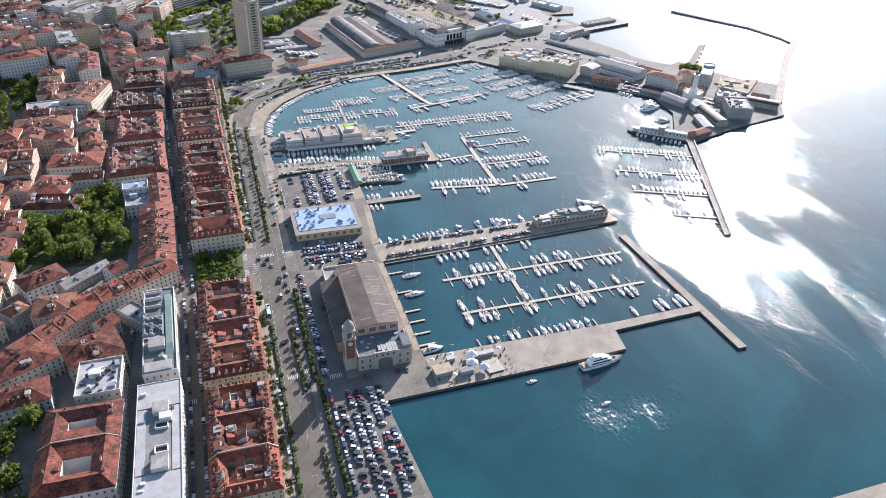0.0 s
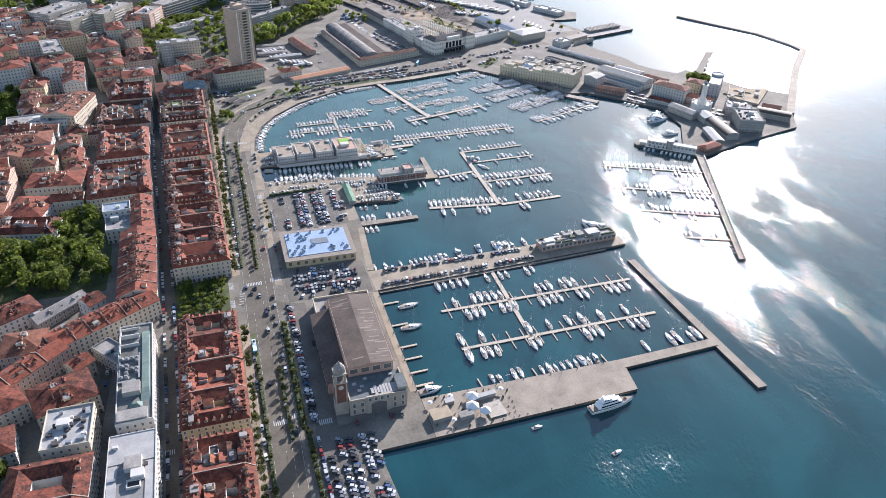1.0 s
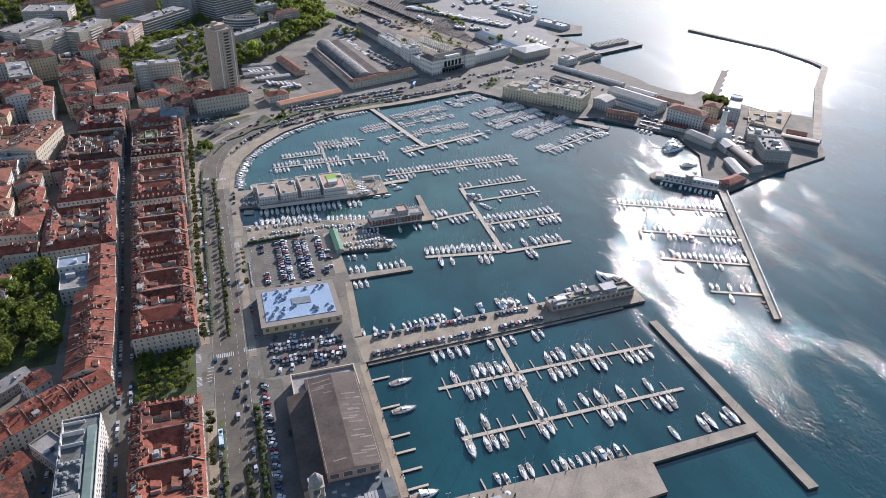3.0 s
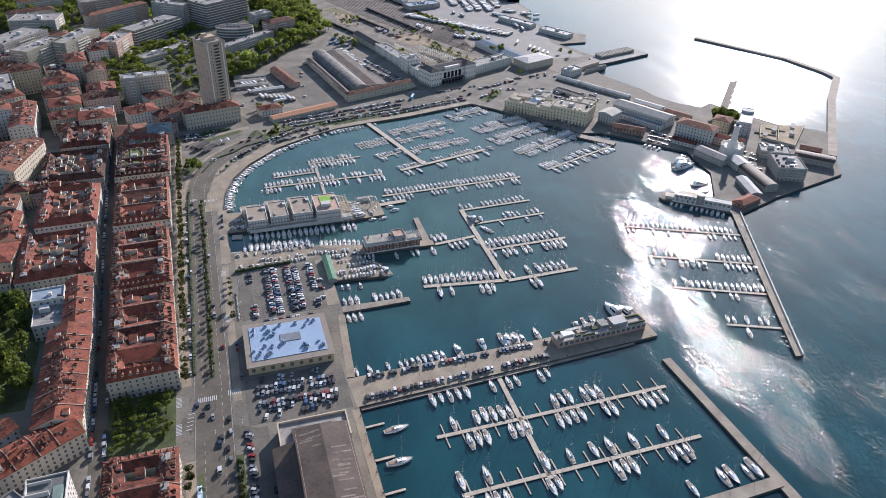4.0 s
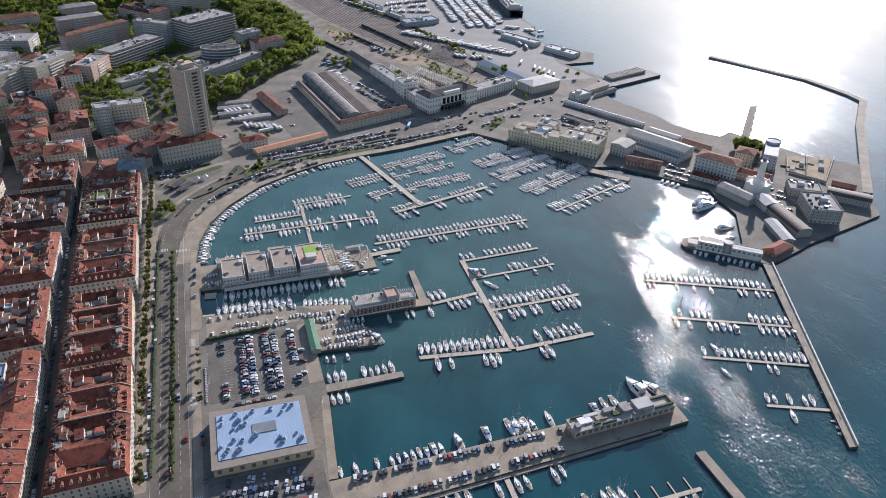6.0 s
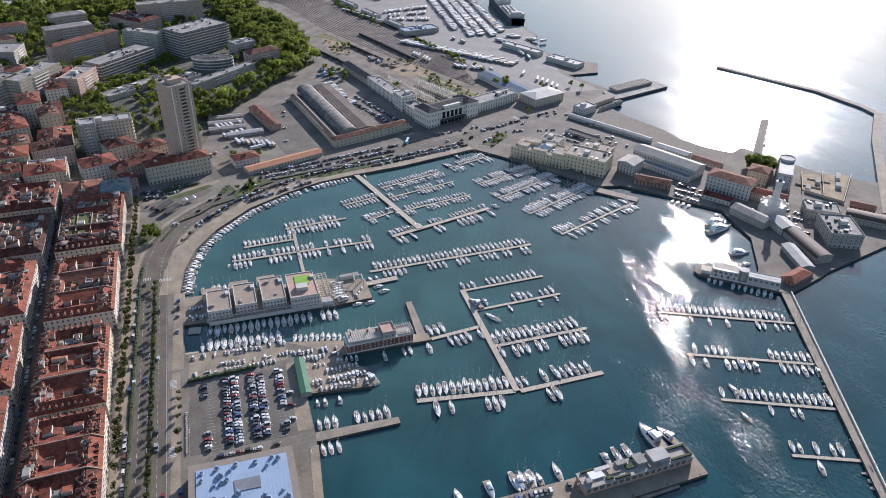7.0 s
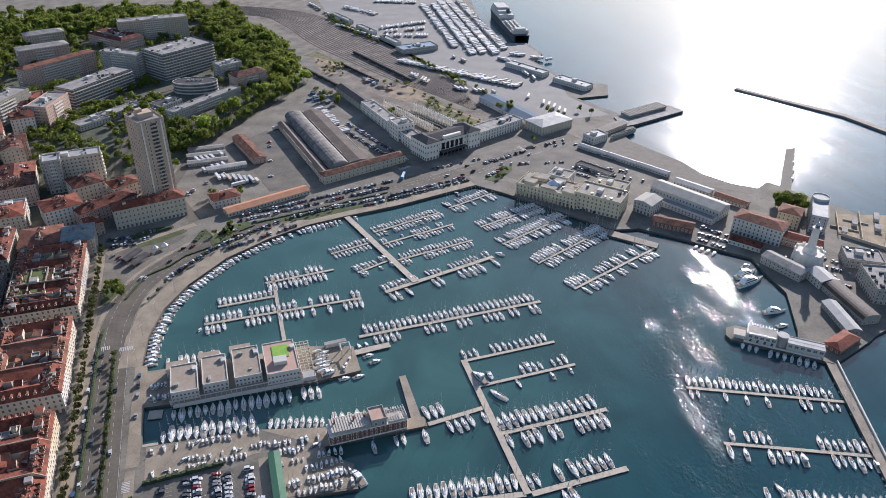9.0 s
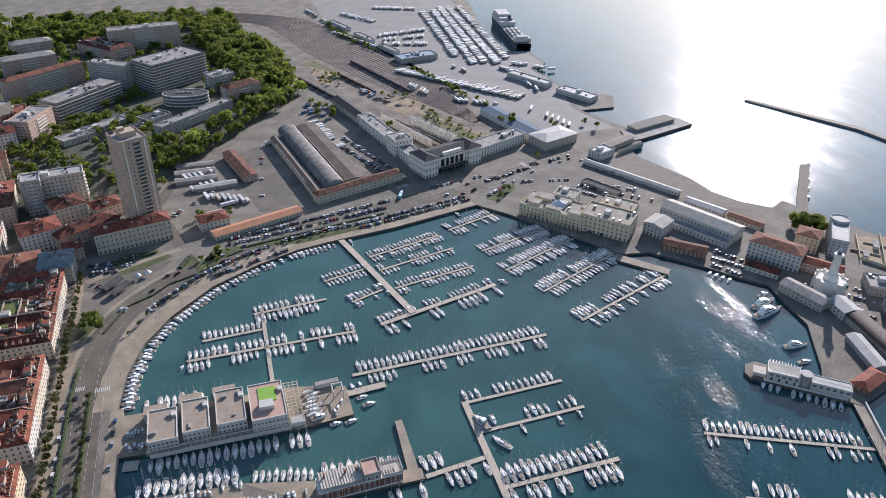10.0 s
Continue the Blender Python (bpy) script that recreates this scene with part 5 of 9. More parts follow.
def pier_house():
    root = holder("pier_restaurant", pose(226, -21, GZ), "long low pier building with a planted roof terrace", "building")
    part("wall", MB().box(0, 0, 0, 66, 10, 5.2, 3, 0), W_PINK, root)
    part("roof", MB().box(0, 0, 5.2, 67, 11, 0.35, 3, 0), mat("terrace_deck", (0.36, 0.32, 0.27), 0.8, var=0.25, scale=0.3), root, "pale roof terrace")
    g = MB()
    for s in (-1, 1):
        p, q = local(0, 0, 3, -33, -5 * 1), local(0, 0, 3, 33, -5 * 1)
        if s > 0:
            p, q = local(0, 0, 3, 33, 5), local(0, 0, 3, -33, 5)
        window_row(g, p, q, 0.8, 4.9, 1, 3.6, 2.7, 2.6)
    part("glazing", g, [GLASS, W_WHITE], root, kind="stuff")
    for x, y, sx, sy, h, m in ((14, 1, 11, 8, 2.6, WHITEROOF), (3, 2, 6, 7, 2.2, GREYROOF), (-14, 0, 7, 3, 0.9, WOODT), (-24, 1, 8, 5, 1.0, CANVAS), (-8, 3, 6, 3, 2.2, GREYROOF), (-30, -2, 3, 3, 2.0, GREYROOF), (-19, 3.4, 9, 2, 1.1, W_WHITE), (9, -3.6, 7, 2, 1.2, WOODT)):
        part("roof_pavilion", MB().box(*local(0, 0, 3, x, y), 5.5, sx, sy, h, 3, 0), m, root)
    h = MB()
    for x, y, sx, sy in ((26, 3.5, 12, 1.2), (26, -3.5, 12, 1.2), (32, 0, 1.2, 8), (-4, 0, 5, 3), (-18, -3, 4, 2), (-11, -4.6, 9, 0.9), (-27, 4.6, 8, 0.9), (2, 4.6, 6, 0.9)):
        h.box(*local(0, 0, 3, x, y), 5.5, sx, sy, 1.1, 3, 0)
    part("planter_hedge", h, HEDGE, root, "green planted terrace edge")


pier_house()


def club_house():
    root = holder("sailing_club", pose(0, 0, GZ), "white club building of four flat-roofed cubes on a pier", "building")
    tan = mat("sandy_roof", (0.31, 0.25, 0.19), 0.9, var=0.25, scale=0.2, fine=1.5)
    g = MB()
    part("podium", MB().box(51, 186, 0, 78, 23, 3.4, 1.0, 0, 1), [W_WHITE, tan], root)
    for x, y, w, d, h in ((21.5, 185, 15.5, 25, 9.5), (39, 188, 14.5, 26, 9.5), (58, 190, 16, 28, 9.5), (78.5, 187, 19.5, 30, 11)):
        c = MB().box(x, y, 0, w, d, h, 1, 0)
        for bx, by, sx, sy in ((0, -d / 2 + 0.2, w, 0.5), (0, d / 2 - 0.2, w, 0.5), (-w / 2 + 0.2, 0, 0.5, d), (w / 2 - 0.2, 0, 0.5, d)):
            px, py = local(x, y, 1, bx, by)
            c.box(px, py, h, sx, sy, 0.7, 1, 0)
        cube = part("cube", c, W_WHITE, root)
        part("roof", MB().box(x, y, h - 0.2, w - 0.6, d - 0.6, 0.4, 1, 0), tan if h < 10 else W_PINK, cube, "sandy flat roof" if h < 10 else "reddish terrace floor")
        part("roof_hut", MB().box(x + w / 2 - 1.8, y + d / 4, h, 2.5, 3.5, 1.8), W_WHITE, cube)
        window_row(g, local(x, y, 1, -w / 2, -d / 2), local(x, y, 1, w / 2, -d / 2), 0.4, h - 0.6, 3, 2.0, 1.1, 1.3)
        window_row(g, local(x, y, 1, w / 2, -d / 2), local(x, y, 1, w / 2, d / 2), 3.4, h - 0.6, 2, 2.6, 1.1, 1.3)
    part("glazing", g, [GLASS, W_WHITE], root, kind="stuff")
    part("terrace_turf", MB().box(79, 192, 11.3, 10, 12, 0.3), TURF, root, "bright green artificial turf")
    part("stair_hut", MB().box(78, 182, 11.3, 8, 6, 2.6), W_WHITE, root)
    for i in range(12):
        part("pergola_beam", MB().box(93, 174 + 2.6 * i, 7.5, 9.5, 0.4, 0.4).box(97.3, 174 + 2.6 * i, 0, 0.35, 0.35, 7.5), W_CREAM, root)
    for i in range(4):
        part("pergola_rail", MB().box(89.5 + 2.5 * i, 188, 7.9, 0.3, 30, 0.3), W_CREAM, root)
    part("bar_hut", MB().box(94, 176, 0, 8, 6, 3), W_WHITE, root)
    part("lower_terrace", MB().box(52, 172.6, 0, 76, 3.4, 3.0, 1.0, 0, 1), [W_WHITE, tan], root, "low white terrace along the moorings")
    for i in range(26):
        x, y = local(52, 171.2, 1, -37 + 2.96 * i, 0)
        part("terrace_post", MB().box(x, y, 3.0, 0.25, 0.25, 2.6), W_WHITE, root)
    part("terrace_beam", MB().box(52, 171.2, 5.6, 75, 0.3, 0.25, 1.0), W_WHITE, root)
    for x, y, w, d, h in ((17, 179, 3, 2, 1.6), (25, 191, 1.6, 1.6, 1.2), (36, 180, 1.4, 4, 1.0), (43, 196, 2.4, 1.6, 1.8), (60, 182, 1.5, 1.5, 0.9), (55, 198, 2.8, 1.8, 1.6), (63, 200, 1.2, 3, 1.2)):
        part("roof_box", MB().box(x, y, 9.6, w, d, h), W_GREY, root)
    for x, y in ((17, 202), (36, 206), (55, 208)):
        part("annex", MB().box(x, y, 0, 13, 7, 7, 1, 0, 1), [W_WHITE, tan], root)


club_house()


def bathing_house():
    """Two white wings, a round stair tower between them, a roof terrace and a bar at the pier's tip."""
    root = holder("bathing_house", pose(373, 136.4, GZ, 0, 0, -38.7), "long white bathing house with a round stair tower on its pier", "building")
    wing = part("wing", MB().box(18.5, 7.8, 0, 19, 10.4, 6.2, 0, 0), W_WHITE, root)
    part("roof_terrace", MB().box(18.5, 7.8, 6.2, 18.4, 9.8, 0.2), CREAMROOF, wing, "cream paved roof terrace")
    for x, y, w, d in ((18.5, 2.8, 19, 0.1), (18.5, 12.8, 19, 0.1), (9.1, 7.8, 0.1, 10), (27.9, 7.8, 0.1, 10)):
        part("terrace_rail", MB().box(x, y, 7.1, w, d, 0.1).box(x, y, 6.4, w, d, 0.12), METAL, wing)
    for i in range(11):
        part("pergola_post", MB().box(9.6 + 1.8 * i, 12.5, 6.4, 0.12, 0.12, 2.3).box(9.6 + 1.8 * i, 11.4, 8.7, 0.1, 2.6, 0.12), METAL, wing)
    low = part("wing", MB().box(46, 6.8, 0, 23, 8.4, 5.4, 0, 0), W_WHITE, root)
    part("wing_roof", MB().box(46, 6.8, 5.4, 22.4, 7.8, 0.22).box(46, 6.8, 5.62, 22.6, 0.4, 0.1), WHITEROOF, low, "pale grey flat roof")
    part("wing_coping", MB().box(46, 2.75, 5.4, 23.2, 0.35, 0.55).box(46, 10.85, 5.4, 23.2, 0.35, 0.55), W_WHITE, low)
    t = part("stair_tower", MB().tube((31.2, 6.6, 0), (31.2, 6.6, 8.2), 3.5, 3.5, 20), W_GREY, root, "pale grey round stair tower")
    part("tower_cap", MB().tube((31.2, 6.6, 8.2), (31.2, 6.6, 8.6), 3.75, 3.75, 20), WHITEROOF, t)
    part("link", MB().box(31.2, 7.5, 0, 7, 6, 5.0, 0, 0), W_GREY, root)
    bar = part("bar", MB().box(4.8, 6.2, 0, 6.0, 5.4, 3.0, 0, 0), W_WHITE, root)
    part("awning", MB().box(4.6, 6.2, 3.0, 7.6, 7.4, 0.2), CREAMDECK, bar, "cream slatted awning")
    part("gangway", MB().box(32, 1.2, -0.1, 48, 1.6, 0.5), STONE, root, "stone walk along the water")
    for a, b, n, z, h in ((11.5, 26, 5, 3.4, 1.9), (36.5, 55.5, 6, 2.6, 2.0)):
        for i in range(n):
            x = a + (b - a) * i / (n - 1)
            y = 2.55
            w = part("window", MB().box(x, y, z, 2.2, 0.12, h), GLASS, root)
            part("window_frame", MB().box(x, y - 0.04, z - 0.15, 2.5, 0.2, 0.15).box(x, y - 0.04, z + h, 2.5, 0.2, 0.15).box(x, y - 0.05, z, 0.12, 0.12, h), W_WHITE, w)
    for i in range(4):
        part("door", MB().box(12 + 4.5 * i, 2.55, 0.1, 1.3, 0.12, 2.3), DARKROOF, root)


def rowing_club():
    root = holder("rowing_club", pose(0, 0, GZ), "red brick and white rowing club house on the pier", "building")
    part("wall", MB().box(119, 122, 0, 44, 10, 6.5, 2, 0), W_BRICK, root)
    part("plinth", MB().box(119, 122, 0, 44.5, 10.5, 0.9, 2, 0), STONE, root)
    part("cornice", MB().box(119, 122, 6.2, 44.6, 10.6, 0.45, 2, 0), STONE, root)
    part("upper_wall", MB().box(108, 123, 6.65, 20, 8, 2.0, 2, 0), W_WHITE, root)
    part("roof", MB().box(109, 122.5, 8.7, 22, 11, 0.3, 2, 0), CREAMDECK, root, "cream slatted awning roof")
    for i in range(15):
        part("awning_rib", MB().box(98.6 + 1.5 * i, 122.2, 9.0, 0.35, 11.4, 0.3, 2), CREAMDECK if i % 3 else W_WHITE, root)
    t = part("tower", MB().box(125, 122.5, 0, 8.5, 10.5, 11, 2, 0), W_GREY, root)
    part("tower_roof", MB().box(125, 122.5, 11, 8.2, 10.2, 0.25, 2, 0), W_PINK, t, "dull red flat tower top")
    for w, d, x, y in ((8.9, 0.4, 0, -5.2), (8.9, 0.4, 0, 5.2), (0.4, 10, -4.25, 0), (0.4, 10, 4.25, 0)):
        x, y = local(125, 122.5, 2, x, y)
        part("parapet", MB().box(x, y, 11, w, d, 0.95, 2), W_GREY, t)
    part("flagpole", MB().tube((125, 122.5, 11.2), (125, 122.5, 19), 0.08, 0.05, 5), METAL, t)
    part("terrace", MB().box(136, 122.5, 6.6, 11, 9, 0.3, 2, 0), CREAMDECK, root, "cream roof terrace")
    for i in range(8):
        x, y = local(136, 122.5, 2, -5 + 1.45 * i, 0)
        part("terrace_beam", MB().box(x, y, 9.3, 0.25, 9.2, 0.3, 2).box(x, y - 4.4, 6.9, 0.2, 0.2, 2.4).box(x, y + 4.4, 6.9, 0.2, 0.2, 2.4), W_WHITE, root)
    part("terrace_rail", MB().box(136, 117.9, 6.9, 11, 0.12, 1.0, 2).box(136, 127.1, 6.9, 11, 0.12, 1.0, 2).box(141.4, 122.6, 6.9, 0.12, 9.2, 1.0, 2), W_WHITE, root)
    for x in (101, 112, 118):
        part("chimney", MB().box(x, 124, 9.0, 0.9, 0.9, 1.8).box(x, 124, 10.8, 1.2, 1.2, 0.2), W_BRICK, root)
    for i in range(9):
        x, y = local(119, 122, 2, -19.5 + 4.9 * i, -5.2)
        part("pilaster", MB().box(x, y, 0.9, 0.45, 0.3, 5.4, 2), W_BRICK, root)
    g = MB()
    window_row(g, local(119, 122, 2, -22, -5), local(119, 122, 2, 22, -5), 0.9, 6.0, 2, 2.6, 0.75, 1.3)
    window_row(g, local(119, 122, 2, 22, 5), local(119, 122, 2, -22, 5), 0.9, 6.0, 2, 2.6, 0.75, 1.3)
    window_row(g, local(125, 122.5, 2, -4.2, -5.25), local(125, 122.5, 2, 4.2, -5.25), 6.6, 10.6, 1, 2.6, 1.2, 2.0)
    part("glazing", g, [GLASS, W_WHITE], root, kind="stuff")


CREAMDECK = mat("cream_slats", (0.50, 0.44, 0.36), 0.8, var=0.3, scale=0.4, fine=2.0)
rowing_club()
sh = holder("boat_shed", pose(66.5, 101, GZ), "long boat shed with a green sheet roof", "building")
part("wall", MB().box(0, 0, 0, 6, 33, 3.2), W_GREY, sh)
gr = MB()
for s in (-1, 1):
    gr.face([(s * 3.3, -16.8, 3.2), (s * 3.3, 16.8, 3.2), (0, 16.8, 4.0), (0, -16.8, 4.0)])
part("roof", gr, GREENP, sh, "green sheet-metal roof")

# ---------------------------------------------------------------- far shore: shed, station, museum, lighthouse
k = dict(name="railway_shed", chim=0, label="long shed of the old railway yard")
SX, SY, SA = 147, 441, 10


def yard(x, y):
    return local(SX, SY, SA, x, y)


house(*local(147, 441, 19.3, 45.5, 5.5), 91, 11, 19.3, 10.5, 2, W_CREAM, "hip", TILES2, 2.0, pitch=4.5, **k)
house(*yard(4, 84), 8, 140, SA, 8.5, 1, W_CREAM, "gable", RUSTROOF, 1.5, pitch=6, **k)
house(*yard(22, 92), 19, 150, SA, 9, 1, W_GREY, "vault", SHEDROOF, 6.0, pitch=6, **k)
house(*yard(44, 97), 20, 150, SA, 10, 1, W_GREY, "gable", RUSTROOF, 1.2, pitch=6, **k)
house(*yard(11, 84), 3, 138, SA, 7, 1, W_GREY, "flat", RUSTROOF, pitch=6, units=0, **k)
st = dict(name="old_station", chim=0, label="grand pale stone railway station with slate roofs")
main = house(281.5, 493.6, 68, 24, 19.8, 19, 3, STONE, "hip", DARKROOF, 3.5, pitch=3.6, **st)
for i in range(5):
    part("arched_window", MB().box(-11.6 + 5.8 * i, -12.2, 6.4, 3.6, 0.35, 6.4).box(-11.6 + 5.8 * i, -12.2, 12.8, 2.4, 0.35, 0.9), SMOKED, main, "tall dark arched hall window")
part("porch_roof", MB().box(0, -14.5, 5.2, 33, 6, 0.5, 0, 0, bottom=True), DARKROOF, main, "dark iron porch roof")
for i in range(7):
    part("porch_post", MB().box(-15 + 5 * i, -17, 0, 0.35, 0.35, 5.2), METAL, main)
part("porch_front", MB().box(0, -12.2, 0.2, 32, 0.3, 4.8), SMOKED, main, "dark glazed entrance front")
part("attic", MB().box(0, -11, 17, 22, 3, 3.4), STONE, main, "stone attic over the entrance")
for o in (-27, 27):
    house(*local(281.5, 493.6, 19.8, o, -1.5), 15.5, 27, 19.8, 20.5, 3, STONE, "hip", DARKROOF, 3.2, pitch=3.0, **st)
house(242.6, 552, 15, 148, 12.2, 13.5, 3, STONE, "flat", GREYROOF, pitch=3.6, units=12, **st)
house(246, 536, 20, 20, 12.2, 20, 4, STONE, "flat", GREYROOF, pitch=3.6, units=2, **st)
house(217.6, 662, 14, 70, 13.8, 10, 2, W_CREAM, "gable", DARKROOF, 3.0, pitch=4, **st)


def arcade(cx, cy, length, a, h):
    root = holder("arcade", pose(cx, cy, GZ, 0, 0, a), "roofless row of old stone arcade piers", "ruin")
    n = int(length / 4.2)
    pier = mesh("pier", MB().box(0, 0, 0, 1.6, 1.5, h).box(0, 0, h, 2.0, 1.9, 0.5).box(0, 0, h + 0.5, 0.9, 0.9, 1.6, 0, 0, taper=0.4), STONE)
    arch = mesh("arch", MB().box(0, 0, h * 0.78, 0.9, 2.8, h * 0.12).box(0, -1.15, h * 0.64, 0.9, 0.5, h * 0.14).box(0, 1.15, h * 0.64, 0.9, 0.5, h * 0.14), STONE)
    for i in range(n):
        part("pier", pier, None, root, at=pose(0, -length / 2 + 4.2 * i, 0))
        if i:
            part("arch", arch, None, root, at=pose(0, -length / 2 + 4.2 * i - 2.1, 0))
    part("base_wall", MB().box(0, -2, 0, 0.7, length, 3.0), W_CREAM, root)


arcade(292, 575, 78, 25.4, 10.5)
arcade(263, 585, 100, 21, 9.0)
house(277, 580, 6, 90, 22, 5, 1, W_CREAM, "flat", DARKROOF, pitch=4.5, units=0, **st)
house(348.4, 522.7, 66, 20, 24, 13, 3, STONE, "flat", GREYROOF, pitch=4, units=6, **st)
house(412, 521, 46, 28, 19, 12, 3, W_CREAM, "hip", WHITEROOF, 2.5, pitch=4, **st)
house(388, 580, 24, 88, 16, 8, 1, W_WHITE, "gable", mat("blue_grey_sheet", (0.15, 0.19, 0.23), 0.95, spec=0.1, var=0.15, scale=0.1), 2.5, pitch=6, name="goods_shed", chim=0, label="goods shed with a pale blue-grey sheet roof")
house(446, 474, 22, 16, 20, 10, 2, W_WHITE, "flat", WHITEROOF, units=1, name="kiosk_house", label="white cubic pavilion by the beach road")
house(476, 496, 46, 12, 24, 7, 1, W_CREAM, "gable", RUSTROOF, 2, name="bath_house", chim=0, label="long brown-roofed entrance wing of the baths")
house(484, 480, 40, 3, 22, 5.5, 1, W_GREY, "flat", GREYROOF, units=0, name="bath_house", chim=0, label="narrow grey gangway of the baths")
W_MUSEUM = mat("pale_ochre_stucco", (0.64, 0.535, 0.35), 0.9, var=0.15, scale=0.2)
TANROOF = mat("sandy_flat_roof", (0.30, 0.265, 0.215), 0.9, var=0.35, scale=0.15, fine=0.8, span=0.18)
arcade_front = holder("arcade", pose(0, 0, GZ), "ochre arcade along the waterfront hall", "arcade")
mu = dict(name="museum", chim=0, label="pale yellow waterfront hall with sandy flat roofs")
house(345, 366, 28, 60, 43, 13, 3, W_MUSEUM, "flat", TANROOF, units=14, pitch=3.4, **mu)
house(377, 332, 26, 42, 43, 18, 4, W_MUSEUM, "flat", TANROOF, units=6, pitch=3.4, **mu)
house(398, 352, 18, 30, 43, 15, 3, W_MUSEUM, "flat", TANROOF, units=3, pitch=3.4, **mu)
house(362, 383, 18, 20, 43, 15, 3, STONE, "flat", TANROOF, units=3, pitch=3.4, **mu)
for ux, uy, w, d, h in ((-8, -20, 9, 12, 3.0), (6, -24, 6, 8, 2.2), (7, 14, 10, 14, 2.6), (-8, 18, 8, 10, 3.2), (2, 25, 16, 5, 1.6), (-9, 0, 6, 14, 1.8), (9, -4, 6, 10, 2.0)):
    x, y = local(345, 366, 43, ux, uy)
    r = holder("roof_pavilion", pose(x, y, 12.6, 0, 0, 43), "sandy roof pavilion on the waterfront hall", "roof pavilion", "pavilions on the hall roof")
    part("wall", MB().box(0, 0, 0, w, d, h), W_MUSEUM, r)
    part("roof", MB().box(0, 0, h, w + 0.6, d + 0.6, 0.25), TANROOF, r)
for k in range(15):
    x, y = local(345, 366, 43, -15.4, -28 + 4 * k)
    part("pier", MB().box(x, y, 0, 1.2, 1.0, 5.0, 43), W_MUSEUM, arcade_front)
dome = MB().rings([[(r * math.cos(i * math.pi / 8), r * math.sin(i * math.pi / 8), z) for i in range(16)] for r, z in ((6.5, 0), (6.3, 0.8), (3.5, 3.2), (0.3, 5.2))])
thing("glass_cone", dome, mat("pale_glass_cone", (0.55, 0.58, 0.60), 0.3, var=0.1), "pale conical skylight on the museum roof", "skylight", at=pose(346, 366, 12.6))
wh = dict(name="warehouse", chim=0)
CREAMROOF = mat("cream_sheet_roof", (0.36, 0.335, 0.285), 0.8, var=0.25, scale=0.15, fine=0.8)
house(458, 316, 20, 68, 28, 12, 2, W_WHITE, "gable", CREAMROOF, 3, label="long white warehouse with a bright roof", **wh)
house(444, 308, 9, 66, 28, 7, 2, W_WHITE, "flat", GREYROOF, units=0, label="low lean-to along the warehouse", **wh)
house(416, 317, 20, 17, 30, 13, 3, W_WHITE, "gable", CREAMROOF, 2, label="white three-storey warehouse head", **wh)
house(421, 283, 13, 34, 50, 7.5, 2, W_BRICK, "gable", TILES2, 2, label="low red harbour house on the quay", **wh)
house(484, 252, 19, 40, 35, 17, 4, W_WHITE, "hip", TILES2, 2.5, label="tall white barracks with a brown roof", **wh)
house(462, 240, 10, 26, 38, 6.5, 1, W_WHITE, "hip", TILES, 1.8, label="low white house with a red roof", **wh)
house(523, 262, 18, 18, 40, 16, 4, W_YELLOW, "hip", TILES2, 2.5, label="yellow house by the lighthouse", **wh)
house(505, 228, 12, 34, 40, 10, 2, W_PINK, "gable", TILES, 2.2, label="reddish house behind the lighthouse", **wh)
house(468, 200, 13, 34, 18, 9, 2, W_GREY, "gable", GREYROOF, 2, label="grey boat house by the lighthouse quay", **wh)
house(481, 146, 14, 44, -6, 7, 1, W_GREY, "vault", RUSTROOF, 3.5, label="long brown barrel-roofed shed on the quay", **wh)
house(483, 178, 14, 18, -6, 9, 2, W_WHITE, "gable", WHITEROOF, 2, label="pale gabled shed beside the naval yard", **wh)
house(461.5, 134, 10, 34, -14, 6.5, 1, W_GREY, "gable", WHITEROOF, 1.6, label="pale shed along the yard", **wh)
house(519, 154, 26, 34, -24, 15, 4, W_GREY, "flat", GREYROOF, units=16, label="large grey naval building with roof plant", **wh)
house(535, 192, 28, 20, -31, 10, 2, W_GREY, "flat", GREYROOF, units=8, label="low grey annex with a cluttered flat roof", **wh)
house(565, 168, 14, 36, 45, 8, 2, W_GREY, "vault", RUSTROOF, 3, label="brown barrel-roofed hangar on the naval quay", **wh)
house(580, 190, 12, 20, 45, 6, 1, W_BRICK, "gable", TILES2, 2, label="small brick shed on the mole", **wh)
house(441.5, 111, 25, 11, 18, 6, 1, W_BRICK, "hip", TILES, 2, label="small house with an orange roof", **wh)
bathing_house()
house(546, 254, 13, 34, -42, 18, 5, mat("pale_grey_plaster", (0.36, 0.37, 0.39), 0.8, var=0.15), "flat", WHITEROOF, units=0, label="pale grey block with a rounded terrace by the shipyard", **wh)
for i, (x, y) in enumerate(((430, 448), (448, 418), (466, 388))):
    house(x, y, 7, 33, 30, 5.5, 1, W_WHITE, "gable", WHITEROOF, 1.2, label="long white bathing cabins by the beach", **wh)
house(479, 340, 10, 36, 30, 8, 2, W_WHITE, "gable", WHITEROOF, 1.5, label="long white beach house with a gabled roof", **wh)
house(500, 310, 10, 30, 30, 6, 1, W_CREAM, "gable", TILES2, 1.5, label="low brown-roofed beach house", **wh)
house(410, 405, 10, 40, 30, 5, 1, W_GREY, "flat", DARKROOF, units=0, label="dark low sheds behind the beach", **wh)


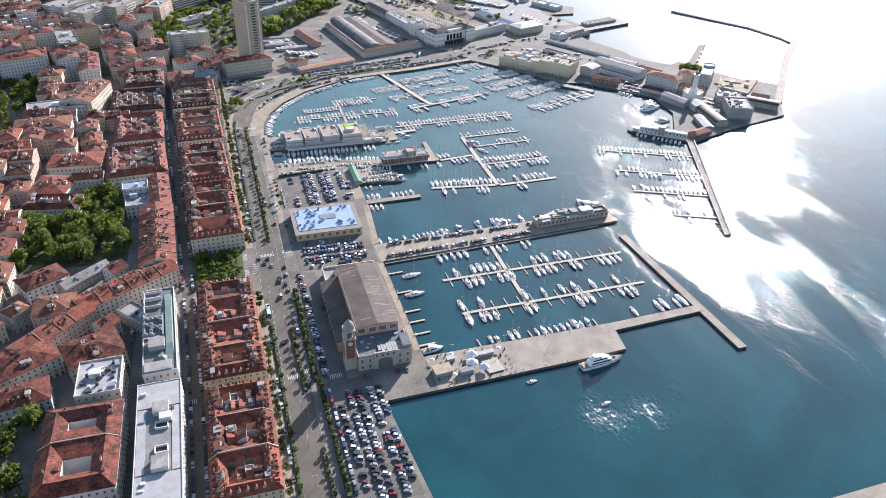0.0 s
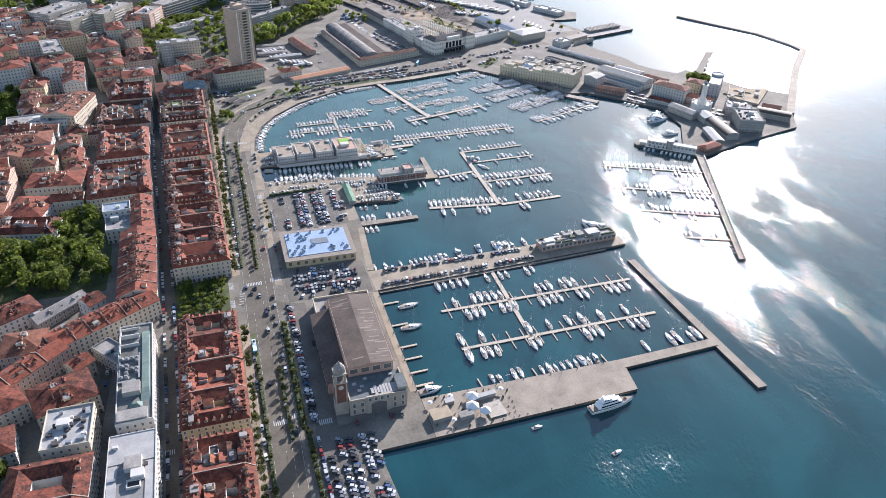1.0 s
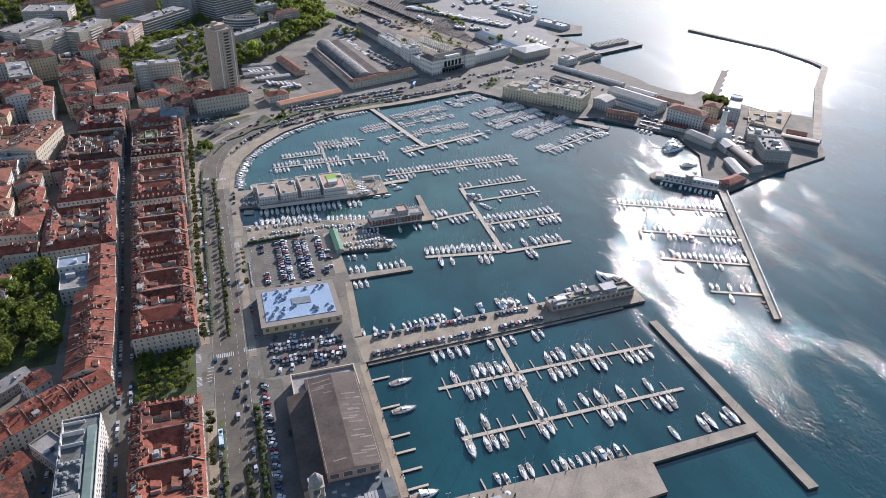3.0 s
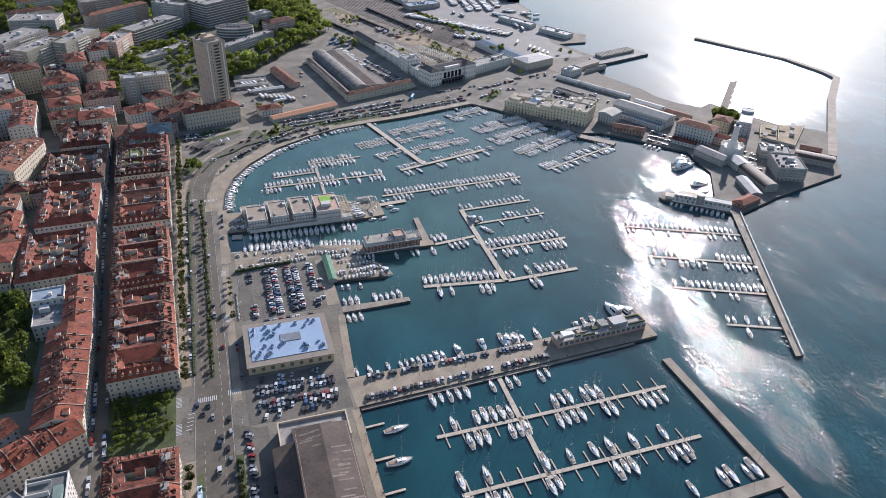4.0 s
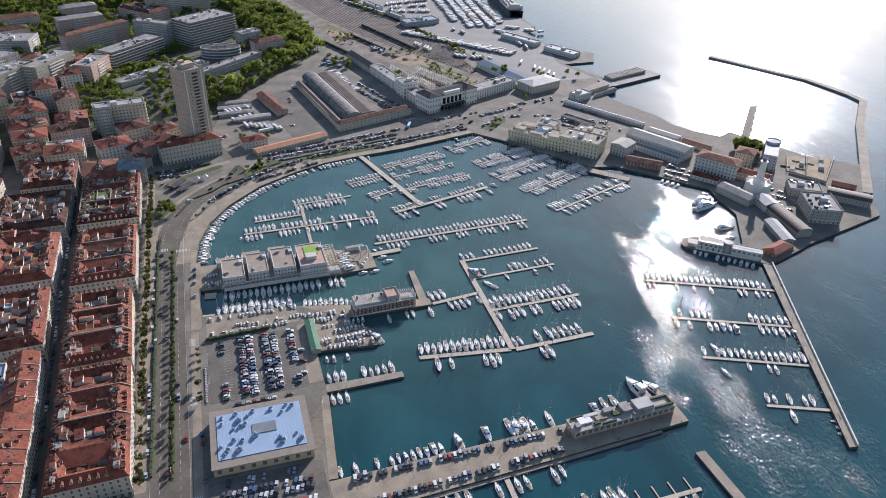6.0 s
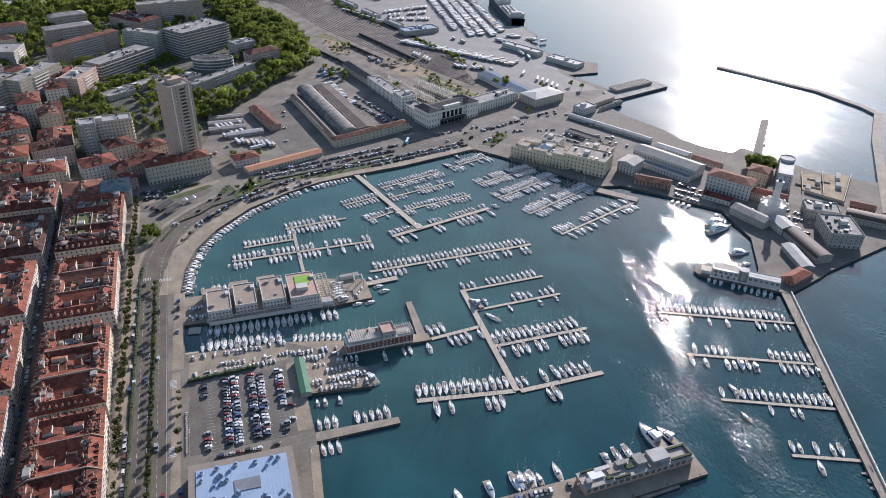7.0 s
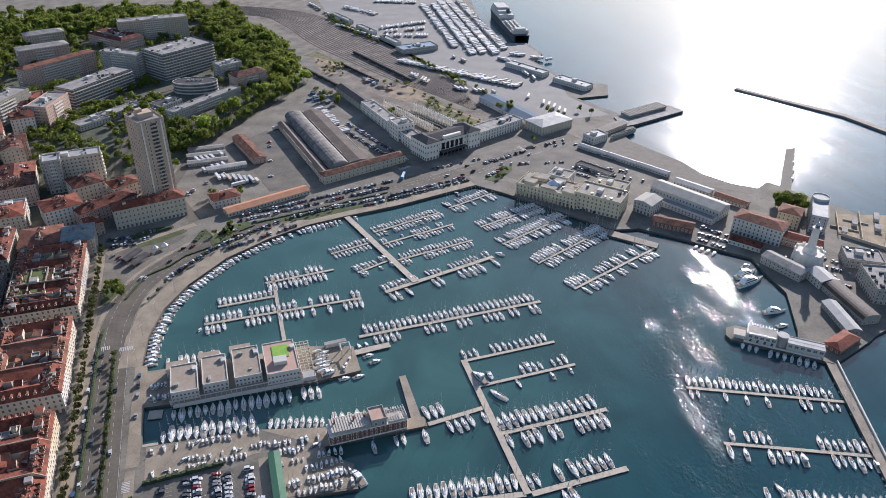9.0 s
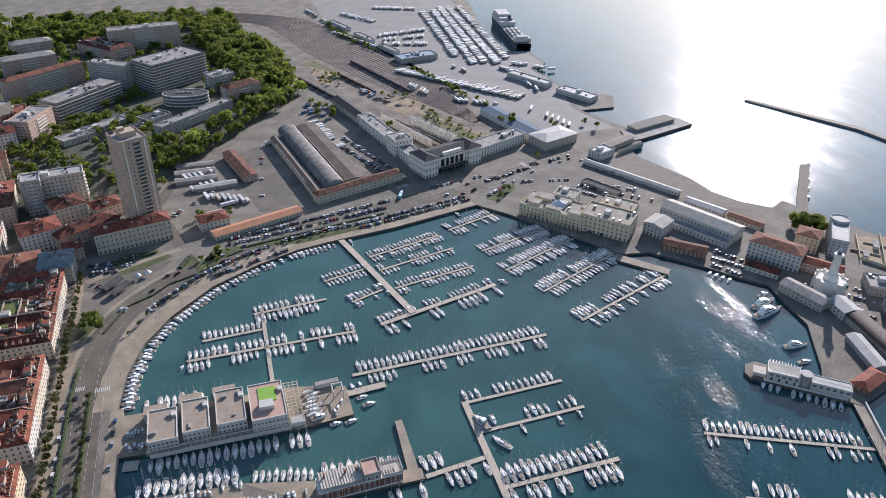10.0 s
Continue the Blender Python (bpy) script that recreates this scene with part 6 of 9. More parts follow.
def lighthouse():
    root = holder("lighthouse", pose(495, 206, GZ), "old white stone lighthouse on a round bastion", "lighthouse")
    ring = lambda r, z, n=20: [(r * math.cos(2 * math.pi * i / n), r * math.sin(2 * math.pi * i / n), z) for i in range(n)]
    part("bastion", MB().rings([ring(12, 0), ring(11.2, 8.5), ring(11.6, 8.6), ring(11.6, 10), ring(10.6, 10), ring(10.6, 9.2)]), STONE, root, "round stone bastion")
    part("tower", MB().rings([ring(5.4, 9.2), ring(4.6, 14), ring(3.2, 15), ring(2.6, 29), ring(3.6, 29.6), ring(3.6, 30.8), ring(3.3, 30.8)]), STONE, root)
    lan = part("lantern", MB().rings([ring(1.7, 30.8, 10), ring(1.7, 33.4, 10)]), GLASS, root)
    part("lantern_roof", MB().rings([ring(2.0, 33.4, 10), ring(1.2, 34.6, 10), ring(0.2, 35.6, 10)]), METAL, lan)
    for i in range(10):
        a = 2 * math.pi * i / 10
        part("merlon", MB().box(11.1 * math.cos(a), 11.1 * math.sin(a), 10, 1.0, 2.2, 1.2, math.degrees(a)), STONE, root)


lighthouse()
tk = MB().rings([[(r * math.cos(i * math.pi / 10), r * math.sin(i * math.pi / 10), z) for i in range(20)] for r, z in ((7.4, 0), (7.4, 18), (7.0, 18), (7.0, 17.2))])
thing("round_terrace", tk, W_WHITE, "round white terrace above the shipyard block", "building", at=pose(560, 270, GZ))

# towers and slabs on the hill side
W_TAN = mat("tan_rendered_wall", (0.47, 0.36, 0.265), 0.9, var=0.15, scale=0.2)
tower = house(2, 440, 22, 26, 26, 84, 24, W_TAN, "flat", GREYROOF, units=5, name="tower_block", label="tall tan residential tower with pale balconies", pitch=3.6, ledge=False)
# flat dark strips on the faces stand in for the shade inside the loggias
part("recess", MB().box(1.5, -13.02, 2, 5.4, 0.14, 77), DARKROOF, tower, "dark vertical strip painted as the shade in the loggias")
part("recess", MB().box(11.02, 2, 2, 0.14, 5.0, 77), DARKROOF, tower, "dark vertical strip painted as the shade in the loggias")
slab_s, slab_e = mesh("balcony", MB().box(1.5, -13.7, 0, 6.4, 1.3, 1.0), W_CREAM), mesh("balcony", MB().box(11.7, 2, 0, 1.3, 6.0, 1.0), W_CREAM)
for i in range(23):
    part("balcony", slab_s, None, tower, at=pose(0, 0, 3.4 + 3.3 * i))
    part("balcony", slab_e, None, tower, at=pose(0, 0, 3.4 + 3.3 * i))
for x in (-8.2, 8.2):
    part("pier", MB().box(x, -13.1, 0, 1.2, 0.5, 81), STONE, tower)
part("roof_house", MB().box(0, 0, 81.6, 12, 10, 4.2, 0, 0).box(-3, 2, 85.8, 5, 4, 2.4, 0, 0), W_TAN, tower, "set-back lift house")
W_OFFICE = mat("shaded_office_glazing", (0.115, 0.12, 0.125), 0.5, var=0.3, scale=0.3)
of = dict(name="office_building", chim=0)
house(-72, 723, 88, 27, 49, 23, 6, W_OFFICE, "flat", GREYROOF, units=10, label="white office building with ribbon balconies", ribbon=True, **of)
house(21, 798, 76, 42, 37, 34, 9, W_OFFICE, "flat", GREYROOF, units=12, label="large white office block with ribbon balconies", ribbon=True, **of)


def round_office(cx, cy, a, rx, ry, floors):
    root = holder("office_building", pose(cx, cy, GZ + lift(cx, cy), 0, 0, a), "low rounded white office with ribbon windows", "building")
    footprints.append((cx, cy, 2 * rx, 2 * ry, a))
    ring = lambda k, z: [((rx + k) * math.cos(i * math.pi / 14), (ry + k) * math.sin(i * math.pi / 14), z) for i in range(28)]
    part("wall", MB().rings([ring(0, 0), ring(0, 3.8 * floors + 0.6)]), GLASS, root, "dark ribbon glazing")
    for f in range(floors + 1):
        part("floor_band", MB().rings([ring(0.1, 3.8 * f), ring(0.9, 3.8 * f), ring(0.9, 3.8 * f + 1.3), ring(0.1, 3.8 * f + 1.3)], 0, False), W_WHITE, root, "white parapet band")
    part("roof", MB().rings([ring(-0.3, 3.8 * floors + 0.62), ring(-0.4, 3.8 * floors + 0.7)]), DARKROOF, root)
    for k in range(4):
        part("roof_unit", MB().box(-8 + 5 * k, 1, 3.8 * floors + 0.7, 2.6, 2.2, 1.6), METAL, root)


round_office(38, 712, -8, 25, 13, 3)
ap = dict(name="apartment_building", chim=0)
house(47, 648, 100, 13, 42.5, 14, 4, W_GREY, "flat", GREYROOF, units=8, label="long grey apartment building by the tree-lined avenue", balconies=0.35, **ap)
house(-120, 794, 97, 15, 42, 27, 8, W_PINK, "hip", TILES2, 2.5, label="long reddish apartment slab with small balconies", balconies=0.5, **ap)
house(-46, 797, 52, 16, -33, 31, 9, W_GREY, "flat", GREYROOF, units=4, label="grey apartment slab with balconies", balconies=0.4, **ap)
house(-15, 962, 94, 22, 11, 32, 10, W_TAN, "flat", GREYROOF, units=8, label="tall tan apartment slab with many balconies", balconies=0.3, **ap)
house(-65, 938, 38, 70, 42, 17, 4, W_PINK, "ring", TILES, wing=12, label="reddish institute with a tiled roof", balconies=0.35, **ap)
house(100, 720, 42, 20, 27, 18, 5, W_PINK, "hip", TILES, label="reddish apartment house beside the wood", balconies=0.35, **ap)
house(78, 760, 30, 20, 27, 20, 5, W_GREY, "flat", GREYROOF, units=3, label="grey house beside the wood", balconies=0.35, **ap)
house(-72, 499, 50, 16, 8, 30, 8, W_CREAM, "flat", WHITEROOF, units=4, label="pale apartment slab with balconies", balconies=0.3, **ap)
house(-86, 489, 14, 16, 8, 33, 9, W_GREY, "flat", WHITEROOF, units=1, label="grey end of the apartment slab", balconies=0.35, **ap)
house(-5.4, 414.3, 57, 16, 13.3, 20, 4, W_CREAM, "hip", TILES, label="long cream palace facing the curve of the road", name="palace", chim=6)
house(-42, 432, 50, 18, 33, 15, 4, W_PINK, "hip", TILES, label="long reddish terrace with a tiled hip roof", name="palace", chim=8)
house(56, 428, 24, 16, 16, 10, 2, W_WHITE, "hip", TILES, 2.5, label="small white house with a red roof", name="villa", chim=2)
house(92, 418, 78, 12, 20, 6, 1, W_CREAM, "gable", mat("orange_tiles", (0.42, 0.20, 0.11), 0.85, var=0.2, scale=0.2), 1.8, label="long low building with an orange roof", name="depot", chim=0)
house(85, 536, 13, 65, 15, 8, 2, W_PINK, "gable", TILES2, 2, label="brown-roofed depot in the yard", name="depot", chim=0)
for i, (x, y, w, a) in enumerate(((43, 551, 35, 1), (43, 535, 37, 2), (44, 518, 38, 3), (61, 500, 37, 8))):
    house(x, y, w, 8, a, 5.5, 1, W_GREY, "gable", GREYROOF if i < 3 else WHITEROOF, 1.0, label="low depot shed with a grey roof", name="depot", chim=0)
house(-147, 866, 60, 22, 22, 26, 7, W_PINK, "hip", GREYROOF, 2.5, label="weathered apartment building with a grey hipped roof", balconies=0.35, **ap)
house(-235, 820, 60, 20, 22, 24, 6, W_TAN, "hip", TILES2, label="tan apartment building with a brown tiled roof", balconies=0.35, **ap)
house(-235, 900, 60, 20, 22, 22, 6, W_CREAM, "hip", TILES2, label="cream apartment building with a brown tiled roof", balconies=0.35, **ap)
house(-160, 960, 50, 20, 22, 20, 5, W_TAN, "hip", GREYROOF, label="weathered apartment building with a grey hipped roof", balconies=0.35, **ap)
house(-245, 1120, 60, 30, 10, 16, 4, W_GREY, "flat", GREYROOF, units=4, label="grey industrial building with a flat roof", balconies=0.35, **ap)
house(350, 851, 58, 24, 12, 9, 2, W_GREY, "flat", mat("blue_grey_canopy", (0.22, 0.28, 0.34), 0.5), units=6, label="port office under a blue-grey canopy", name="port_office", chim=0)
for c in ((322, 900, 10, 46), (300, 970, 10, 50), (276, 1050, 9, 60), (470, 720, 14, 66), (505, 650, 18, 52)):
    house(c[0], c[1], c[2], c[3], 18 if c[0] < 400 else 28, 8, 1, W_WHITE, "flat", GREYROOF if c[0] < 400 else WHITEROOF, units=3, label="long low port shed with a flat roof", name="port_shed", chim=0)


def ferry():
    root = holder("ferry", pose(536, 960, 0, 0, 0, -8.3), "moored ferry with a dark hull and white decks", "ship")
    st = []
    for y, b in ((-100, 11), (-96, 13), (70, 13), (88, 8), (102, 0.6)):
        st.append([(-b * 0.9, y, -2), (b * 0.9, y, -2), (b, y, 11), (-b, y, 11)])
    part("hull", MB().rings(st), NAVY, root, "dark blue hull")
    part("deck", MB().box(0, -8, 10.6, 25.5, 168, 0.6), GREYROOF, root)
    for y, w, l, z, h in ((40, 24, 70, 11.2, 6), (46, 22, 54, 17.2, 3), (52, 20, 36, 20.2, 3), (-84, 25, 12, 11.2, 5), (-84, 16, 9, 16.2, 2.5)):
        part("superstructure", MB().box(0, y, z, w, l, h), W_WHITE, root)
    part("funnel", MB().box(5, 20, 17.2, 5, 8, 8, 0, 0, taper=0.8), NAVY, root)
    for i in range(9):
        part("deck_trailer", MB().box(-7 + (i % 3) * 7, -55 + (i // 3) * 17, 11.2, 2.6, 13, 2.8), W_WHITE, root)


ferry()

# low roofs on the slope, and small houses packed between the palaces
for c in ((-48, 652, 56, 15, 40, 7, W_WHITE, GREYROOF), (-16, 640, 38, 14, 42, 6, W_GREY, DARKROOF), (-70, 626, 34, 18, 36, 8, W_CREAM, GREYROOF), (4, 668, 30, 20, 42, 7, W_WHITE, DARKROOF), (70, 668, 30, 12, 48, 6, W_GREY, GREYROOF), (-20, 690, 44, 8, 40, 5, W_CREAM, GREYROOF)):
    house(*c[:6], 2, c[6], "flat", c[7], units=5, name="low_hall", label="low flat-roofed hall on the green slope", chim=0)
for gy in range(388, 476, 15):
    for gx in range(-112, 8, 16):
        x, y = gx + rng.uniform(-2, 2), gy + rng.uniform(-2, 2)
        if gy < 400 and gx > -70 or gx > -30 and gy < 440:
            continue
        if any(built_on(x + dx, y + dy, r) for r in footprints for dx in (-6, 0, 6) for dy in (-6, 0, 6)):
            continue
        h = rng.uniform(11, 16)
        house(x, y, rng.uniform(13, 15.5), rng.uniform(12, 14), 18 + rng.uniform(-4, 4), h, 3, rng.choice((W_CREAM, W_PINK, W_GREY)), rng.choice(("gable", "hip")), rng.choice((TILES, TILES2)), label="small old house with a tiled roof in a yard", chim=5)
for gy in range(-124, 4, 13):
    for gx in range(-214, -104, 14):
        x, y = gx + rng.uniform(-2, 2), gy + rng.uniform(-2, 2)
        if abs((x + 200) * 0.68 - (y + 130) * 0.733) < 12 or x > -100:
            continue
        if any(built_on(x + dx, y + dy, r) for r in footprints for dx in (-6, 0, 6) for dy in (-6, 0, 6)):
            continue
        h = rng.uniform(11, 16)
        house(x, y, rng.uniform(12, 15), rng.uniform(11, 13.5), 44 + rng.uniform(-4, 4), h, 3, rng.choice((W_CREAM, W_PINK, W_GREY, W_WHITE)), rng.choice(("gable", "hip")), rng.choice((TILES, TILES2)), label="small old house with a tiled roof in a yard", chim=5)

# ---------------------------------------------------------------- boats
def hull_mb(L, B, free=1.0, transom=0.75, n=9):
    """Open-topped hull with its deck, bow towards +x, waterline at z 0: slot 0 sides, slot 1 deck."""
    mb, left = MB(), []
    for i in range(n + 1):
        t = i / n
        wide = (transom + (1 - transom) * math.sin(min(1, t / 0.45) * math.pi / 2)) if t < 0.45 else max(0.0, 1 - ((t - 0.45) / 0.55) ** 2.1)
        left.append((-L / 2 + L * t, B / 2 * wide, free * (0.85 + 0.45 * t * t)))
    for (x0, b0, z0), (x1, b1, z1) in zip(left[:-1], left[1:]):
        for s in (-1, 1):
            mb.face([(x0 * 0.96, s * b0 * 0.75, -0.3), (x1 * 0.96, s * b1 * 0.75, -0.3), (x1, s * b1, z1), (x0, s * b0, z0)], 0)
        mb.face([(x0, -b0, z0), (x1, -b1, z1), (x1, b1, z1), (x0, b0, z0)], 1)
        for s in (-1, 1):
            mb.face([(x0, s * b0, z0), (x1, s * b1, z1), (x1, s * b1 * 0.93, z1 + 0.12), (x0, s * b0 * 0.93, z0 + 0.12)], 0)
    x, b, z = left[0]
    mb.face([(x * 0.96, -b * 0.75, -0.3), (x * 0.96, b * 0.75, -0.3), (x, b, z), (x, -b, z)], 0)
    return mb


def sail_parts(L):
    B = L * 0.30
    h = hull_mb(L, B, free=L * 0.085, transom=0.55)
    z = L * 0.085
    c = MB().rings([[(x, s * y, zz) for s, y, zz in ((-1, b, z), (1, b, z), (1, b * 0.72, z + hh), (-1, b * 0.72, z + hh))] for x, b, hh in ((-L * 0.10, B * 0.30, L * 0.055), (L * 0.05, B * 0.30, L * 0.055), (L * 0.24, B * 0.17, L * 0.02))])
    c.face([(-L * 0.10, -B * 0.3, z), (-L * 0.10, B * 0.3, z), (-L * 0.10, B * 0.22, z + L * 0.055), (-L * 0.10, -B * 0.22, z + L * 0.055)])
    w = MB()
    w.v = [(-L * 0.07, -B * 0.288, z + L * 0.015), (L * 0.05, -B * 0.288, z + L * 0.015), (L * 0.05, B * 0.288, z + L * 0.015), (-L * 0.07, B * 0.288, z + L * 0.015)]
    w.v += [(-L * 0.07, -B * 0.245, z + L * 0.042), (L * 0.05, -B * 0.245, z + L * 0.042), (L * 0.05, B * 0.245, z + L * 0.042), (-L * 0.07, B * 0.245, z + L * 0.042)]
    w.f, w.s = [(0, 1, 5, 4), (1, 2, 6, 5), (2, 3, 7, 6)], [0, 0, 0]
    k = MB().box(-L * 0.28, 0, z + 0.03, L * 0.30, B * 0.42, 0.10)
    m = MB().tube((L * 0.07, 0, z), (L * 0.07, 0, z + L * 1.15), 0.11, 0.07, 5)
    m.tube((L * 0.07, -B * 0.28, z + L * 0.6), (L * 0.07, B * 0.28, z + L * 0.6), 0.04, 0.04, 4)
    m.tube((L * 0.07, 0, z + L * 1.12), (L * 0.49, 0, z + 0.3), 0.025, 0.025, 3)
    m.tube((L * 0.07, 0, z + L * 1.12), (-L * 0.48, 0, z + 0.2), 0.025, 0.025, 3)
    b = MB().tube((L * 0.06, 0, z + L * 0.12), (-L * 0.32, 0, z + L * 0.115), 0.20, 0.13, 6)
    return h, c, w, k, m, b


def motor_parts(L, fly=False):
    B = L * 0.34
    z = L * 0.10
    h = hull_mb(L, B, free=z, transom=0.9)
    c = MB().rings([[(x, -b, z), (x, b, z), (x + dx, b * 0.8, z + hh), (x + dx, -b * 0.8, z + hh)] for x, b, hh, dx in ((-L * 0.18, B * 0.38, L * 0.13, 0), (L * 0.02, B * 0.38, L * 0.13, 0), (L * 0.16, B * 0.33, L * 0.10, -L * 0.03), (L * 0.33, B * 0.18, L * 0.03, 0))])
    w = MB()
    for s in (-1, 1):
        w.face([(-L * 0.16, s * B * 0.366, z + L * 0.04), (L * 0.10, s * B * 0.352, z + L * 0.04), (L * 0.08, s * B * 0.315, z + L * 0.105), (-L * 0.16, s * B * 0.330, z + L * 0.105)])
    w.face([(L * 0.165, -B * 0.29, z + L * 0.075), (L * 0.165, B * 0.29, z + L * 0.075), (L * 0.09, B * 0.27, z + L * 0.125), (L * 0.09, -B * 0.27, z + L * 0.125)])
    k = MB().box(-L * 0.34, 0, z + 0.02, L * 0.26, B * 0.62, 0.12)
    if fly:
        c.box(-L * 0.08, 0, z + L * 0.13, L * 0.24, B * 0.5, L * 0.05, 0, 0, taper=0.85)
        c.box(-L * 0.15, 0, z + L * 0.21, L * 0.14, B * 0.55, L * 0.012)
        for s in (-1, 1):
            c.box(-L * 0.19, s * B * 0.24, z + L * 0.17, 0.12, 0.12, L * 0.045)
    return h, c, w, k


SAIL, MOTOR = [], []
for L in (11.5, 12.0, 10.0, 13.0):
    h, c, w, k, m, b = sail_parts(L)
    SAIL.append((h, c, w, k, m, b, L))
for L, fly in ((8.0, 0), (9.5, 0), (12.0, 1), (6.5, 0)):
    MOTOR.append((*motor_parts(L, fly), L))
SAILM = [[mesh(n, mb, ms) for n, mb, ms in (("hull", s[0].add(s[3], Matrix.Identity(4), (2,)), [HULLS, DECK, WOODT]), ("cabin", s[1], GEL), ("window", s[2], SMOKED), ("mast", s[4], METAL), ("boom", s[5], COVERS))] for i, s in enumerate(SAIL)]
MOTORM = [[mesh(n, mb, ms) for n, mb, ms in (("hull", s[0].add(s[3], Matrix.Identity(4), (2,)), [HULLS, DECK, WOODT]), ("cabin", s[1], GEL), ("windscreen", s[2], SMOKED))] for i, s in enumerate(MOTOR)]
NEARLIM = 260
boat_rng = random.Random(31)
boats = []        # kind, model, matrix


def boat(x, y, heading, kind, size=None, z=0.0):
    if kind == "mix":
        kind = "sail" if boat_rng.random() < 0.7 else "motor"
    if kind == "sail":
        i = boat_rng.choice((0, 0, 1, 2, 3))
        L = SAIL[i][6]
    else:
        i = boat_rng.choice((0, 1, 1, 3)) if not size or size < 10.5 else 2
        L = MOTOR[i][4]
    s = (size or L) / L * boat_rng.uniform(0.90, 1.10)
    wide = s * boat_rng.uniform(0.95, 1.1)
    m = pose(x, y, z + 0.02, 0, boat_rng.uniform(-1, 1), heading + boat_rng.uniform(-2.5, 2.5)) @ Matrix.Diagonal((s, wide, s * boat_rng.uniform(0.9, 1.1), 1))
    boats.append((kind, i, m))


def moor(p, q, side, kind, size, gap, fill=1.0, off=0.8, bow_in=0.5):
    """Boats side by side along the line p-q, on its left (side 1) or right (side -1)."""
    dx, dy = q[0] - p[0], q[1] - p[1]
    n = math.hypot(dx, dy)
    h = math.degrees(math.atan2(dy, dx))
    ox, oy = -dy / n * side, dx / n * side
    s, skip = gap * 0.5, 0
    while s < n - gap * 0.4:
        if skip > 0:
            skip -= 1
        elif boat_rng.random() > fill:
            skip = boat_rng.choice((0, 0, 1))
        else:
            L = size * boat_rng.uniform(0.85, 1.12)
            d = off + L / 2
            turn = 0 if boat_rng.random() > bow_in else 180
            boat(p[0] + dx / n * s + ox * d, p[1] + dy / n * s + oy * d, h + 90 * side + turn, kind, L)
        s += gap * boat_rng.uniform(0.95, 1.05)


def pontoon(p, q, width=2.2, z=0.75, fingers=0.0, label="floating timber pontoon with mooring posts", flen=8.0, side=0):
    dx, dy = q[0] - p[0], q[1] - p[1]
    n = math.hypot(dx, dy)
    h = math.degrees(math.atan2(dy, dx))
    root = holder("pontoon", pose(p[0], p[1], 0, 0, 0, h), label, "pontoon", "pontoons of the marina")
    k = max(1, round(n / 12))
    one = mesh("deck_section", MB().box(0, 0, z - 0.45, n / k - 0.08, width, 0.45, 0, 0, bottom=True).box(0, 0, -0.3, n / k * 0.5, width * 0.9, z - 0.15, 0, 1), [PONTOON, QUAYWALL])
    for i in range(k):
        part("deck_section", one, None, root, at=pose((i + 0.5) * n / k, 0, 0))
    if fingers:
        fm = mesh("finger", MB().box(0, 0, 0.2, 0.7, flen, 0.4), PONTOON)
        for i in range(int(n / fingers)):
            for s in (-1, 1):
                if side in (0, s):
                    part("finger", fm, None, root, at=pose(fingers * (i + 0.5), s * (width / 2 + flen / 2), 0))
    return root


# each: ends, then for the left and the right side: kind, length, spacing, how full
def berth(p, q, left=None, right=None, **k):
    pontoon(p, q, **k)
    o = k.get("width", 2.2) / 2 + 0.6
    for s, b in ((1, left), (-1, right)):
        if b:
            moor(p, q, s, *b, off=o)


berth((78, 291), (130, 296), ("sail", 9.5, 3.7, 0.85), ("sail", 10, 3.8, 0.9))
berth((43, 269.5), (83, 272), ("sail", 8.5, 3.5, 0.97), None)
berth((33, 251), (143, 253), ("sail", 9.5, 3.8, 0.85), ("sail", 9.5, 3.8, 0.8))
pontoon((84, 300), (83.5, 210), 2.6)
berth((132, 209), (267, 214), ("sail", 10, 3.9, 0.97), ("sail", 10, 4.0, 0.62), width=2.6)
pontoon((192, 167), (190, 56), 4.0, 1.0)
berth((192, 166), (257, 168.5), ("sail", 8.5, 4.1, 0.92), None)
berth((193, 141), (260, 143.5), ("mix", 9, 4.4, 0.5), ("mix", 7.5, 4.6, 0.25))
berth((192.5, 100), (260, 101), ("sail", 12.5, 4.3, 0.95), ("sail", 11.5, 4.3, 0.75), width=2.8)
berth((129, 64.5), (189, 56.5), ("sail", 12.5, 4.2, 0.93), ("sail", 12, 4.4, 0.5), width=3.4)
berth((192, 55.5), (249, 57), ("sail", 12, 4.4, 0.72), ("sail", 12, 4.6, 0.4), width=3.4)
berth((154, 118.5), (190, 122.5), ("sail", 12.5, 4.6, 0.7), ("sail", 11.5, 4.4, 0.75), width=3.0)
pontoon((154.5, 378), (186, 261.5), 5.0, 1.6, label="broad timber pier of the inner marina")
berth((172, 344), (236, 363), ("mix", 7.5, 3.2, 0.9), ("mix", 7.5, 3.2, 0.85), width=1.8)
berth((175, 323), (241, 340), ("mix", 7, 3.2, 0.85), ("mix", 7, 3.3, 0.5), width=1.8)
berth((181, 296), (248, 310), ("mix", 7.5, 3.3, 0.9), ("mix", 7.5, 3.3, 0.85), width=1.8)
berth((161, 255), (255, 280.4), ("mix", 8, 3.5, 0.8), ("sail", 12, 4.6, 0.75), width=3.6, z=1.2)
berth((132, 319), (168, 329), ("mix", 7.5, 3.3, 0.9), ("sail", 7.5, 3.3, 0.9), width=1.8)
berth((147, 287), (175, 298), ("mix", 8, 3.3, 0.9), ("motor", 7, 3.3, 0.8), width=1.8)
berth((246, 369), (293, 386), ("sail", 9, 3.3, 0.95), ("sail", 10, 3.8, 0.85), width=1.8)
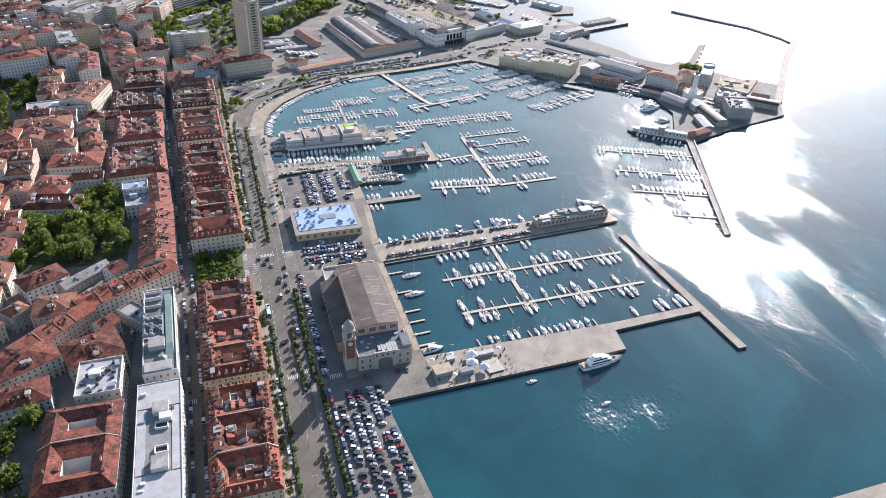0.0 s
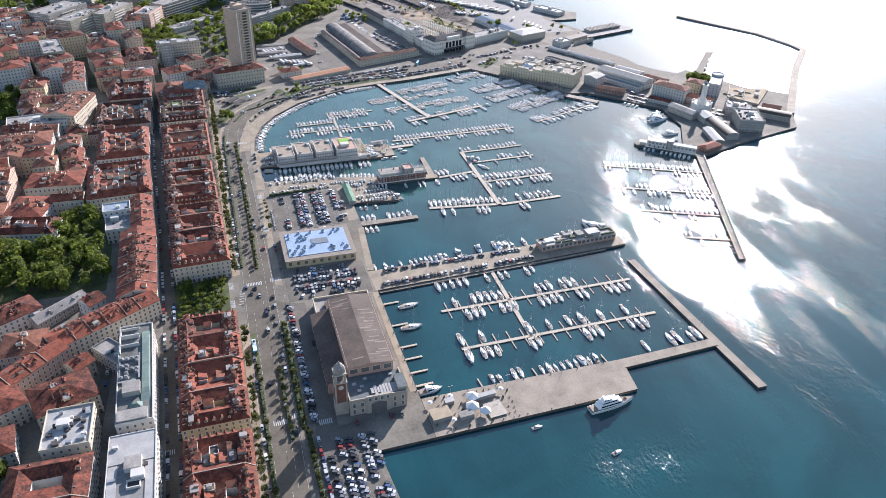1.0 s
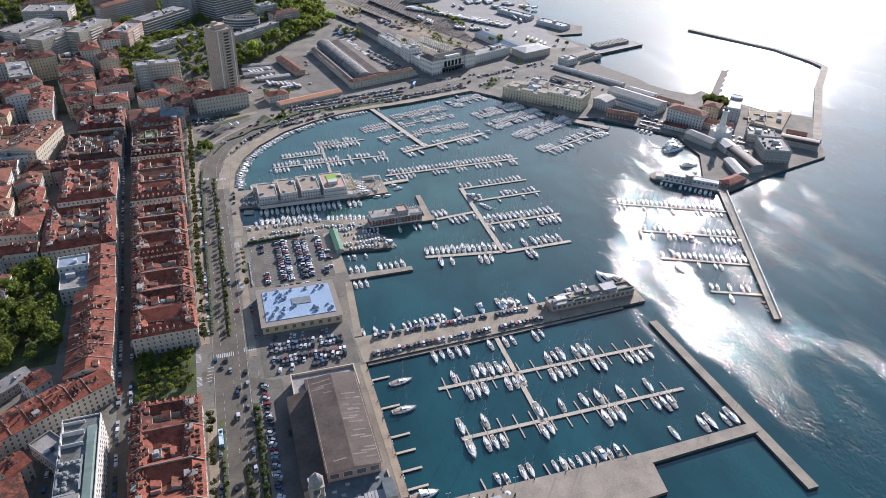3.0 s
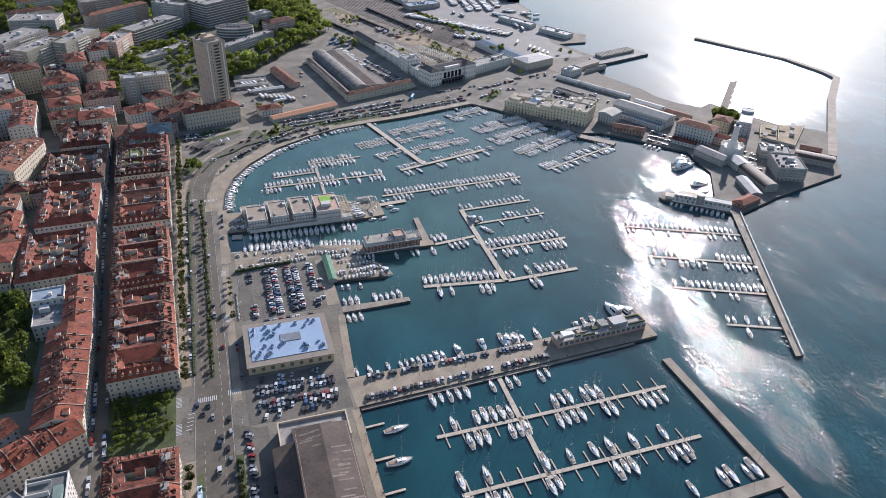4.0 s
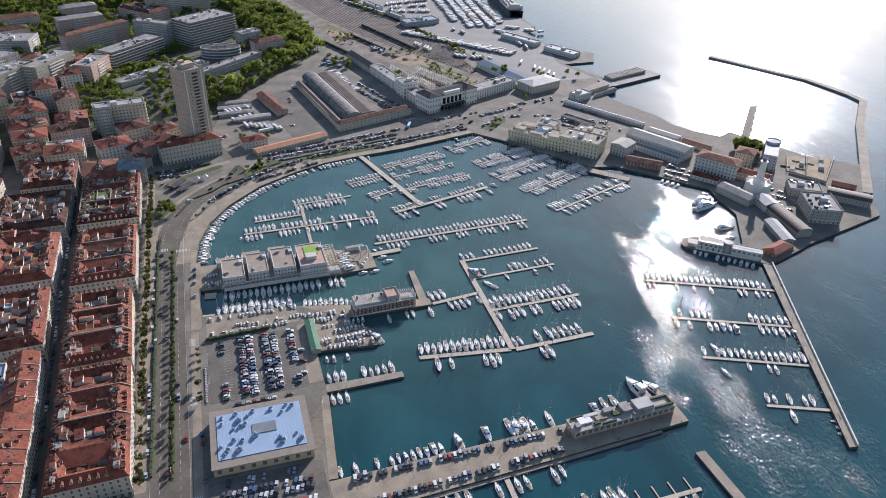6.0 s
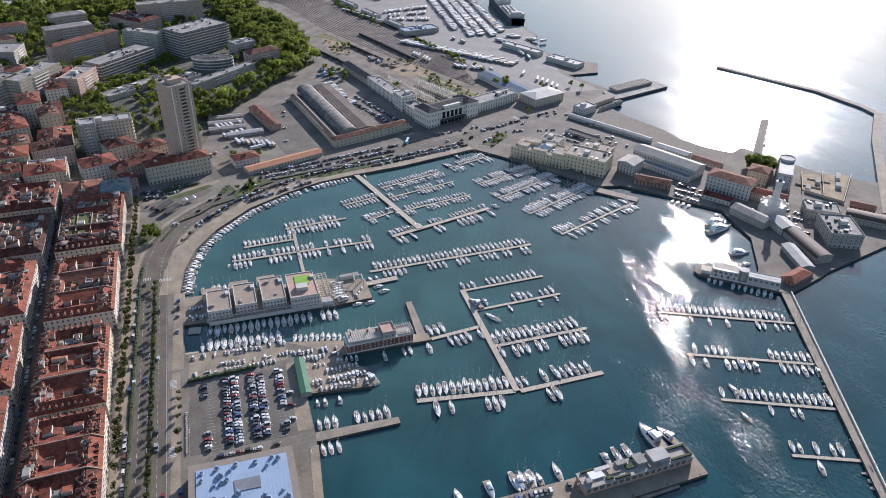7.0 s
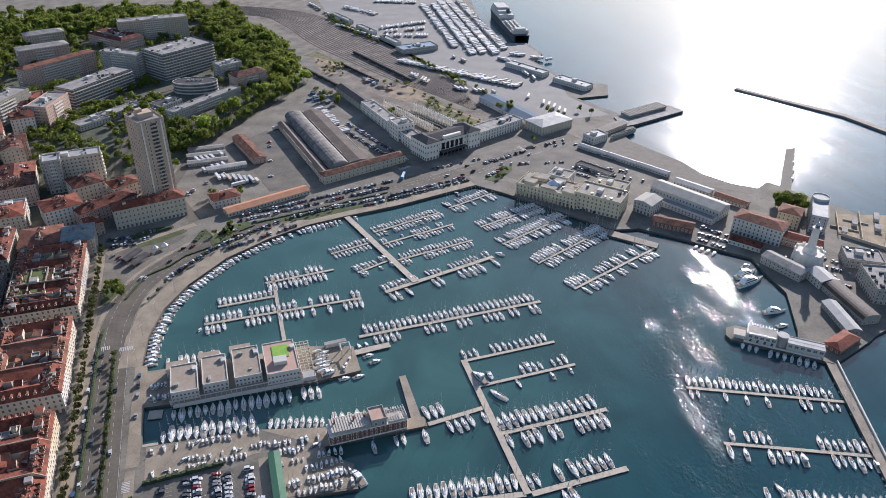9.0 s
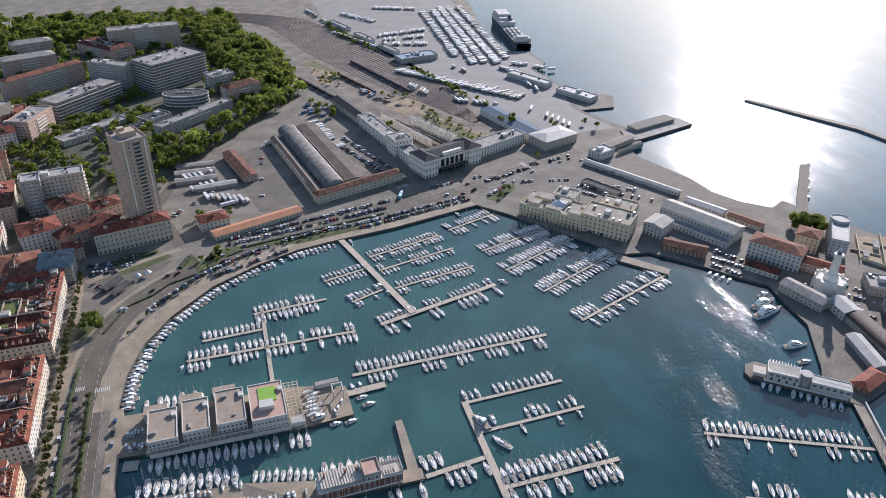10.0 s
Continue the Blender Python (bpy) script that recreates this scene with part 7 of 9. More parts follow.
berth((262, 329), (331, 352), ("sail", 10, 3.4, 0.9), ("sail", 9, 3.4, 0.9), width=1.8)
berth((270, 297), (343, 328), ("sail", 10, 3.4, 0.92), ("sail", 10, 3.5, 0.9), width=1.8)
berth((286, 262), (373, 301), ("sail", 10.5, 3.3, 0.92), ("sail", 10, 3.9, 0.85), width=1.8)
berth((298, 222), (391, 259), ("sail", 10.5, 3.5, 0.75), ("mix", 9.5, 4.0, 0.6), width=2.2)
berth((317, 104.4), (411, 63), ("sail", 10, 4.1, 0.88), ("sail", 9, 4.2, 0.6))
berth((311, 58), (391, 24), ("sail", 10, 4.1, 0.85), ("mix", 10, 4.4, 0.62))
berth((306.5, 15.2), (373, -13), ("sail", 10.5, 4.2, 0.75), ("sail", 9.5, 4.3, 0.5))
berth((317.6, -34), (357, -50), ("sail", 10.5, 4.4, 0.75), ("sail", 11, 5.4, 0.4))
berth((96, -78), (243, -76.5), ("sail", 12.5, 4.9, 0.55), ("sail", 12, 4.9, 0.5), fingers=9.8, width=2.4)
berth((97, -119.4), (240, -117.8), ("sail", 13, 4.9, 0.38), ("sail", 12, 4.9, 0.5), fingers=9.8, width=2.4)
pontoon((147, -42), (145.5, -122), 3.0)
for y in (-60, -85, -108, -120, -133, -145):
    pontoon((59.2, y), (70.5, y + 0.6), 1.4, 0.9, label="short finger pontoon against the quay")
pontoon((-2.5, 143.5), (6, 143), 6, 1.4, label="small square landing stage")
pontoon((0, 170), (8, 169), 7, 1.0, label="small square landing stage")
pontoon((126, 193), (150, 195), 5, 1.2, label="broad work pontoon off the club pier")
for i in range(8):
    boat(104 + boat_rng.uniform(-2, 3), 176 + 3.3 * i, 8 + boat_rng.uniform(-7, 7) + 180 * (i % 2), "mix", boat_rng.uniform(8, 11.5), GZ + 0.7)
for i in range(12):
    boat(1.5 + 2.1 * (i % 6) + boat_rng.uniform(-0.5, 0.5), 182 + 11 * (i // 6) + boat_rng.uniform(-1.5, 1.5), boat_rng.choice((80, 95, 265, 100)), "motor", boat_rng.uniform(4.2, 5.6), GZ + 0.4)
for x, y, h in ((118, 181, 70), (121, 186, 60), (116, 178, 95)):
    boat(x, y, h, "motor", 5.5, GZ + 0.4)
for x, y, h in ((134, 188, 5), (137, 181, 8), (115, 170.5, 4), (124, 170, 10), (130, 198, 95), (135, 199, 95)):
    boat(x, y, h, "motor", 8)

moor((90, -156.5), (184, -156.5), 1, "mix", 9.5, 4.6, 0.62)
for i in range(8):
    pontoon((98 + 12 * i, -156.3), (98 + 12 * i - 0.5, -148.5), 0.8, 0.9, label="thin finger pontoon against the quay")
moor((192, -156), (260, -153.5), 1, "sail", 13, 5.0, 0.72)
moor((62, -18.5), (125, -17.5), 1, "mix", 9, 4.0, 0.75)
moor((128, -17), (182, -15.5), 1, "motor", 11, 5.6, 0.6)
moor((160, -16), (205, -15), 1, "sail", 12.5, 5.0, 0.85)
moor((206, -15), (240, -14.5), 1, "mix", 13, 7.0, 0.7)
moor((88, -43.5), (190, -39.5), -1, "sail", 11, 5.4, 0.42)
moor((68, 55.5), (114, 54.5), 1, "sail", 10.5, 4.4, 0.95)
for x in (63, 69.5, 73.5, 78):
    boat(x, 42, 92, "mix", 9.5)
moor((70, 83.5), (105, 81), -1, "motor", 7.5, 4.5, 0.6)
moor((12, 172), (103, 169.2), -1, "sail", 11, 4.4, 0.96)
moor((6, 143.5), (62, 140.5), 1, "sail", 12, 4.4, 0.96)
moor((64, 139), (98, 131.5), 1, "sail", 9.5, 3.7, 0.96)
moor((100, 131), (146, 125.5), 1, "sail", 11.5, 4.4, 0.8)
moor((118, 116), (152, 116), -1, "sail", 10, 4.2, 0.55)
moor((8, 211), (58, 210), 1, "sail", 9, 4.0, 0.55)
for p, q in zip(arc[:-1], arc[1:]):
    moor(p, q, -1, "motor", 8.2, 3.9, 0.9 if p[0] < 150 else 0.12)
moor((302, 383), (336, 338), -1, "sail", 9, 6, 0.3)
moor((380, 135.5), (417, 101), -1, "sail", 9, 4.4, 0.8)
moor((425, 255), (437, 238), -1, "motor", 9, 5, 0.9)
moor((346, -74), (426, 96), 1, "mix", 7, 5, 0.35, 0.4)
# boats laid up ashore, and single craft
for y, first, last, size in ((88.5, 76, 104, 5.6), (96, 72, 104, 6.2), (104, 82, 103, 5.0), (110.5, 70, 82, 4.4), (111, 90, 102, 5.4)):
    x = first
    while x < last:
        boat(x, y + boat_rng.uniform(-0.6, 0.6), boat_rng.choice((82, 86, 262, 100)) + boat_rng.uniform(-5, 5), boat_rng.choice(("motor", "motor", "sail")), size * boat_rng.uniform(0.75, 1.1), GZ + 0.5)
        x += boat_rng.choice((2.3, 2.6, 2.8, 3.2, 5.5))
for x0, x1, y, size in ((3, 60, 138.6, 4.6), (20, 66, 127.5, 4.2), (4, 58, 121.8, 4.0), (68, 94, 125.0, 4.8), (70, 92, 118.5, 4.4)):
    x = x0
    while x < x1:
        boat(x, y + boat_rng.uniform(-0.9, 0.9), boat_rng.choice((88, 95, 268, 275, 20)) + boat_rng.uniform(-9, 9), boat_rng.choice(("motor", "motor", "mix")), size * boat_rng.uniform(0.8, 1.35), GZ + 0.35)
        x += boat_rng.choice((2.1, 2.4, 2.6, 3.2, 6.5))
for x, y, h, kd, s in ((76, -65.5, 4, "sail", 14), (72, -89, 5, "sail", 14), (67, -150.5, 8, "motor", 15), (117, -195, 5, "motor", 7), (249, -1, 100, "motor", 23), (258, -2, 105, "motor", 17), (444, 214, 14, "motor", 11), (419, 141, -4, "motor", 10), (152, -224, 12, "motor", 7), (196, 148, 110, "motor", 15), (202, 130, 120, "sail", 13), (107, 92, 110, "motor", 15), (105, 180, 95, "motor", 13), (30, 246, 60, "motor", 5), (262, 283, 130, "motor", 8), (320, 20, 95, "sail", 11), (312, -2, 95, "sail", 10)):
    boat(x, y, h, kd, s)
for i in range(5):
    boat(649 - 14 * i, 403 - 16 * i, 45, "motor", 10)

models = {}
far_boats = {"sail": MB(), "motor": MB()}
count = {"sail": 0, "motor": 0}
for kind, i, m in sorted(boats, key=lambda b: b[2].translation.y):
    count[kind] += 1
    if count[kind] > NEARLIM:
        src = SAIL[i] if kind == "sail" else MOTOR[i]
        tint = boat_rng.choice((0, 0, 0, 0, 0, 0, 6, 6, 7))
        for mb, slots in zip(src, ((0, 1, 1), (2, 2), (3, 3), (1, 1), (4, 4), (5, 5))):
            if isinstance(mb, MB):
                far_boats[kind].add(mb, m, [tint if s == 0 else s for s in slots])
        continue
    if (kind, i) not in models:
        ms = (SAILM if kind == "sail" else MOTORM)[i]
        root = new("sailing_boat" if kind == "sail" else "motor_boat", ms[0])
        tagged(root, "white sailing yacht with bare mast and covered boom" if kind == "sail" else "white motor boat with a low cabin and open cockpit", "boat", "boats in the marina")
        for me in ms[1:]:
            part(me.name.split(".")[0], me, None, root)
        root.matrix_basis = m
        models[kind, i] = root
    else:
        r = models[kind, i]
        c = copy_thing(r, Matrix.Identity(4))
        c.matrix_basis = m
for kind, mb in far_boats.items():
    if mb.f:
        thing(kind + "_boats_far", mb, [HULLFAR[0], DECK, GEL, SMOKED, METAL, COVERS, HULLFAR[1], HULLFAR[2]], "many white boats on the far pontoons", "boats", kind="stuff")


def big_yacht(x, y, h, s, label):
    root = holder("superyacht", pose(x, y, 0, 0, 0, h) @ Matrix.Scale(s, 4), label, "boat")
    part("hull", hull_mb(30, 7, free=2.6, transom=0.85), [GEL, WOODT], root)
    for x, l, w, z, h in ((-2, 17, 5.2, 2.6, 2.3), (-3, 12, 4.6, 4.9, 2.0), (-4.5, 6, 3.6, 6.9, 1.0)):
        part("superstructure", MB().box(x, 0, z, l, w, h, 0, 0, taper=0.88), GEL, root)
        g = MB()
        for s in (-1, 1):
            g.face([(x - l * 0.4, s * w * 0.485, z + h * 0.35), (x + l * 0.4, s * w * 0.485, z + h * 0.35), (x + l * 0.38, s * w * 0.462, z + h * 0.75), (x - l * 0.38, s * w * 0.462, z + h * 0.75)])
        part("window", g, SMOKED, root)
    part("radar_arch", MB().box(-6, 0, 8.6, 1.6, 3.4, 0.25).box(-6, 1.5, 7.2, 0.8, 0.25, 1.5).box(-6, -1.5, 7.2, 0.8, 0.25, 1.5), GEL, root)

    part("aft_deck", MB().box(-12.2, 0, 2.55, 4.2, 5.0, 0.12), WOODT, root)
    part("foredeck_hatch", MB().box(9, 0, 3.1, 1.6, 1.4, 0.25), SMOKED, root)


big_yacht(166, -191, 5, 1.0, "large white motor yacht moored at the pier end")
big_yacht(436, 204, 14, 0.78, "long white motor yacht moored by the lighthouse quay")
big_yacht(432, 193.5, 11, 0.92, "long white motor yacht moored by the lighthouse quay")
big_yacht(425, 156.5, -6, 0.62, "small white motor yacht beside the bathing pier")

lift_frame = holder("boat_hoist", pose(120, 193, GZ - 0.1), "white steel boat hoist on the club pier", "hoist")
for sx in (-3, 3):
    for sy in (-3.5, 3.5):
        part("leg", MB().box(sx, sy, 0, 0.5, 0.5, 5.5), W_WHITE, lift_frame)
    part("beam", MB().box(sx, 0, 5.5, 0.6, 8, 0.7), W_WHITE, lift_frame)
part("cross_beam", MB().box(0, 3.5, 5.5, 6, 0.5, 0.6), W_WHITE, lift_frame)
store = holder("store_container", pose(115, 203, GZ - 0.1, 0, 0, 4), "long white store container on the club pier", "container")
part("body", MB().box(0, 0, 0, 14, 3, 2.8), W_WHITE, store)
part("roof", MB().box(0, 0, 2.8, 14.3, 3.3, 0.2), GREYROOF, store)

# ---------------------------------------------------------------- cars
def car_parts(L=4.3, W=1.75, H=1.45, tail=True):
    b = MB()
    prof = [(-L / 2, 0.35), (-L / 2, 0.85), (-L * 0.44, 0.95), (L * 0.18, 0.95), (L * 0.45, 0.80), (L / 2, 0.62), (L / 2, 0.30)]
    for s in (-1, 1):
        b.face([(x, s * W / 2, z) for x, z in prof])
    for (x0, z0), (x1, z1) in zip(prof, prof[1:] + prof[:1]):
        b.face([(x0, -W / 2, z0), (x1, -W / 2, z1), (x1, W / 2, z1), (x0, W / 2, z0)])
    r0, r1 = (-L * 0.46 if tail else -L * 0.36), L * 0.22
    b.rings([[(x, -w, z), (x, w, z), (x, w, z + 0.05), (x, -w, z + 0.05)] for x, w, z in ((r0 + 0.2, W * 0.44, H - 0.05), (r1 - 0.5, W * 0.44, H - 0.05))])
    g = MB().rings([[(r0, -W * 0.46, 0.94), (r1, -W * 0.46, 0.94), (r1, W * 0.46, 0.94), (r0, W * 0.46, 0.94)], [(r0 + 0.28, -W * 0.42, H - 0.04), (r1 - 0.6, -W * 0.42, H - 0.04), (r1 - 0.6, W * 0.42, H - 0.04), (r0 + 0.28, W * 0.42, H - 0.04)]])
    return b, g


WHEEL = mesh("wheel", MB().tube((0, -0.1, 0), (0, 0.1, 0), 0.32, 0.32, 8), RUBBER)
CARS = [car_parts(), car_parts(4.0, 1.7, 1.5, True), car_parts(4.6, 1.8, 1.42, False), car_parts(4.7, 1.85, 1.75, True), car_parts(5.3, 2.0, 2.3, True)]
CARL = [4.3, 4.0, 4.6, 4.7, 5.3]
CARM = [(mesh("body", b, CARPAINT), mesh("glasshouse", g, CARGLASS)) for b, g in CARS]
car_rng = random.Random(5)
cars = []


def car(x, y, h, i=None, z=GZ + 0.08):
    cars.append((car_rng.choice((0, 0, 1, 1, 2, 3, 3, 4)) if i is None else i, pose(x, y, z + lift(x, y), 0, 0, h + car_rng.uniform(-2, 2) + car_rng.choice((0, 180)))))


def parked(p, q, gap, angle=90, fill=0.92, jitter=0.25):
    """Cars along a line, turned by angle from it (0: nose to tail)."""
    for x, y, h in walk_line([p, q], gap, gap / 2):
        if car_rng.random() < fill:
            car(x + car_rng.uniform(-jitter, jitter), y + car_rng.uniform(-jitter, jitter), h + angle)


for x, y0, y1, f in ((8.5, 84, 113, 0.45), (9.5, 56, 74, 0.7), (21, 58, 113, 0.97), (26.2, 57, 113, 0.97), (36, 58, 113, 0.97), (41.4, 59, 113, 0.95), (52.5, 80, 114, 0.8), (52, 57, 66, 0.8)):
    parked((x, y0), (x + (0.0), y1), 2.55, 90, f)
parked((56.5, 66), (57.5, 96), 5.5, 70, 0.7)
parked((8, 50.5), (46, 51.5), 5.0, 0, 0.8)
for y, f in ((-6.5, 0.35), (-13.5, 0.9), (-18.7, 0.9), (-27, 0.92), (-31.8, 0.9), (-37.5, 0.5)):
    parked((3, y), (49, y - 0.6), 2.6, 75, f)
parked((-4, -3), (-5, 40), 5.4, 0, 0.3)
parked((54, 346.5), (114, 370.5), 2.6, 70, 0.7)
parked((43, 357.5), (78, 370.5), 5.4, 0, 0.75)
parked((-38, 384), (-18, 380), 2.8, 80, 0.7)
parked((-33, 358), (-22, 349), 2.8, 80, 0.8)
parked((-36, 372), (-16, 371), 5.2, 0, 0.6)
parked((66, -21), (190, -20), 2.75, 84, 0.8)
parked((64, -38.6), (190, -32.2), 2.75, 82, 0.85)
parked((-3.2, -160), (-3.6, -46), 2.6, 62, 0.93)
parked((6.2, -150), (6.6, -60), 5.6, 0, 0.15)
parked((18, -166), (46, -166), 3.2, 90, 0.55)
for x, f in ((2.6, 0.5), (9, 0.9), (14.2, 0.92), (21.5, 0.8), (26.5, 0.55)):
    parked((x + 1.5, -256), (x - 1.5, -176), 2.7, 62, f)
for off in (-3.3, 3.3):
    for x, y, h in walk_line(offset(back[1:], off), 5.2):
        if car_rng.random() < 0.82 and y < 350:
            car(x, y, h)
parked((-31.8, -245), (-31.8, -70), 5.4, 0, 0.5)
parked((-33.4, 8), (-34.6, 235), 5.4, 0, 0.55)
parked((-2.2, -250), (-3.2, -172), 5.0, 0, 0.88)
parked((-120, -250), (-116, -70), 5.4, 0, 0.6)
parked((-6.5, 165), (-6, 210), 9, 0, 0.6)
for x, y, h in walk_line(offset(arc[3:], 19), 2.7):
    if car_rng.random() < 0.85:
        car(x, y, h + 70)
for a, b, f in (((68, 399), (212, 433), 0.93), ((66, 390), (205, 420), 0.9), ((168, 388), (282, 416), 0.9), ((250, 447), (312, 460), 0.45), ((300, 418), (330, 438), 0.8), ((226, 470), (182, 590), 0.9), ((236, 474), (196, 590), 0.85), ((318, 378), (368, 324), 0.5), ((420, 470), (440, 420), 0.5), ((395, 360), (410, 400), 0.7), ((-34, 372), (-6, 380), 0.85), ((-30, 384), (4, 392), 0.85), ((14, 436), (30, 460), 0.7), ((40, 470), (60, 490), 0.7), ((320, 450), (360, 466), 0.7), ((511, 206), (521, 190), 0.9), ((500, 202), (514, 180), 0.8), ((492, 190), (500, 165), 0.8), ((436, 268), (455, 244), 0.9), ((444, 276), (462, 250), 0.8), ((390, 416), (445, 368), 0.7), ((400, 424), (440, 392), 0.5), ((388, 402), (420, 362), 0.6), ((300, 446), (420, 486), 0.35), ((330, 440), (390, 430), 0.5), ((475, 205), (500, 180), 0.9), ((480, 215), (506, 190), 0.7), ((428, 262), (448, 232), 0.8), ((-130, 500), (-60, 540), 0.4), ((100, 470), (108, 560), 0.3)):
    parked(a, b, 3.0, 78, f * 0.92)
for off in (-8.5, -5.0, 1.8, 5.2, 8.6):
    for x, y, h in walk_line(offset(riva[1:], off), 13.0, car_rng.uniform(0, 20)):
        if car_rng.random() < 0.13:
            car(x, y, h)
for x, y in ((-19, -52), (-18, -47), (-15, -56), (-14, -64), (-13, -44), (-22, -30), (-24, -20), (-20, -70), (-12, -76), (-27, -26)):
    car(x, y, 92)

cars.sort(key=lambda c: c[1].translation.y)
# those of the harbour front stand singly
front = [c for c in cars if c[1].translation.x > -45 and c[1].translation.y < 140][-235:]
singly = set(id(c) for c in front)
far_cars, base_car = MB(), {}
for c in cars:
    i, m = c
    if id(c) in singly:
        if i not in base_car:
            r = new("van" if i == 4 else "car", CARM[i][0])
            tagged(r, "parked delivery van with dark windows" if i == 4 else "parked car with dark windows on asphalt", "van" if i == 4 else "car", "cars on the waterfront")
            part("glasshouse", CARM[i][1], None, r)
            for sx in (-1, 1):
                for sy in (-1, 1):
                    part("wheel", WHEEL, None, r, at=pose(sx * CARL[i] * 0.31, sy * 0.78, 0.32))
            r.matrix_basis = m
            base_car[i] = r
        else:
            copy_thing(base_car[i], m)
    else:
        far_cars.add(CARS[i][0], m, (1 + car_rng.randrange(len(CARC)),)).add(CARS[i][1], m, (0,))
thing("cars_far", far_cars, [CARGLASS] + CARFAR, "many parked cars in the streets and lots", "cars", kind="stuff")


def bus(x, y, h):
    root = holder("bus", pose(x, y, GZ + 0.08, 0, 0, h), "blue and white city bus on the road", "bus")
    part("body", MB().box(0, 0, 0.4, 12, 2.5, 2.6), BUSBLUE, root)
    part("roof", MB().box(0, 0, 3.0, 11.6, 2.4, 0.2).box(2, 0, 3.2, 2.5, 1.6, 0.25), mat("pale_bus_roof", (0.5, 0.62, 0.68), 0.5), root)
    for s in (-1, 1):
        part("window_band", MB().box(0, s * 1.25, 1.5, 11.2, 0.06, 1.0), SMOKED, root)
    for sx in (-3.6, 3.4):
        for sy in (-1, 1):
            part("wheel", MB().tube((sx, sy * 1.05 - 0.15, 0.45), (sx, sy * 1.05 + 0.15, 0.45), 0.48, 0.48, 10), RUBBER, root)


bus(-30, -86, 91)
bus(222, 438, 65)

# ---------------------------------------------------------------- trees
def tree_meshes(seed, h, r, leaves, size, base=0.28):
    q = random.Random(seed)
    t = MB()
    t.tube((0, 0, -0.3), (0, 0, h * 0.45), 0.05 * h * 0.45, 0.03 * h * 0.45, 6, 0, False)
    tips = []
    for i in range(6):
        a, up = q.uniform(0, 6.28), q.uniform(0.45, 0.85)
        tip = (math.cos(a) * r * 0.6, math.sin(a) * r * 0.6, h * up)
        t.tube((0, 0, h * q.uniform(0.25, 0.42)), tip, 0.018 * h * 0.5, 0.006 * h, 4, 0, False)
        tips.append(tip)
    c = MB()
    lobes = [(0, 0, h * 0.68, r * 0.75)] + [(x, y, z, r * q.uniform(0.38, 0.6)) for x, y, z in tips]
    for _ in range(leaves):
        x, y, z, rr = q.choice(lobes)
        d = Vector((q.gauss(0, 1), q.gauss(0, 1), q.gauss(0, 0.85))).normalized() * rr * q.uniform(0.55, 1.05)
        p = Vector((x, y, z)) + d
        if p.z < h * base:
            p.z = h * base + q.uniform(0, 0.8)
        n = (d.normalized() + Vector((q.uniform(-.6, .6), q.uniform(-.6, .6), q.uniform(-.2, .8)))).normalized()
        u = n.orthogonal().normalized()
        v = n.cross(u)
        a = q.uniform(0, 3.14)
        u, v = u * math.cos(a) + v * math.sin(a), v * math.cos(a) - u * math.sin(a)
        s = size * q.uniform(0.6, 1.3)
        c.face([p + u * s, p + v * s * 0.7 + n * s * 0.15, p - u * s, p - v * s * 0.7 - n * s * 0.15])
    return t, c


TREES = [tree_meshes(1, 9, 4.2, 420, 0.62), tree_meshes(2, 11, 5.0, 480, 0.7), tree_meshes(3, 6.5, 2.4, 260, 0.48), tree_meshes(4, 14, 6.0, 620, 0.8), tree_meshes(5, 5.0, 1.9, 200, 0.42)]
LOWT = [tree_meshes(21, 11, 5.0, 170, 1.15, 0.15), tree_meshes(22, 13, 5.6, 190, 1.25, 0.15), tree_meshes(23, 9, 4.4, 150, 1.05, 0.15)]
TREEM = [(mesh("trunk", t, BARK), mesh("crown", c, LEAFD if i in (2, 4) else LEAF)) for i, (t, c) in enumerate(TREES)]
tree_rng = random.Random(11)
tree_base, tree_n = {}, [0]
wood = [MB(), MB()]


def tree(x, y, i, s=1.0):
    m = pose(x, y, GZ + lift(x, y), 0, 0, tree_rng.uniform(0, 360)) @ Matrix.Diagonal((s, s * tree_rng.uniform(0.9, 1.1), s * tree_rng.uniform(0.88, 1.15), 1))
    tree_n[0] += 1
    if tree_n[0] > 230:
        wood[0].add(TREES[i][1], m)
        wood[1].add(TREES[i][0], m)
    elif i not in tree_base:
        root = holder("tree", Matrix.Identity(4), "dark narrow-crowned street tree" if i in (2, 4) else "broad green leafy tree with an uneven crown", "tree", "trees of the town")
        part("trunk", TREEM[i][0], None, root)
        part("crown", TREEM[i][1], None, root)
        tree_base[i] = root
        root.matrix_basis = m
    else:
        c = copy_thing(tree_base[i], Matrix.Identity(4))
        c.matrix_basis = m


def row(line, gap, kinds, s0=0.8, s1=1.1, jitter=0.5, skip=0.08):
    for x, y, _ in walk_line(line, gap, gap / 2):
        if tree_rng.random() > skip:
            tree(x + tree_rng.uniform(-jitter, jitter), y + tree_rng.uniform(-jitter, jitter), tree_rng.choice(kinds), tree_rng.uniform(s0, s1))


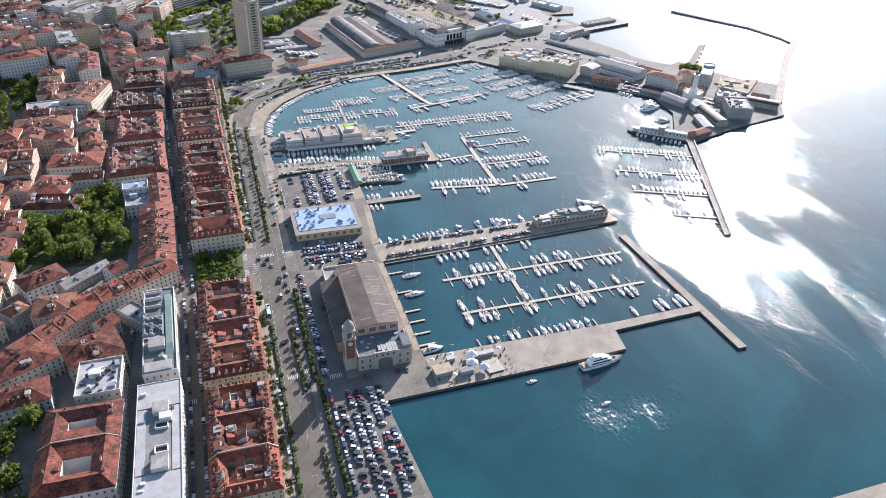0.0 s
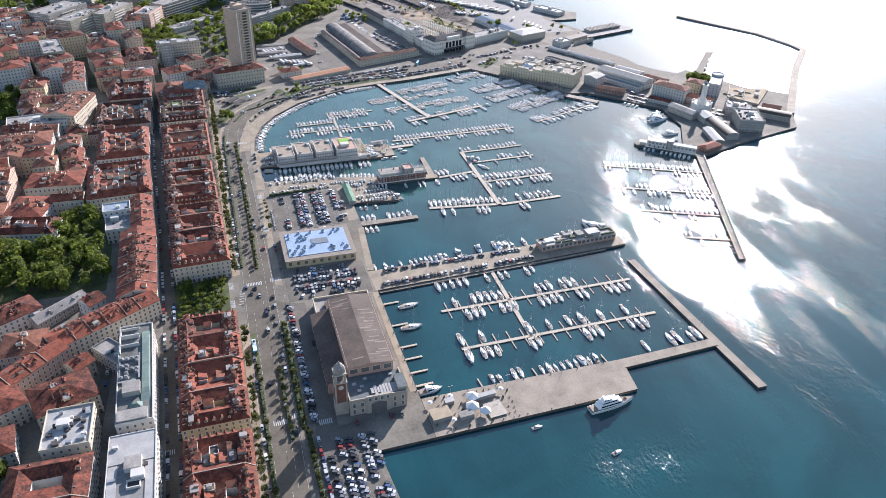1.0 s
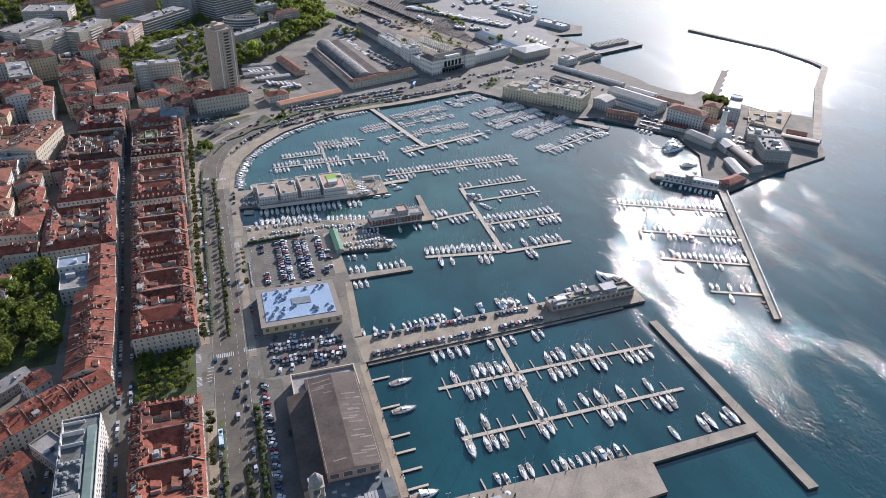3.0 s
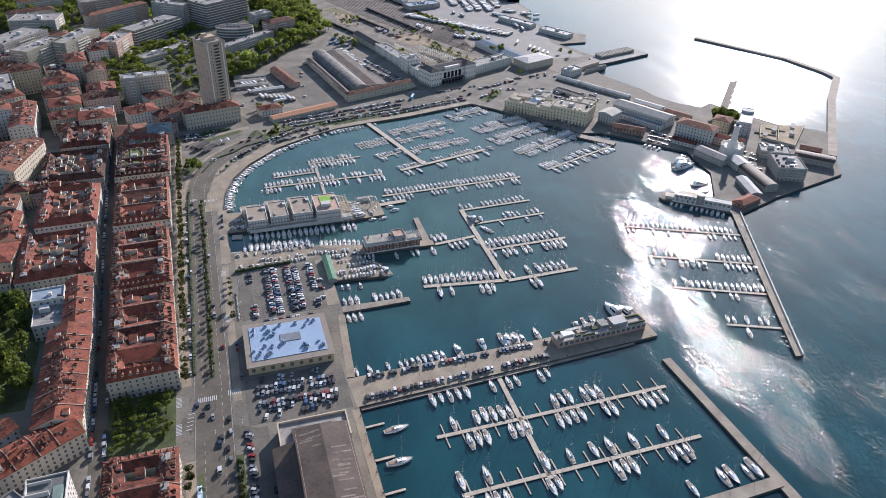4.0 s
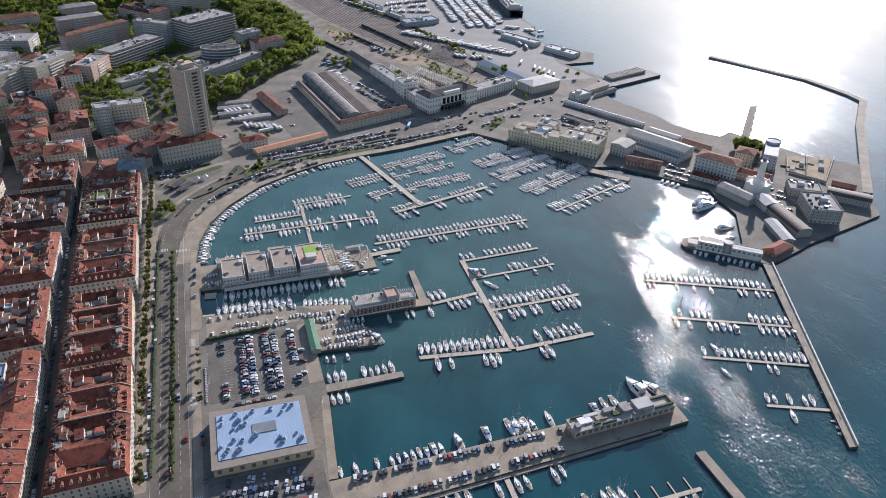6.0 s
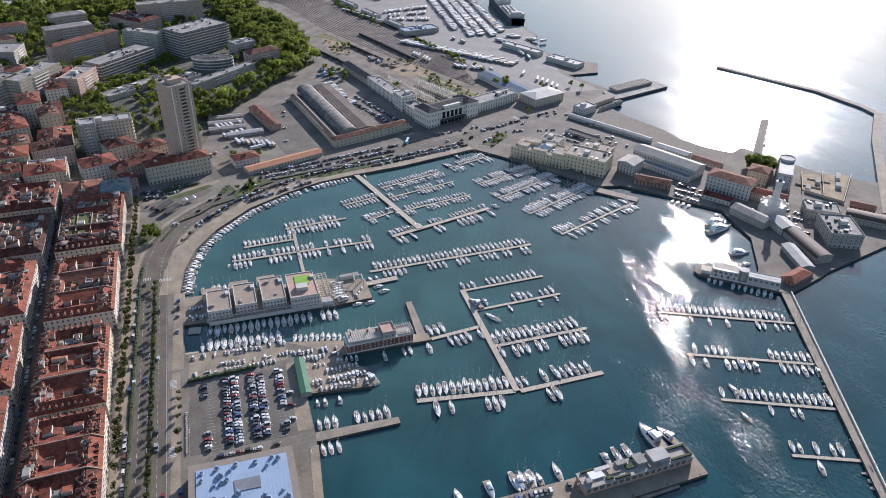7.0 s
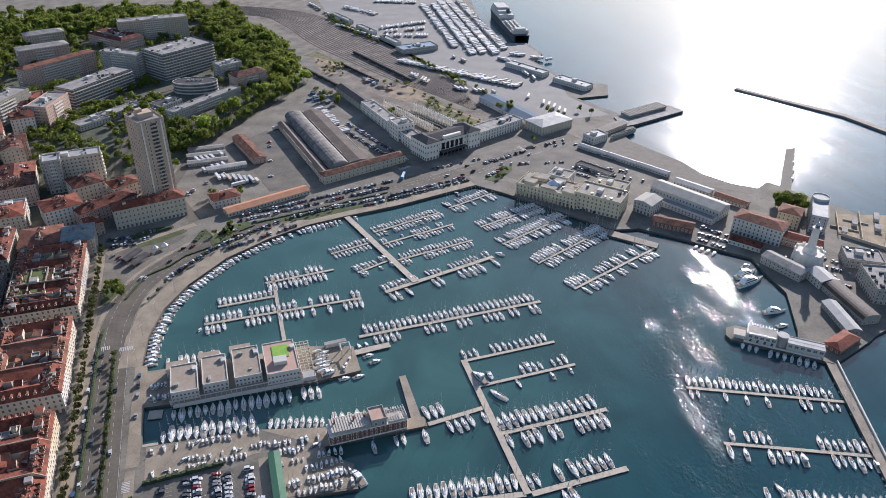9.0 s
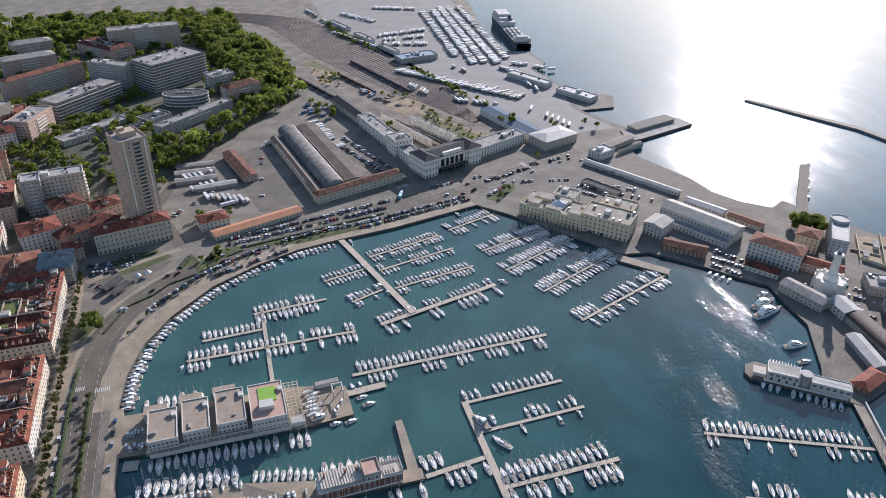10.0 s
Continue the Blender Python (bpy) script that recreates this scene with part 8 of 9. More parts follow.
def grove(poly, n, kinds, s0=0.8, s1=1.2, stuff=False):
    xs, ys = [p[0] for p in poly], [p[1] for p in poly]
    done = 0
    for _ in range(n * 12):
        x, y = tree_rng.uniform(min(xs), max(xs)), tree_rng.uniform(min(ys), max(ys))
        inside = False
        for (ax, ay), (bx, by) in zip(poly, poly[1:] + poly[:1]):
            if (ay > y) != (by > y) and x < (bx - ax) * (y - ay) / (by - ay) + ax:
                inside = not inside
        if not inside or any(abs(x - r[0]) < 60 and abs(y - r[1]) < 60 and built_on(x, y, r) for r in footprints):
            continue
        if stuff:
            i, s = tree_rng.choice((0, 1, 2)), tree_rng.uniform(s0, s1)
            m = pose(x, y, GZ + lift(x, y), 0, 0, tree_rng.uniform(0, 360)) @ Matrix.Diagonal((s, s, s * tree_rng.uniform(0.8, 1.15), 1))
            wood[0].add(LOWT[i][1], m)
            wood[1].add(LOWT[i][0], m)
        else:
            tree(x, y, tree_rng.choice(kinds), tree_rng.uniform(s0, s1))
        done += 1
        if done >= n:
            break


row([(-34.8, -245), (-34.8, -64)], 6.0, (2, 2, 4), 0.75, 1.1)
row([(-29.4, -245), (-29.4, -72)], 12, (2, 4), 0.6, 0.9)
row([(-9.5, -170), (-9.5, -62)], 8, (2, 2, 4), 0.85, 1.2)
row([(-36.6, 2), (-40.6, 372)], 5.6, (2, 2, 4), 0.85, 1.2)
row([(-20.6, 4), (-20.8, 120), (-21.6, 232)], 6.5, (4, 4, 2), 0.6, 0.95)
row([(-5.5, 55), (-5.5, 112)], 7, (4, 2), 0.6, 0.95)
row([(-6.4, -248), (-7.6, -168)], 4.5, (2, 4, 4), 0.6, 0.95)
row([(-13.5, -250), (-14, -215)], 5, (4,), 0.5, 0.8)
row([(-16.5, -166), (-17.4, -110)], 8, (4, 2), 0.6, 0.9)
row(offset(arc[2:8], 15.5), 11, (4,), 0.6, 0.9)
row([(12, 552), (42, 588), (70, 626), (107, 678), (146, 716), (182, 756)], 9, (1, 3), 1.0, 1.3)
row([(22, 545), (52, 581), (80, 619), (117, 671), (154, 708)], 9, (1, 3), 1.0, 1.3)
row([(-4, 560), (26, 596)], 9, (1, 3), 1.0, 1.3)
for k in range(7):
    row([(-75, -42 + 6 * k), (-45, -36 + 5.2 * k)], 2.6, (4, 4, 2), 0.8, 1.15, 1.2, 0.1)
grove([(-200, 8), (-126, 8), (-128, 60), (-138, 116), (-157, 116), (-159, 66), (-204, 72)], 78, (1, 3, 3), 0.9, 1.3)
grove([(-190, -250), (-157, -250), (-157, -152), (-190, -152)], 34, (1, 3), 0.9, 1.2)
grove([(-290, 250), (-232, 250), (-240, 430), (-290, 430)], 50, (1, 3), 0.9, 1.2)
grove([(-110, 500), (20, 520), (30, 590), (-40, 650), (-130, 620)], 24, (0, 1), 0.7, 1.0)
grove([(300, 414), (330, 436), (332, 428), (308, 408)], 5, (4, 0), 0.5, 0.7)
grove([(528, 282), (548, 268), (566, 290), (545, 306)], 20, (1, 3), 0.8, 1.1)
grove([(-36, 292), (-30, 290), (-20, 312), (-34, 314)], 6, (1, 2), 0.7, 0.9)
grove([(40, 366), (43, 348), (64, 370), (78, 386), (58, 384)], 7, (4, 0), 0.5, 0.8)
for x, y, i, s in ((-22, 300, 3, 0.85), (-26, 306, 1, 0.9), (385, 575, 3, 0.9), (378, 585, 3, 0.8), (392, 590, 1, 0.9), (378, 484, 1, 0.7), (70, 440, 1, 0.8), (46, 443, 0, 0.9), (430, 560, 1, 0.8), (470, 560, 1, 0.7), (478, 545, 1, 0.7), (250, 600, 1, 0.9)):
    tree(x, y, i, s)
grove([(60, 1060), (150, 960), (172, 860), (165, 752), (116, 742), (80, 830), (50, 1000)], 420, (0, 1, 3), 1.0, 1.5, True)
grove([(-330, 990), (-70, 985), (60, 1050), (120, 1090), (90, 1190), (-330, 1200)], 560, (0, 1, 3), 1.0, 1.5, True)
grove([(-330, 740), (-190, 690), (-185, 1000), (-330, 1000)], 190, (0, 1, 3), 0.8, 1.2, True)
grove([(-150, 600), (-20, 640), (10, 690), (-20, 700), (-130, 670)], 70, (0, 1, 3), 0.7, 1.0, True)
grove([(-200, 700), (-20, 720), (10, 770), (-200, 770)], 85, (0, 1, 3), 0.7, 1.0, True)
grove([(-330, 800), (-60, 810), (60, 850), (60, 900), (110, 960), (0, 1000), (-330, 1000)], 300, (0, 1, 3), 0.7, 1.0, True)
grove([(60, 690), (130, 690), (160, 760), (110, 840), (60, 880)], 110, (0, 1, 3), 0.7, 1.0, True)
grove([(-130, 515), (-45, 522), (24, 510), (30, 560), (50, 600), (-20, 660), (-130, 600)], 95, (0, 1, 3), 0.7, 1.0, True)
grove([(165, 720), (200, 690), (212, 640), (190, 640), (150, 720)], 10, (0, 1), 0.6, 0.8, True)
grove([(265, 720), (330, 585), (345, 590), (285, 730)], 14, (0, 1), 0.3, 0.5, True)
grove([(330, 800), (385, 610), (392, 615), (340, 810)], 26, (0, 1), 0.4, 0.6, True)
grove([(-400, -120), (-225, -110), (-225, 420), (-400, 420)], 70, (0, 1, 3), 0.8, 1.1, True)
grove([(292, 640), (326, 542), (346, 556), (312, 645)], 34, (0, 1), 0.2, 0.42, True)
grove([(326, 800), (352, 735), (366, 681), (372, 684), (358, 740), (334, 804)], 44, (0, 1), 0.25, 0.5, True)
grove([(250, 1080), (270, 980), (300, 900), (308, 904), (282, 990), (262, 1090)], 50, (0, 1), 0.35, 0.6, True)
grove([(196, 850), (224, 816), (234, 790), (226, 760), (200, 770)], 24, (0, 1), 0.25, 0.5, True)
tagged(thing("far_wood", wood[0], LEAF, "dense green wood on the hillside", "wood"), kind="stuff")
tagged(thing("far_wood_trunks", wood[1], BARK, "trunks of the wood on the hillside", "wood"), kind="stuff")


def hedge(line, width, height):
    """A clipped hedge with a rough top."""
    mb = MB()
    for x, y, h in walk_line(line, 1.5):
        mb.box(x, y, GZ + 0.05, 1.8, width * tree_rng.uniform(0.8, 1.15), height * tree_rng.uniform(0.75, 1.2), h + tree_rng.uniform(-8, 8), 0, taper=0.8)
    thing("hedge", mb, HEDGE, "dark green hedge along the road", "hedge")


hedge([(-31.2, 10), (-32.4, 235), (-31, 258)], 1.6, 1.2)
hedge([(-20.6, 6), (-20.8, 120), (-21.6, 230)], 1.3, 1.0)
hedge([(-9.5, -160), (-9.5, -64)], 2.2, 1.5)
hedge([(-29.4, -240), (-29.4, -100)], 1.6, 1.1)
hedge([(-6.4, -250), (-7.6, -168)], 2.6, 1.6)
hedge([(-13.5, -250), (-14, -215)], 1.6, 1.1)
hedge([(-16.5, -168), (-17.4, -108)], 1.8, 1.2)
hedge([(0, 116.5), (40, 119.5)], 2.2, 2.0)
hedge([(80, 383.5), (200, 410)], 2.0, 0.9)
hedge([(204, 398), (262, 412)], 2.4, 1.2)
hedge([(-18.6, 295), (-6, 322), (11, 332), (22.4, 344), (41, 352)], 1.5, 1.0)
hedge([(-19, 383), (-10, 388.5), (-3.5, 392)], 5.0, 1.8)
hedge([(0, 389), (6, 391.5), (11, 393)], 4.0, 1.6)
hedge([(29.5, 365), (36.5, 379)], 4.5, 1.2)
hedge([(50, 373), (57, 384)], 2.6, 1.0)
hedge([(66, 373), (77, 379)], 1.6, 0.9)

# ---------------------------------------------------------------- port, railway, small things
TCOL = [(0.62, 0.61, 0.59), (0.55, 0.54, 0.53), (0.58, 0.52, 0.43), (0.66, 0.65, 0.64), (0.45, 0.45, 0.45), (0.50, 0.43, 0.34), (0.60, 0.59, 0.58)]
_tb = MB().box(0, 0, 1.1, 13.2, 2.5, 2.8)
_tc = MB().box(0, 0, 0.5, 12.6, 1.8, 0.6).tube((-4.6, -1.2, 0.5), (-4.6, 1.2, 0.5), 0.5, 0.5, 8).tube((-3.3, -1.2, 0.5), (-3.3, 1.2, 0.5), 0.5, 0.5, 8).tube((4.4, -1.2, 0.5), (4.4, 1.2, 0.5), 0.5, 0.5, 8)
TR = (mesh("trailer_box", _tb, palette("trailer_sheet", TCOL, 0.6)), mesh("chassis", _tc, RUBBER))
tr_base, tr_far, trailers = [], MB(), []
for (x0, y0), (x1, y1), gap, h, f in (((410, 851), (437, 1127), 3.5, 20, 0.8), ((424, 811), (458, 1127), 3.4, 20, 0.92), ((440, 811), (476, 1150), 3.4, 20, 0.92), ((457, 804), (491, 1147), 3.4, 20, 0.9), ((478, 820), (511, 1144), 3.6, 20, 0.75), ((313, 801), (431, 659), 4.0, 20, 0.9), ((325, 795), (436, 665), 5.5, 24, 0.5), ((307, 749), (326, 700), 6, 60, 0.7), ((328, 984), (407, 1003), 4.2, 75, 0.85), ((325, 935), (388, 922), 4.2, 70, 0.85), ((330, 960), (395, 965), 4.2, 70, 0.7), ((294, 1141), (339, 1072), 4, 40, 0.8), ((361, 1171), (432, 1145), 4, 70, 0.85), ((262, 1014), (305, 923), 14, -64, 0.95), ((348, 674), (395, 642), 6, 100, 0.6), ((455, 778), (488, 708), 7, -40, 0.8), ((477, 800), (522, 757), 6, 10, 0.8), ((241, 1172), (268, 1048), 14, -78, 0.95), ((462, 714), (466, 668), 6, 80, 0.6), ((430, 620), (452, 560), 9, 60, 0.5), ((375, 840), (400, 780), 7, 100, 0.4), ((52, 480), (90, 462), 5.5, 105, 0.85), ((58, 446), (70, 460), 6, 20, 0.7), ((30, 520), (58, 534), 5, 110, 0.6), ((40, 498), (62, 508), 5, 110, 0.5), ((188, 560), (172, 640), 5, 20, 0.7), ((120, 590), (112, 640), 6, 20, 0.3)):
    for x, y, _ in walk_line([(x0, y0), (x1, y1)], gap):
        if tree_rng.random() < f:
            trailers.append(pose(x, y, GZ + 0.05, 0, 0, h + tree_rng.uniform(-3, 3)) @ Matrix.Diagonal((tree_rng.choice((1, 1, 0.85, 0.6)), 1, tree_rng.uniform(0.75, 1.1), 1)))
trailers.sort(key=lambda m: m.translation.y)
for i, m in enumerate(trailers):
    if i >= 110:
        tr_far.add(_tb, m, (0,)).add(_tc, m, (1,))
        continue
    if not tr_base:
        r = new("semi_trailer", TR[0])
        tagged(r, "pale box semi-trailer parked on a concrete yard", "trailer", "trailers in the port yard")
        part("chassis", TR[1], None, r)
        tr_base.append(r)
    else:
        r = copy_thing(tr_base[0], Matrix.Identity(4))
    r.matrix_basis = m
thing("trailers_far", tr_far, [palette("trailer_sheet_far", TCOL, 0.6, island=True), RUBBER], "rows of pale trailers in the far port", "trailers", kind="stuff")

rails = MB()
south_rail = [(-180, 1165), (20, 1150), (141.5, 1110), (179, 1034), (204, 924), (238, 833), (284, 722), (312, 672), (349, 594)]
north_rail = [(-180, 1235), (20, 1222), (145, 1174), (233, 1104), (272, 988), (312, 885), (338, 797), (352, 694), (359, 600)]
for k in range(17):
    f = k / 16
    a = smooth([(p[0] + (q[0] - p[0]) * f, p[1] + (q[1] - p[1]) * f) for p, q in zip(south_rail, north_rail)], 4)
    for o in (-0.72, 0.72):
        band(rails, offset(a, o), 0.24, 0, GZ + 0.22)
    band(rails, a, 2.3, 0, GZ + 0.10, 1, 1)
tagged(thing("railway_track", rails, [RAIL, mat("dark_sleepers", (0.085, 0.072, 0.062), 0.95, var=0.3, scale=0.3)], "parallel rusty railway tracks", "railway track"), kind="structure")


def wagons(p, q, n, tone, label):
    h = math.degrees(math.atan2(q[1] - p[1], q[0] - p[0]))
    d = math.hypot(q[0] - p[0], q[1] - p[1]) / n
    for i in range(n):
        x, y = p[0] + (q[0] - p[0]) * (i + 0.5) / n, p[1] + (q[1] - p[1]) * (i + 0.5) / n
        r = holder("railway_wagon", pose(x, y, GZ + 0.02, 0, 0, h), label, "wagon", "wagons in the yard")
        part("body", MB().box(0, 0, 0.9, d * 0.92, 2.8, 2.7, 0, 0, taper=0.94), tone, r)
        part("underframe", MB().box(0, 0, 0.2, d * 0.85, 2.0, 0.7), RUBBER, r)


wagons((257, 858), (305, 712), 7, DARKROOF, "dark passenger wagon standing in the yard")
wagons((232, 800), (262, 720), 5, RUSTROOF, "rusty goods wagon standing in the yard")
wagons((176, 800), (214, 700), 6, DARKROOF, "dark goods wagon standing in the yard")


def kiosk(x, y, w, d, h, roof, label):
    r = holder("kiosk", pose(x, y, GZ + 0.05, 0, 0, 5), label, "kiosk", "kiosks on the pier")
    part("wall", MB().box(0, 0, 0, w, d, h), W_GREY, r)
    part("roof", MB().box(0, 0, h, w + 0.8, d + 0.8, 0.25), roof, r)


kiosk(66, -174, 11, 8, 3, mat("sandy_kiosk_roof", (0.36, 0.29, 0.2), 0.9), "brown kiosk with a sandy roof on the pier")
kiosk(80, -178, 8, 4, 2.8, GREYROOF, "small kiosk with a pale grey roof")
kiosk(98, -177, 10, 11, 0.5, mat("sandy_deck", (0.42, 0.37, 0.30), 0.9), "sandy raised deck of a pier bar")
kiosk(96, -166, 12, 2.6, 2.6, WHITEROOF, "row of pale bar huts")
kiosk(74, -165, 5, 3, 2.6, WHITEROOF, "small white hut on the pier")


def tent(x, y, s):
    r = holder("pavilion_tent", pose(x, y, GZ + 0.05, 0, 0, 15), "white peaked marquee tent on the pier", "tent", "tents on the pier")
    ring = lambda q, z: [(q * math.cos(i * math.pi / 3), q * math.sin(i * math.pi / 3), z) for i in range(6)]
    part("canopy", MB().rings([ring(s, 2.6), ring(s * 0.55, 3.9), ring(0.15, 5.2)]), CANVAS, r)
    for i in range(6):
        part("pole", MB().tube((s * 0.95 * math.cos(i * math.pi / 3), s * 0.95 * math.sin(i * math.pi / 3), 0), (s * 0.95 * math.cos(i * math.pi / 3), s * 0.95 * math.sin(i * math.pi / 3), 2.6), 0.06, 0.06, 5), METAL, r)


tent(88, -165.5, 4.2)
tent(85.5, -173, 4.4)
tent(91.5, -178.5, 3.6)
tent(-0.5, 358, 2.6)
tent(6.4, 360.4, 2.9)

LAMP = (mesh("lamp_post", MB().tube((0, 0, 0), (0, 0, 8.5), 0.11, 0.07, 6).tube((-0.9, 0, 8.4), (0.9, 0, 8.4), 0.05, 0.05, 4), METAL), mesh("lamp_head", MB().box(-1.0, 0, 8.3, 0.8, 0.3, 0.16).box(1.0, 0, 8.3, 0.8, 0.3, 0.16), W_WHITE))
lamp0 = None
for line, gap in (([(-21.5, -245), (-20, 0), (-21.5, 120), (-22.5, 235)], 27), ([(57.5, -150), (57.5, -50)], 24), ([(70, -160), (180, -160)], 36), ([(64, -29), (190, -26)], 30), (offset(arc, 4), 26), ([(1, 60), (1, 112)], 26), ([(-6, -40), (-6, -170)], 26), ([(31, 60), (31, 112)], 26)):
    for x, y, h in walk_line(line, gap, 6):
        if lamp0 is None:
            lamp0 = new("street_lamp", LAMP[0])
            tagged(lamp0, "slim grey double-armed street lamp", "street lamp", "street lamps")
            part("lamp_head", LAMP[1], None, lamp0)
            lamp0.matrix_basis = pose(x, y, GZ)
        else:
            copy_thing(lamp0, pose(x, y, GZ, 0, 0, h))


# ---------------------------------------------------------------- roofs on the bathing platform, slipways, plaza shelters
for k in range(3):
    x, y = local(512, 520, 17, 14 + 22 * k, 8)
    r = holder("bathing_pavilion", pose(x, y, 3.0, 0, 0, 17), "flat pale bathing pavilion on the pile platform", "pavilion", "pavilions of the baths")
    part("wall", MB().box(0, 0, 0, 19, 14, 3.0), W_GREY, r)
    part("roof", MB().box(0, 0, 3.0, 21, 17, 0.35), CONCRETE, r)
    for i in range(4):
        part("roof_rib", MB().box(-7.5 + 5 * i, 0, 3.35, 0.5, 16.6, 0.5), WHITEROOF, r)
for k in range(14):
    x, y = local(512, 520, 17, 4 + 5.4 * k, -8)
    thing("pile", MB().tube((0, 0, -3), (0, 0, 3.0), 0.45, 0.45, 8), CONCRETE, "round concrete pile under the platform", "pile", "piles of the baths", at=pose(x, y, 0))
SANDY = mat("sandy_terrace", (0.30, 0.235, 0.15), 0.9, var=0.35, scale=0.1, fine=0.7, span=0.18)
for poly in ([(553, 236), (577, 264), (596, 259), (563, 222)], [(565, 220), (598, 258), (622, 250), (572, 205)]):
    thing("pavement_terrace", MB().prism(poly, 1, GZ + 0.5), SANDY, "sandy sun terrace of the bathing place", "terrace", kind="structure")
for p, q, h in (((551, 233), (578, 266), 3.0), ((564, 220.5), (597, 259.5), 3.4), ((571, 203), (624, 250), 2.4), ((553, 232), (572, 203), 2.6), ((556, 248), (572, 232), 1.6), ((575, 254), (590, 240), 1.6)):
    m = MB()
    band(m, [p, q], 0.6, 1.5, GZ + h)
    thing("yard_wall", m, W_CREAM, "sandy wall dividing the bathing terraces", "wall", "walls of the baths")
for x, y, w, d in ((560, 236, 10, 4), (580, 246, 12, 4), (592, 232, 9, 5), (606, 248, 14, 4)):
    r = holder("bathing_hut", pose(x, y, GZ + 0.5, 0, 0, 48), "low hut on the sun terrace", "hut", "huts of the baths")
    part("wall", MB().box(0, 0, 0, w, d, 2.6), W_WHITE, r)
    part("roof", MB().box(0, 0, 2.6, w + 0.6, d + 0.6, 0.25), GREYROOF, r)
for k in range(2):
    r = holder("plaza_shelter", pose(-18 + 6 * k, 352 - 8 * k, GZ + 0.05, 0, 0, -38), "long arched dark shelter on the plaza", "shelter", "shelters on the plaza")
    ring = [(-3.2 * math.cos(i * math.pi / 6), 2.2 + 1.6 * math.sin(i * math.pi / 6)) for i in range(7)]
    c = MB()
    for (x0, z0), (x1, z1) in zip(ring[:-1], ring[1:]):
        c.face([(x0, -9, z0), (x1, -9, z1), (x1, 9, z1), (x0, 9, z0)])
    part("canopy", c, DARKROOF, r)
    for i in range(4):
        for s in (-1, 1):
            part("post", MB().box(s * 3.0, -8 + 5.3 * i, 0, 0.2, 0.2, 2.3), METAL, r)


# ---------------------------------------------------------------- bar furniture and fittings on the south pier
small_rng = random.Random(17)
UMB = (mesh("pole", MB().tube((0, 0, 0), (0, 0, 2.4), 0.04, 0.04, 5), METAL), mesh("canopy", MB().rings([[(1.6 * math.cos(i * math.pi / 4), 1.6 * math.sin(i * math.pi / 4), 2.3) for i in range(8)], [(0.1 * math.cos(i * math.pi / 4), 0.1 * math.sin(i * math.pi / 4), 2.9) for i in range(8)]]), CANVAS))
TABLE = (mesh("tabletop", MB().box(0, 0, 0.72, 1.2, 0.8, 0.05), WOODT), mesh("leg", MB().box(0, 0, 0, 0.5, 0.4, 0.72), METAL))
PLANT = (mesh("planter", MB().box(0, 0, 0, 1.6, 0.7, 0.6), WOODT), mesh("shrub", MB().box(0, 0, 0.55, 1.5, 0.6, 0.7, 4, 0, taper=0.75).box(0.3, 0.1, 0.6, 0.7, 0.6, 1.0, 30, 0, taper=0.5), HEDGE))


def scatter(name, parts, label, category, group, spots):
    first = None
    for x, y, h in spots:
        m = pose(x, y, GZ + 0.06, 0, 0, h)
        if first is None:
            first = holder(name, m, label, category, group)
            for me in parts:
                part(me.name.split(".")[0], me, None, first)
        else:
            copy_thing(first, m)


free = [(x, y) for x in np.arange(63, 112, 4.3) for y in np.arange(-185, -160, 4.1) if not any(abs(x - k[0]) < k[2] and abs(y - k[1]) < k[3] for k in ((66, -174, 7.5, 6), (80, -178, 6, 4), (98, -177, 7, 7.5), (96, -166, 8, 3), (74, -165, 4.5, 3.5), (88, -165.5, 5, 5), (85.5, -173, 5, 5), (91.5, -178.5, 4.5, 4.5)))]
small_rng.shuffle(free)
spot = lambda a, b: [(x + small_rng.uniform(-1, 1), y + small_rng.uniform(-1, 1), small_rng.uniform(0, 90)) for x, y in free[a:b]]
scatter("parasol", UMB, "white parasol on a pier bar terrace", "parasol", "parasols on the pier", spot(0, 4))
scatter("cafe_table", TABLE, "small wooden table of the pier bar", "table", "tables on the pier", spot(9, 26))
scatter("planter_box", PLANT, "wooden planter with a dark green shrub", "planter", "planters on the pier", spot(26, 38))
BOL = (mesh("bollard", MB().tube((0, 0, 0), (0, 0, 0.5), 0.25, 0.22, 8).tube((0, 0, 0.5), (0, 0, 0.7), 0.36, 0.36, 8), RUBBER),)
scatter("mooring_bollard", BOL, "black iron mooring bollard on the quay edge", "bollard", "bollards on the quays", [(x, -185.6, 0) for x in range(70, 146, 15)] + [(x, -157.8, 0) for x in range(70, 186, 18)] + [(58.3, y, 0) for y in range(-150, -50, 14)] + [(x, -36.2 + (x - 191) * 0.052, 0) for x in range(70, 260, 21)])

BIKE = (mesh("frame", MB().box(0, 0, 0.45, 1.1, 0.3, 0.35, 0, 0, taper=0.7).box(0.5, 0, 0.8, 0.12, 0.6, 0.25).box(-0.3, 0, 0.78, 0.6, 0.28, 0.12), HULLS), mesh("wheel", MB().tube((0.65, -0.06, 0.3), (0.65, 0.06, 0.3), 0.3, 0.3, 8).tube((-0.6, -0.06, 0.3), (-0.6, 0.06, 0.3), 0.3, 0.3, 8), RUBBER))
scatter("motor_scooter", BIKE, "motor scooter parked at the roadside", "scooter", "scooters by the road", [(-1.6 + small_rng.uniform(-0.2, 0.2), 58 + 1.5 * i, small_rng.uniform(-12, 12)) for i in range(22)])

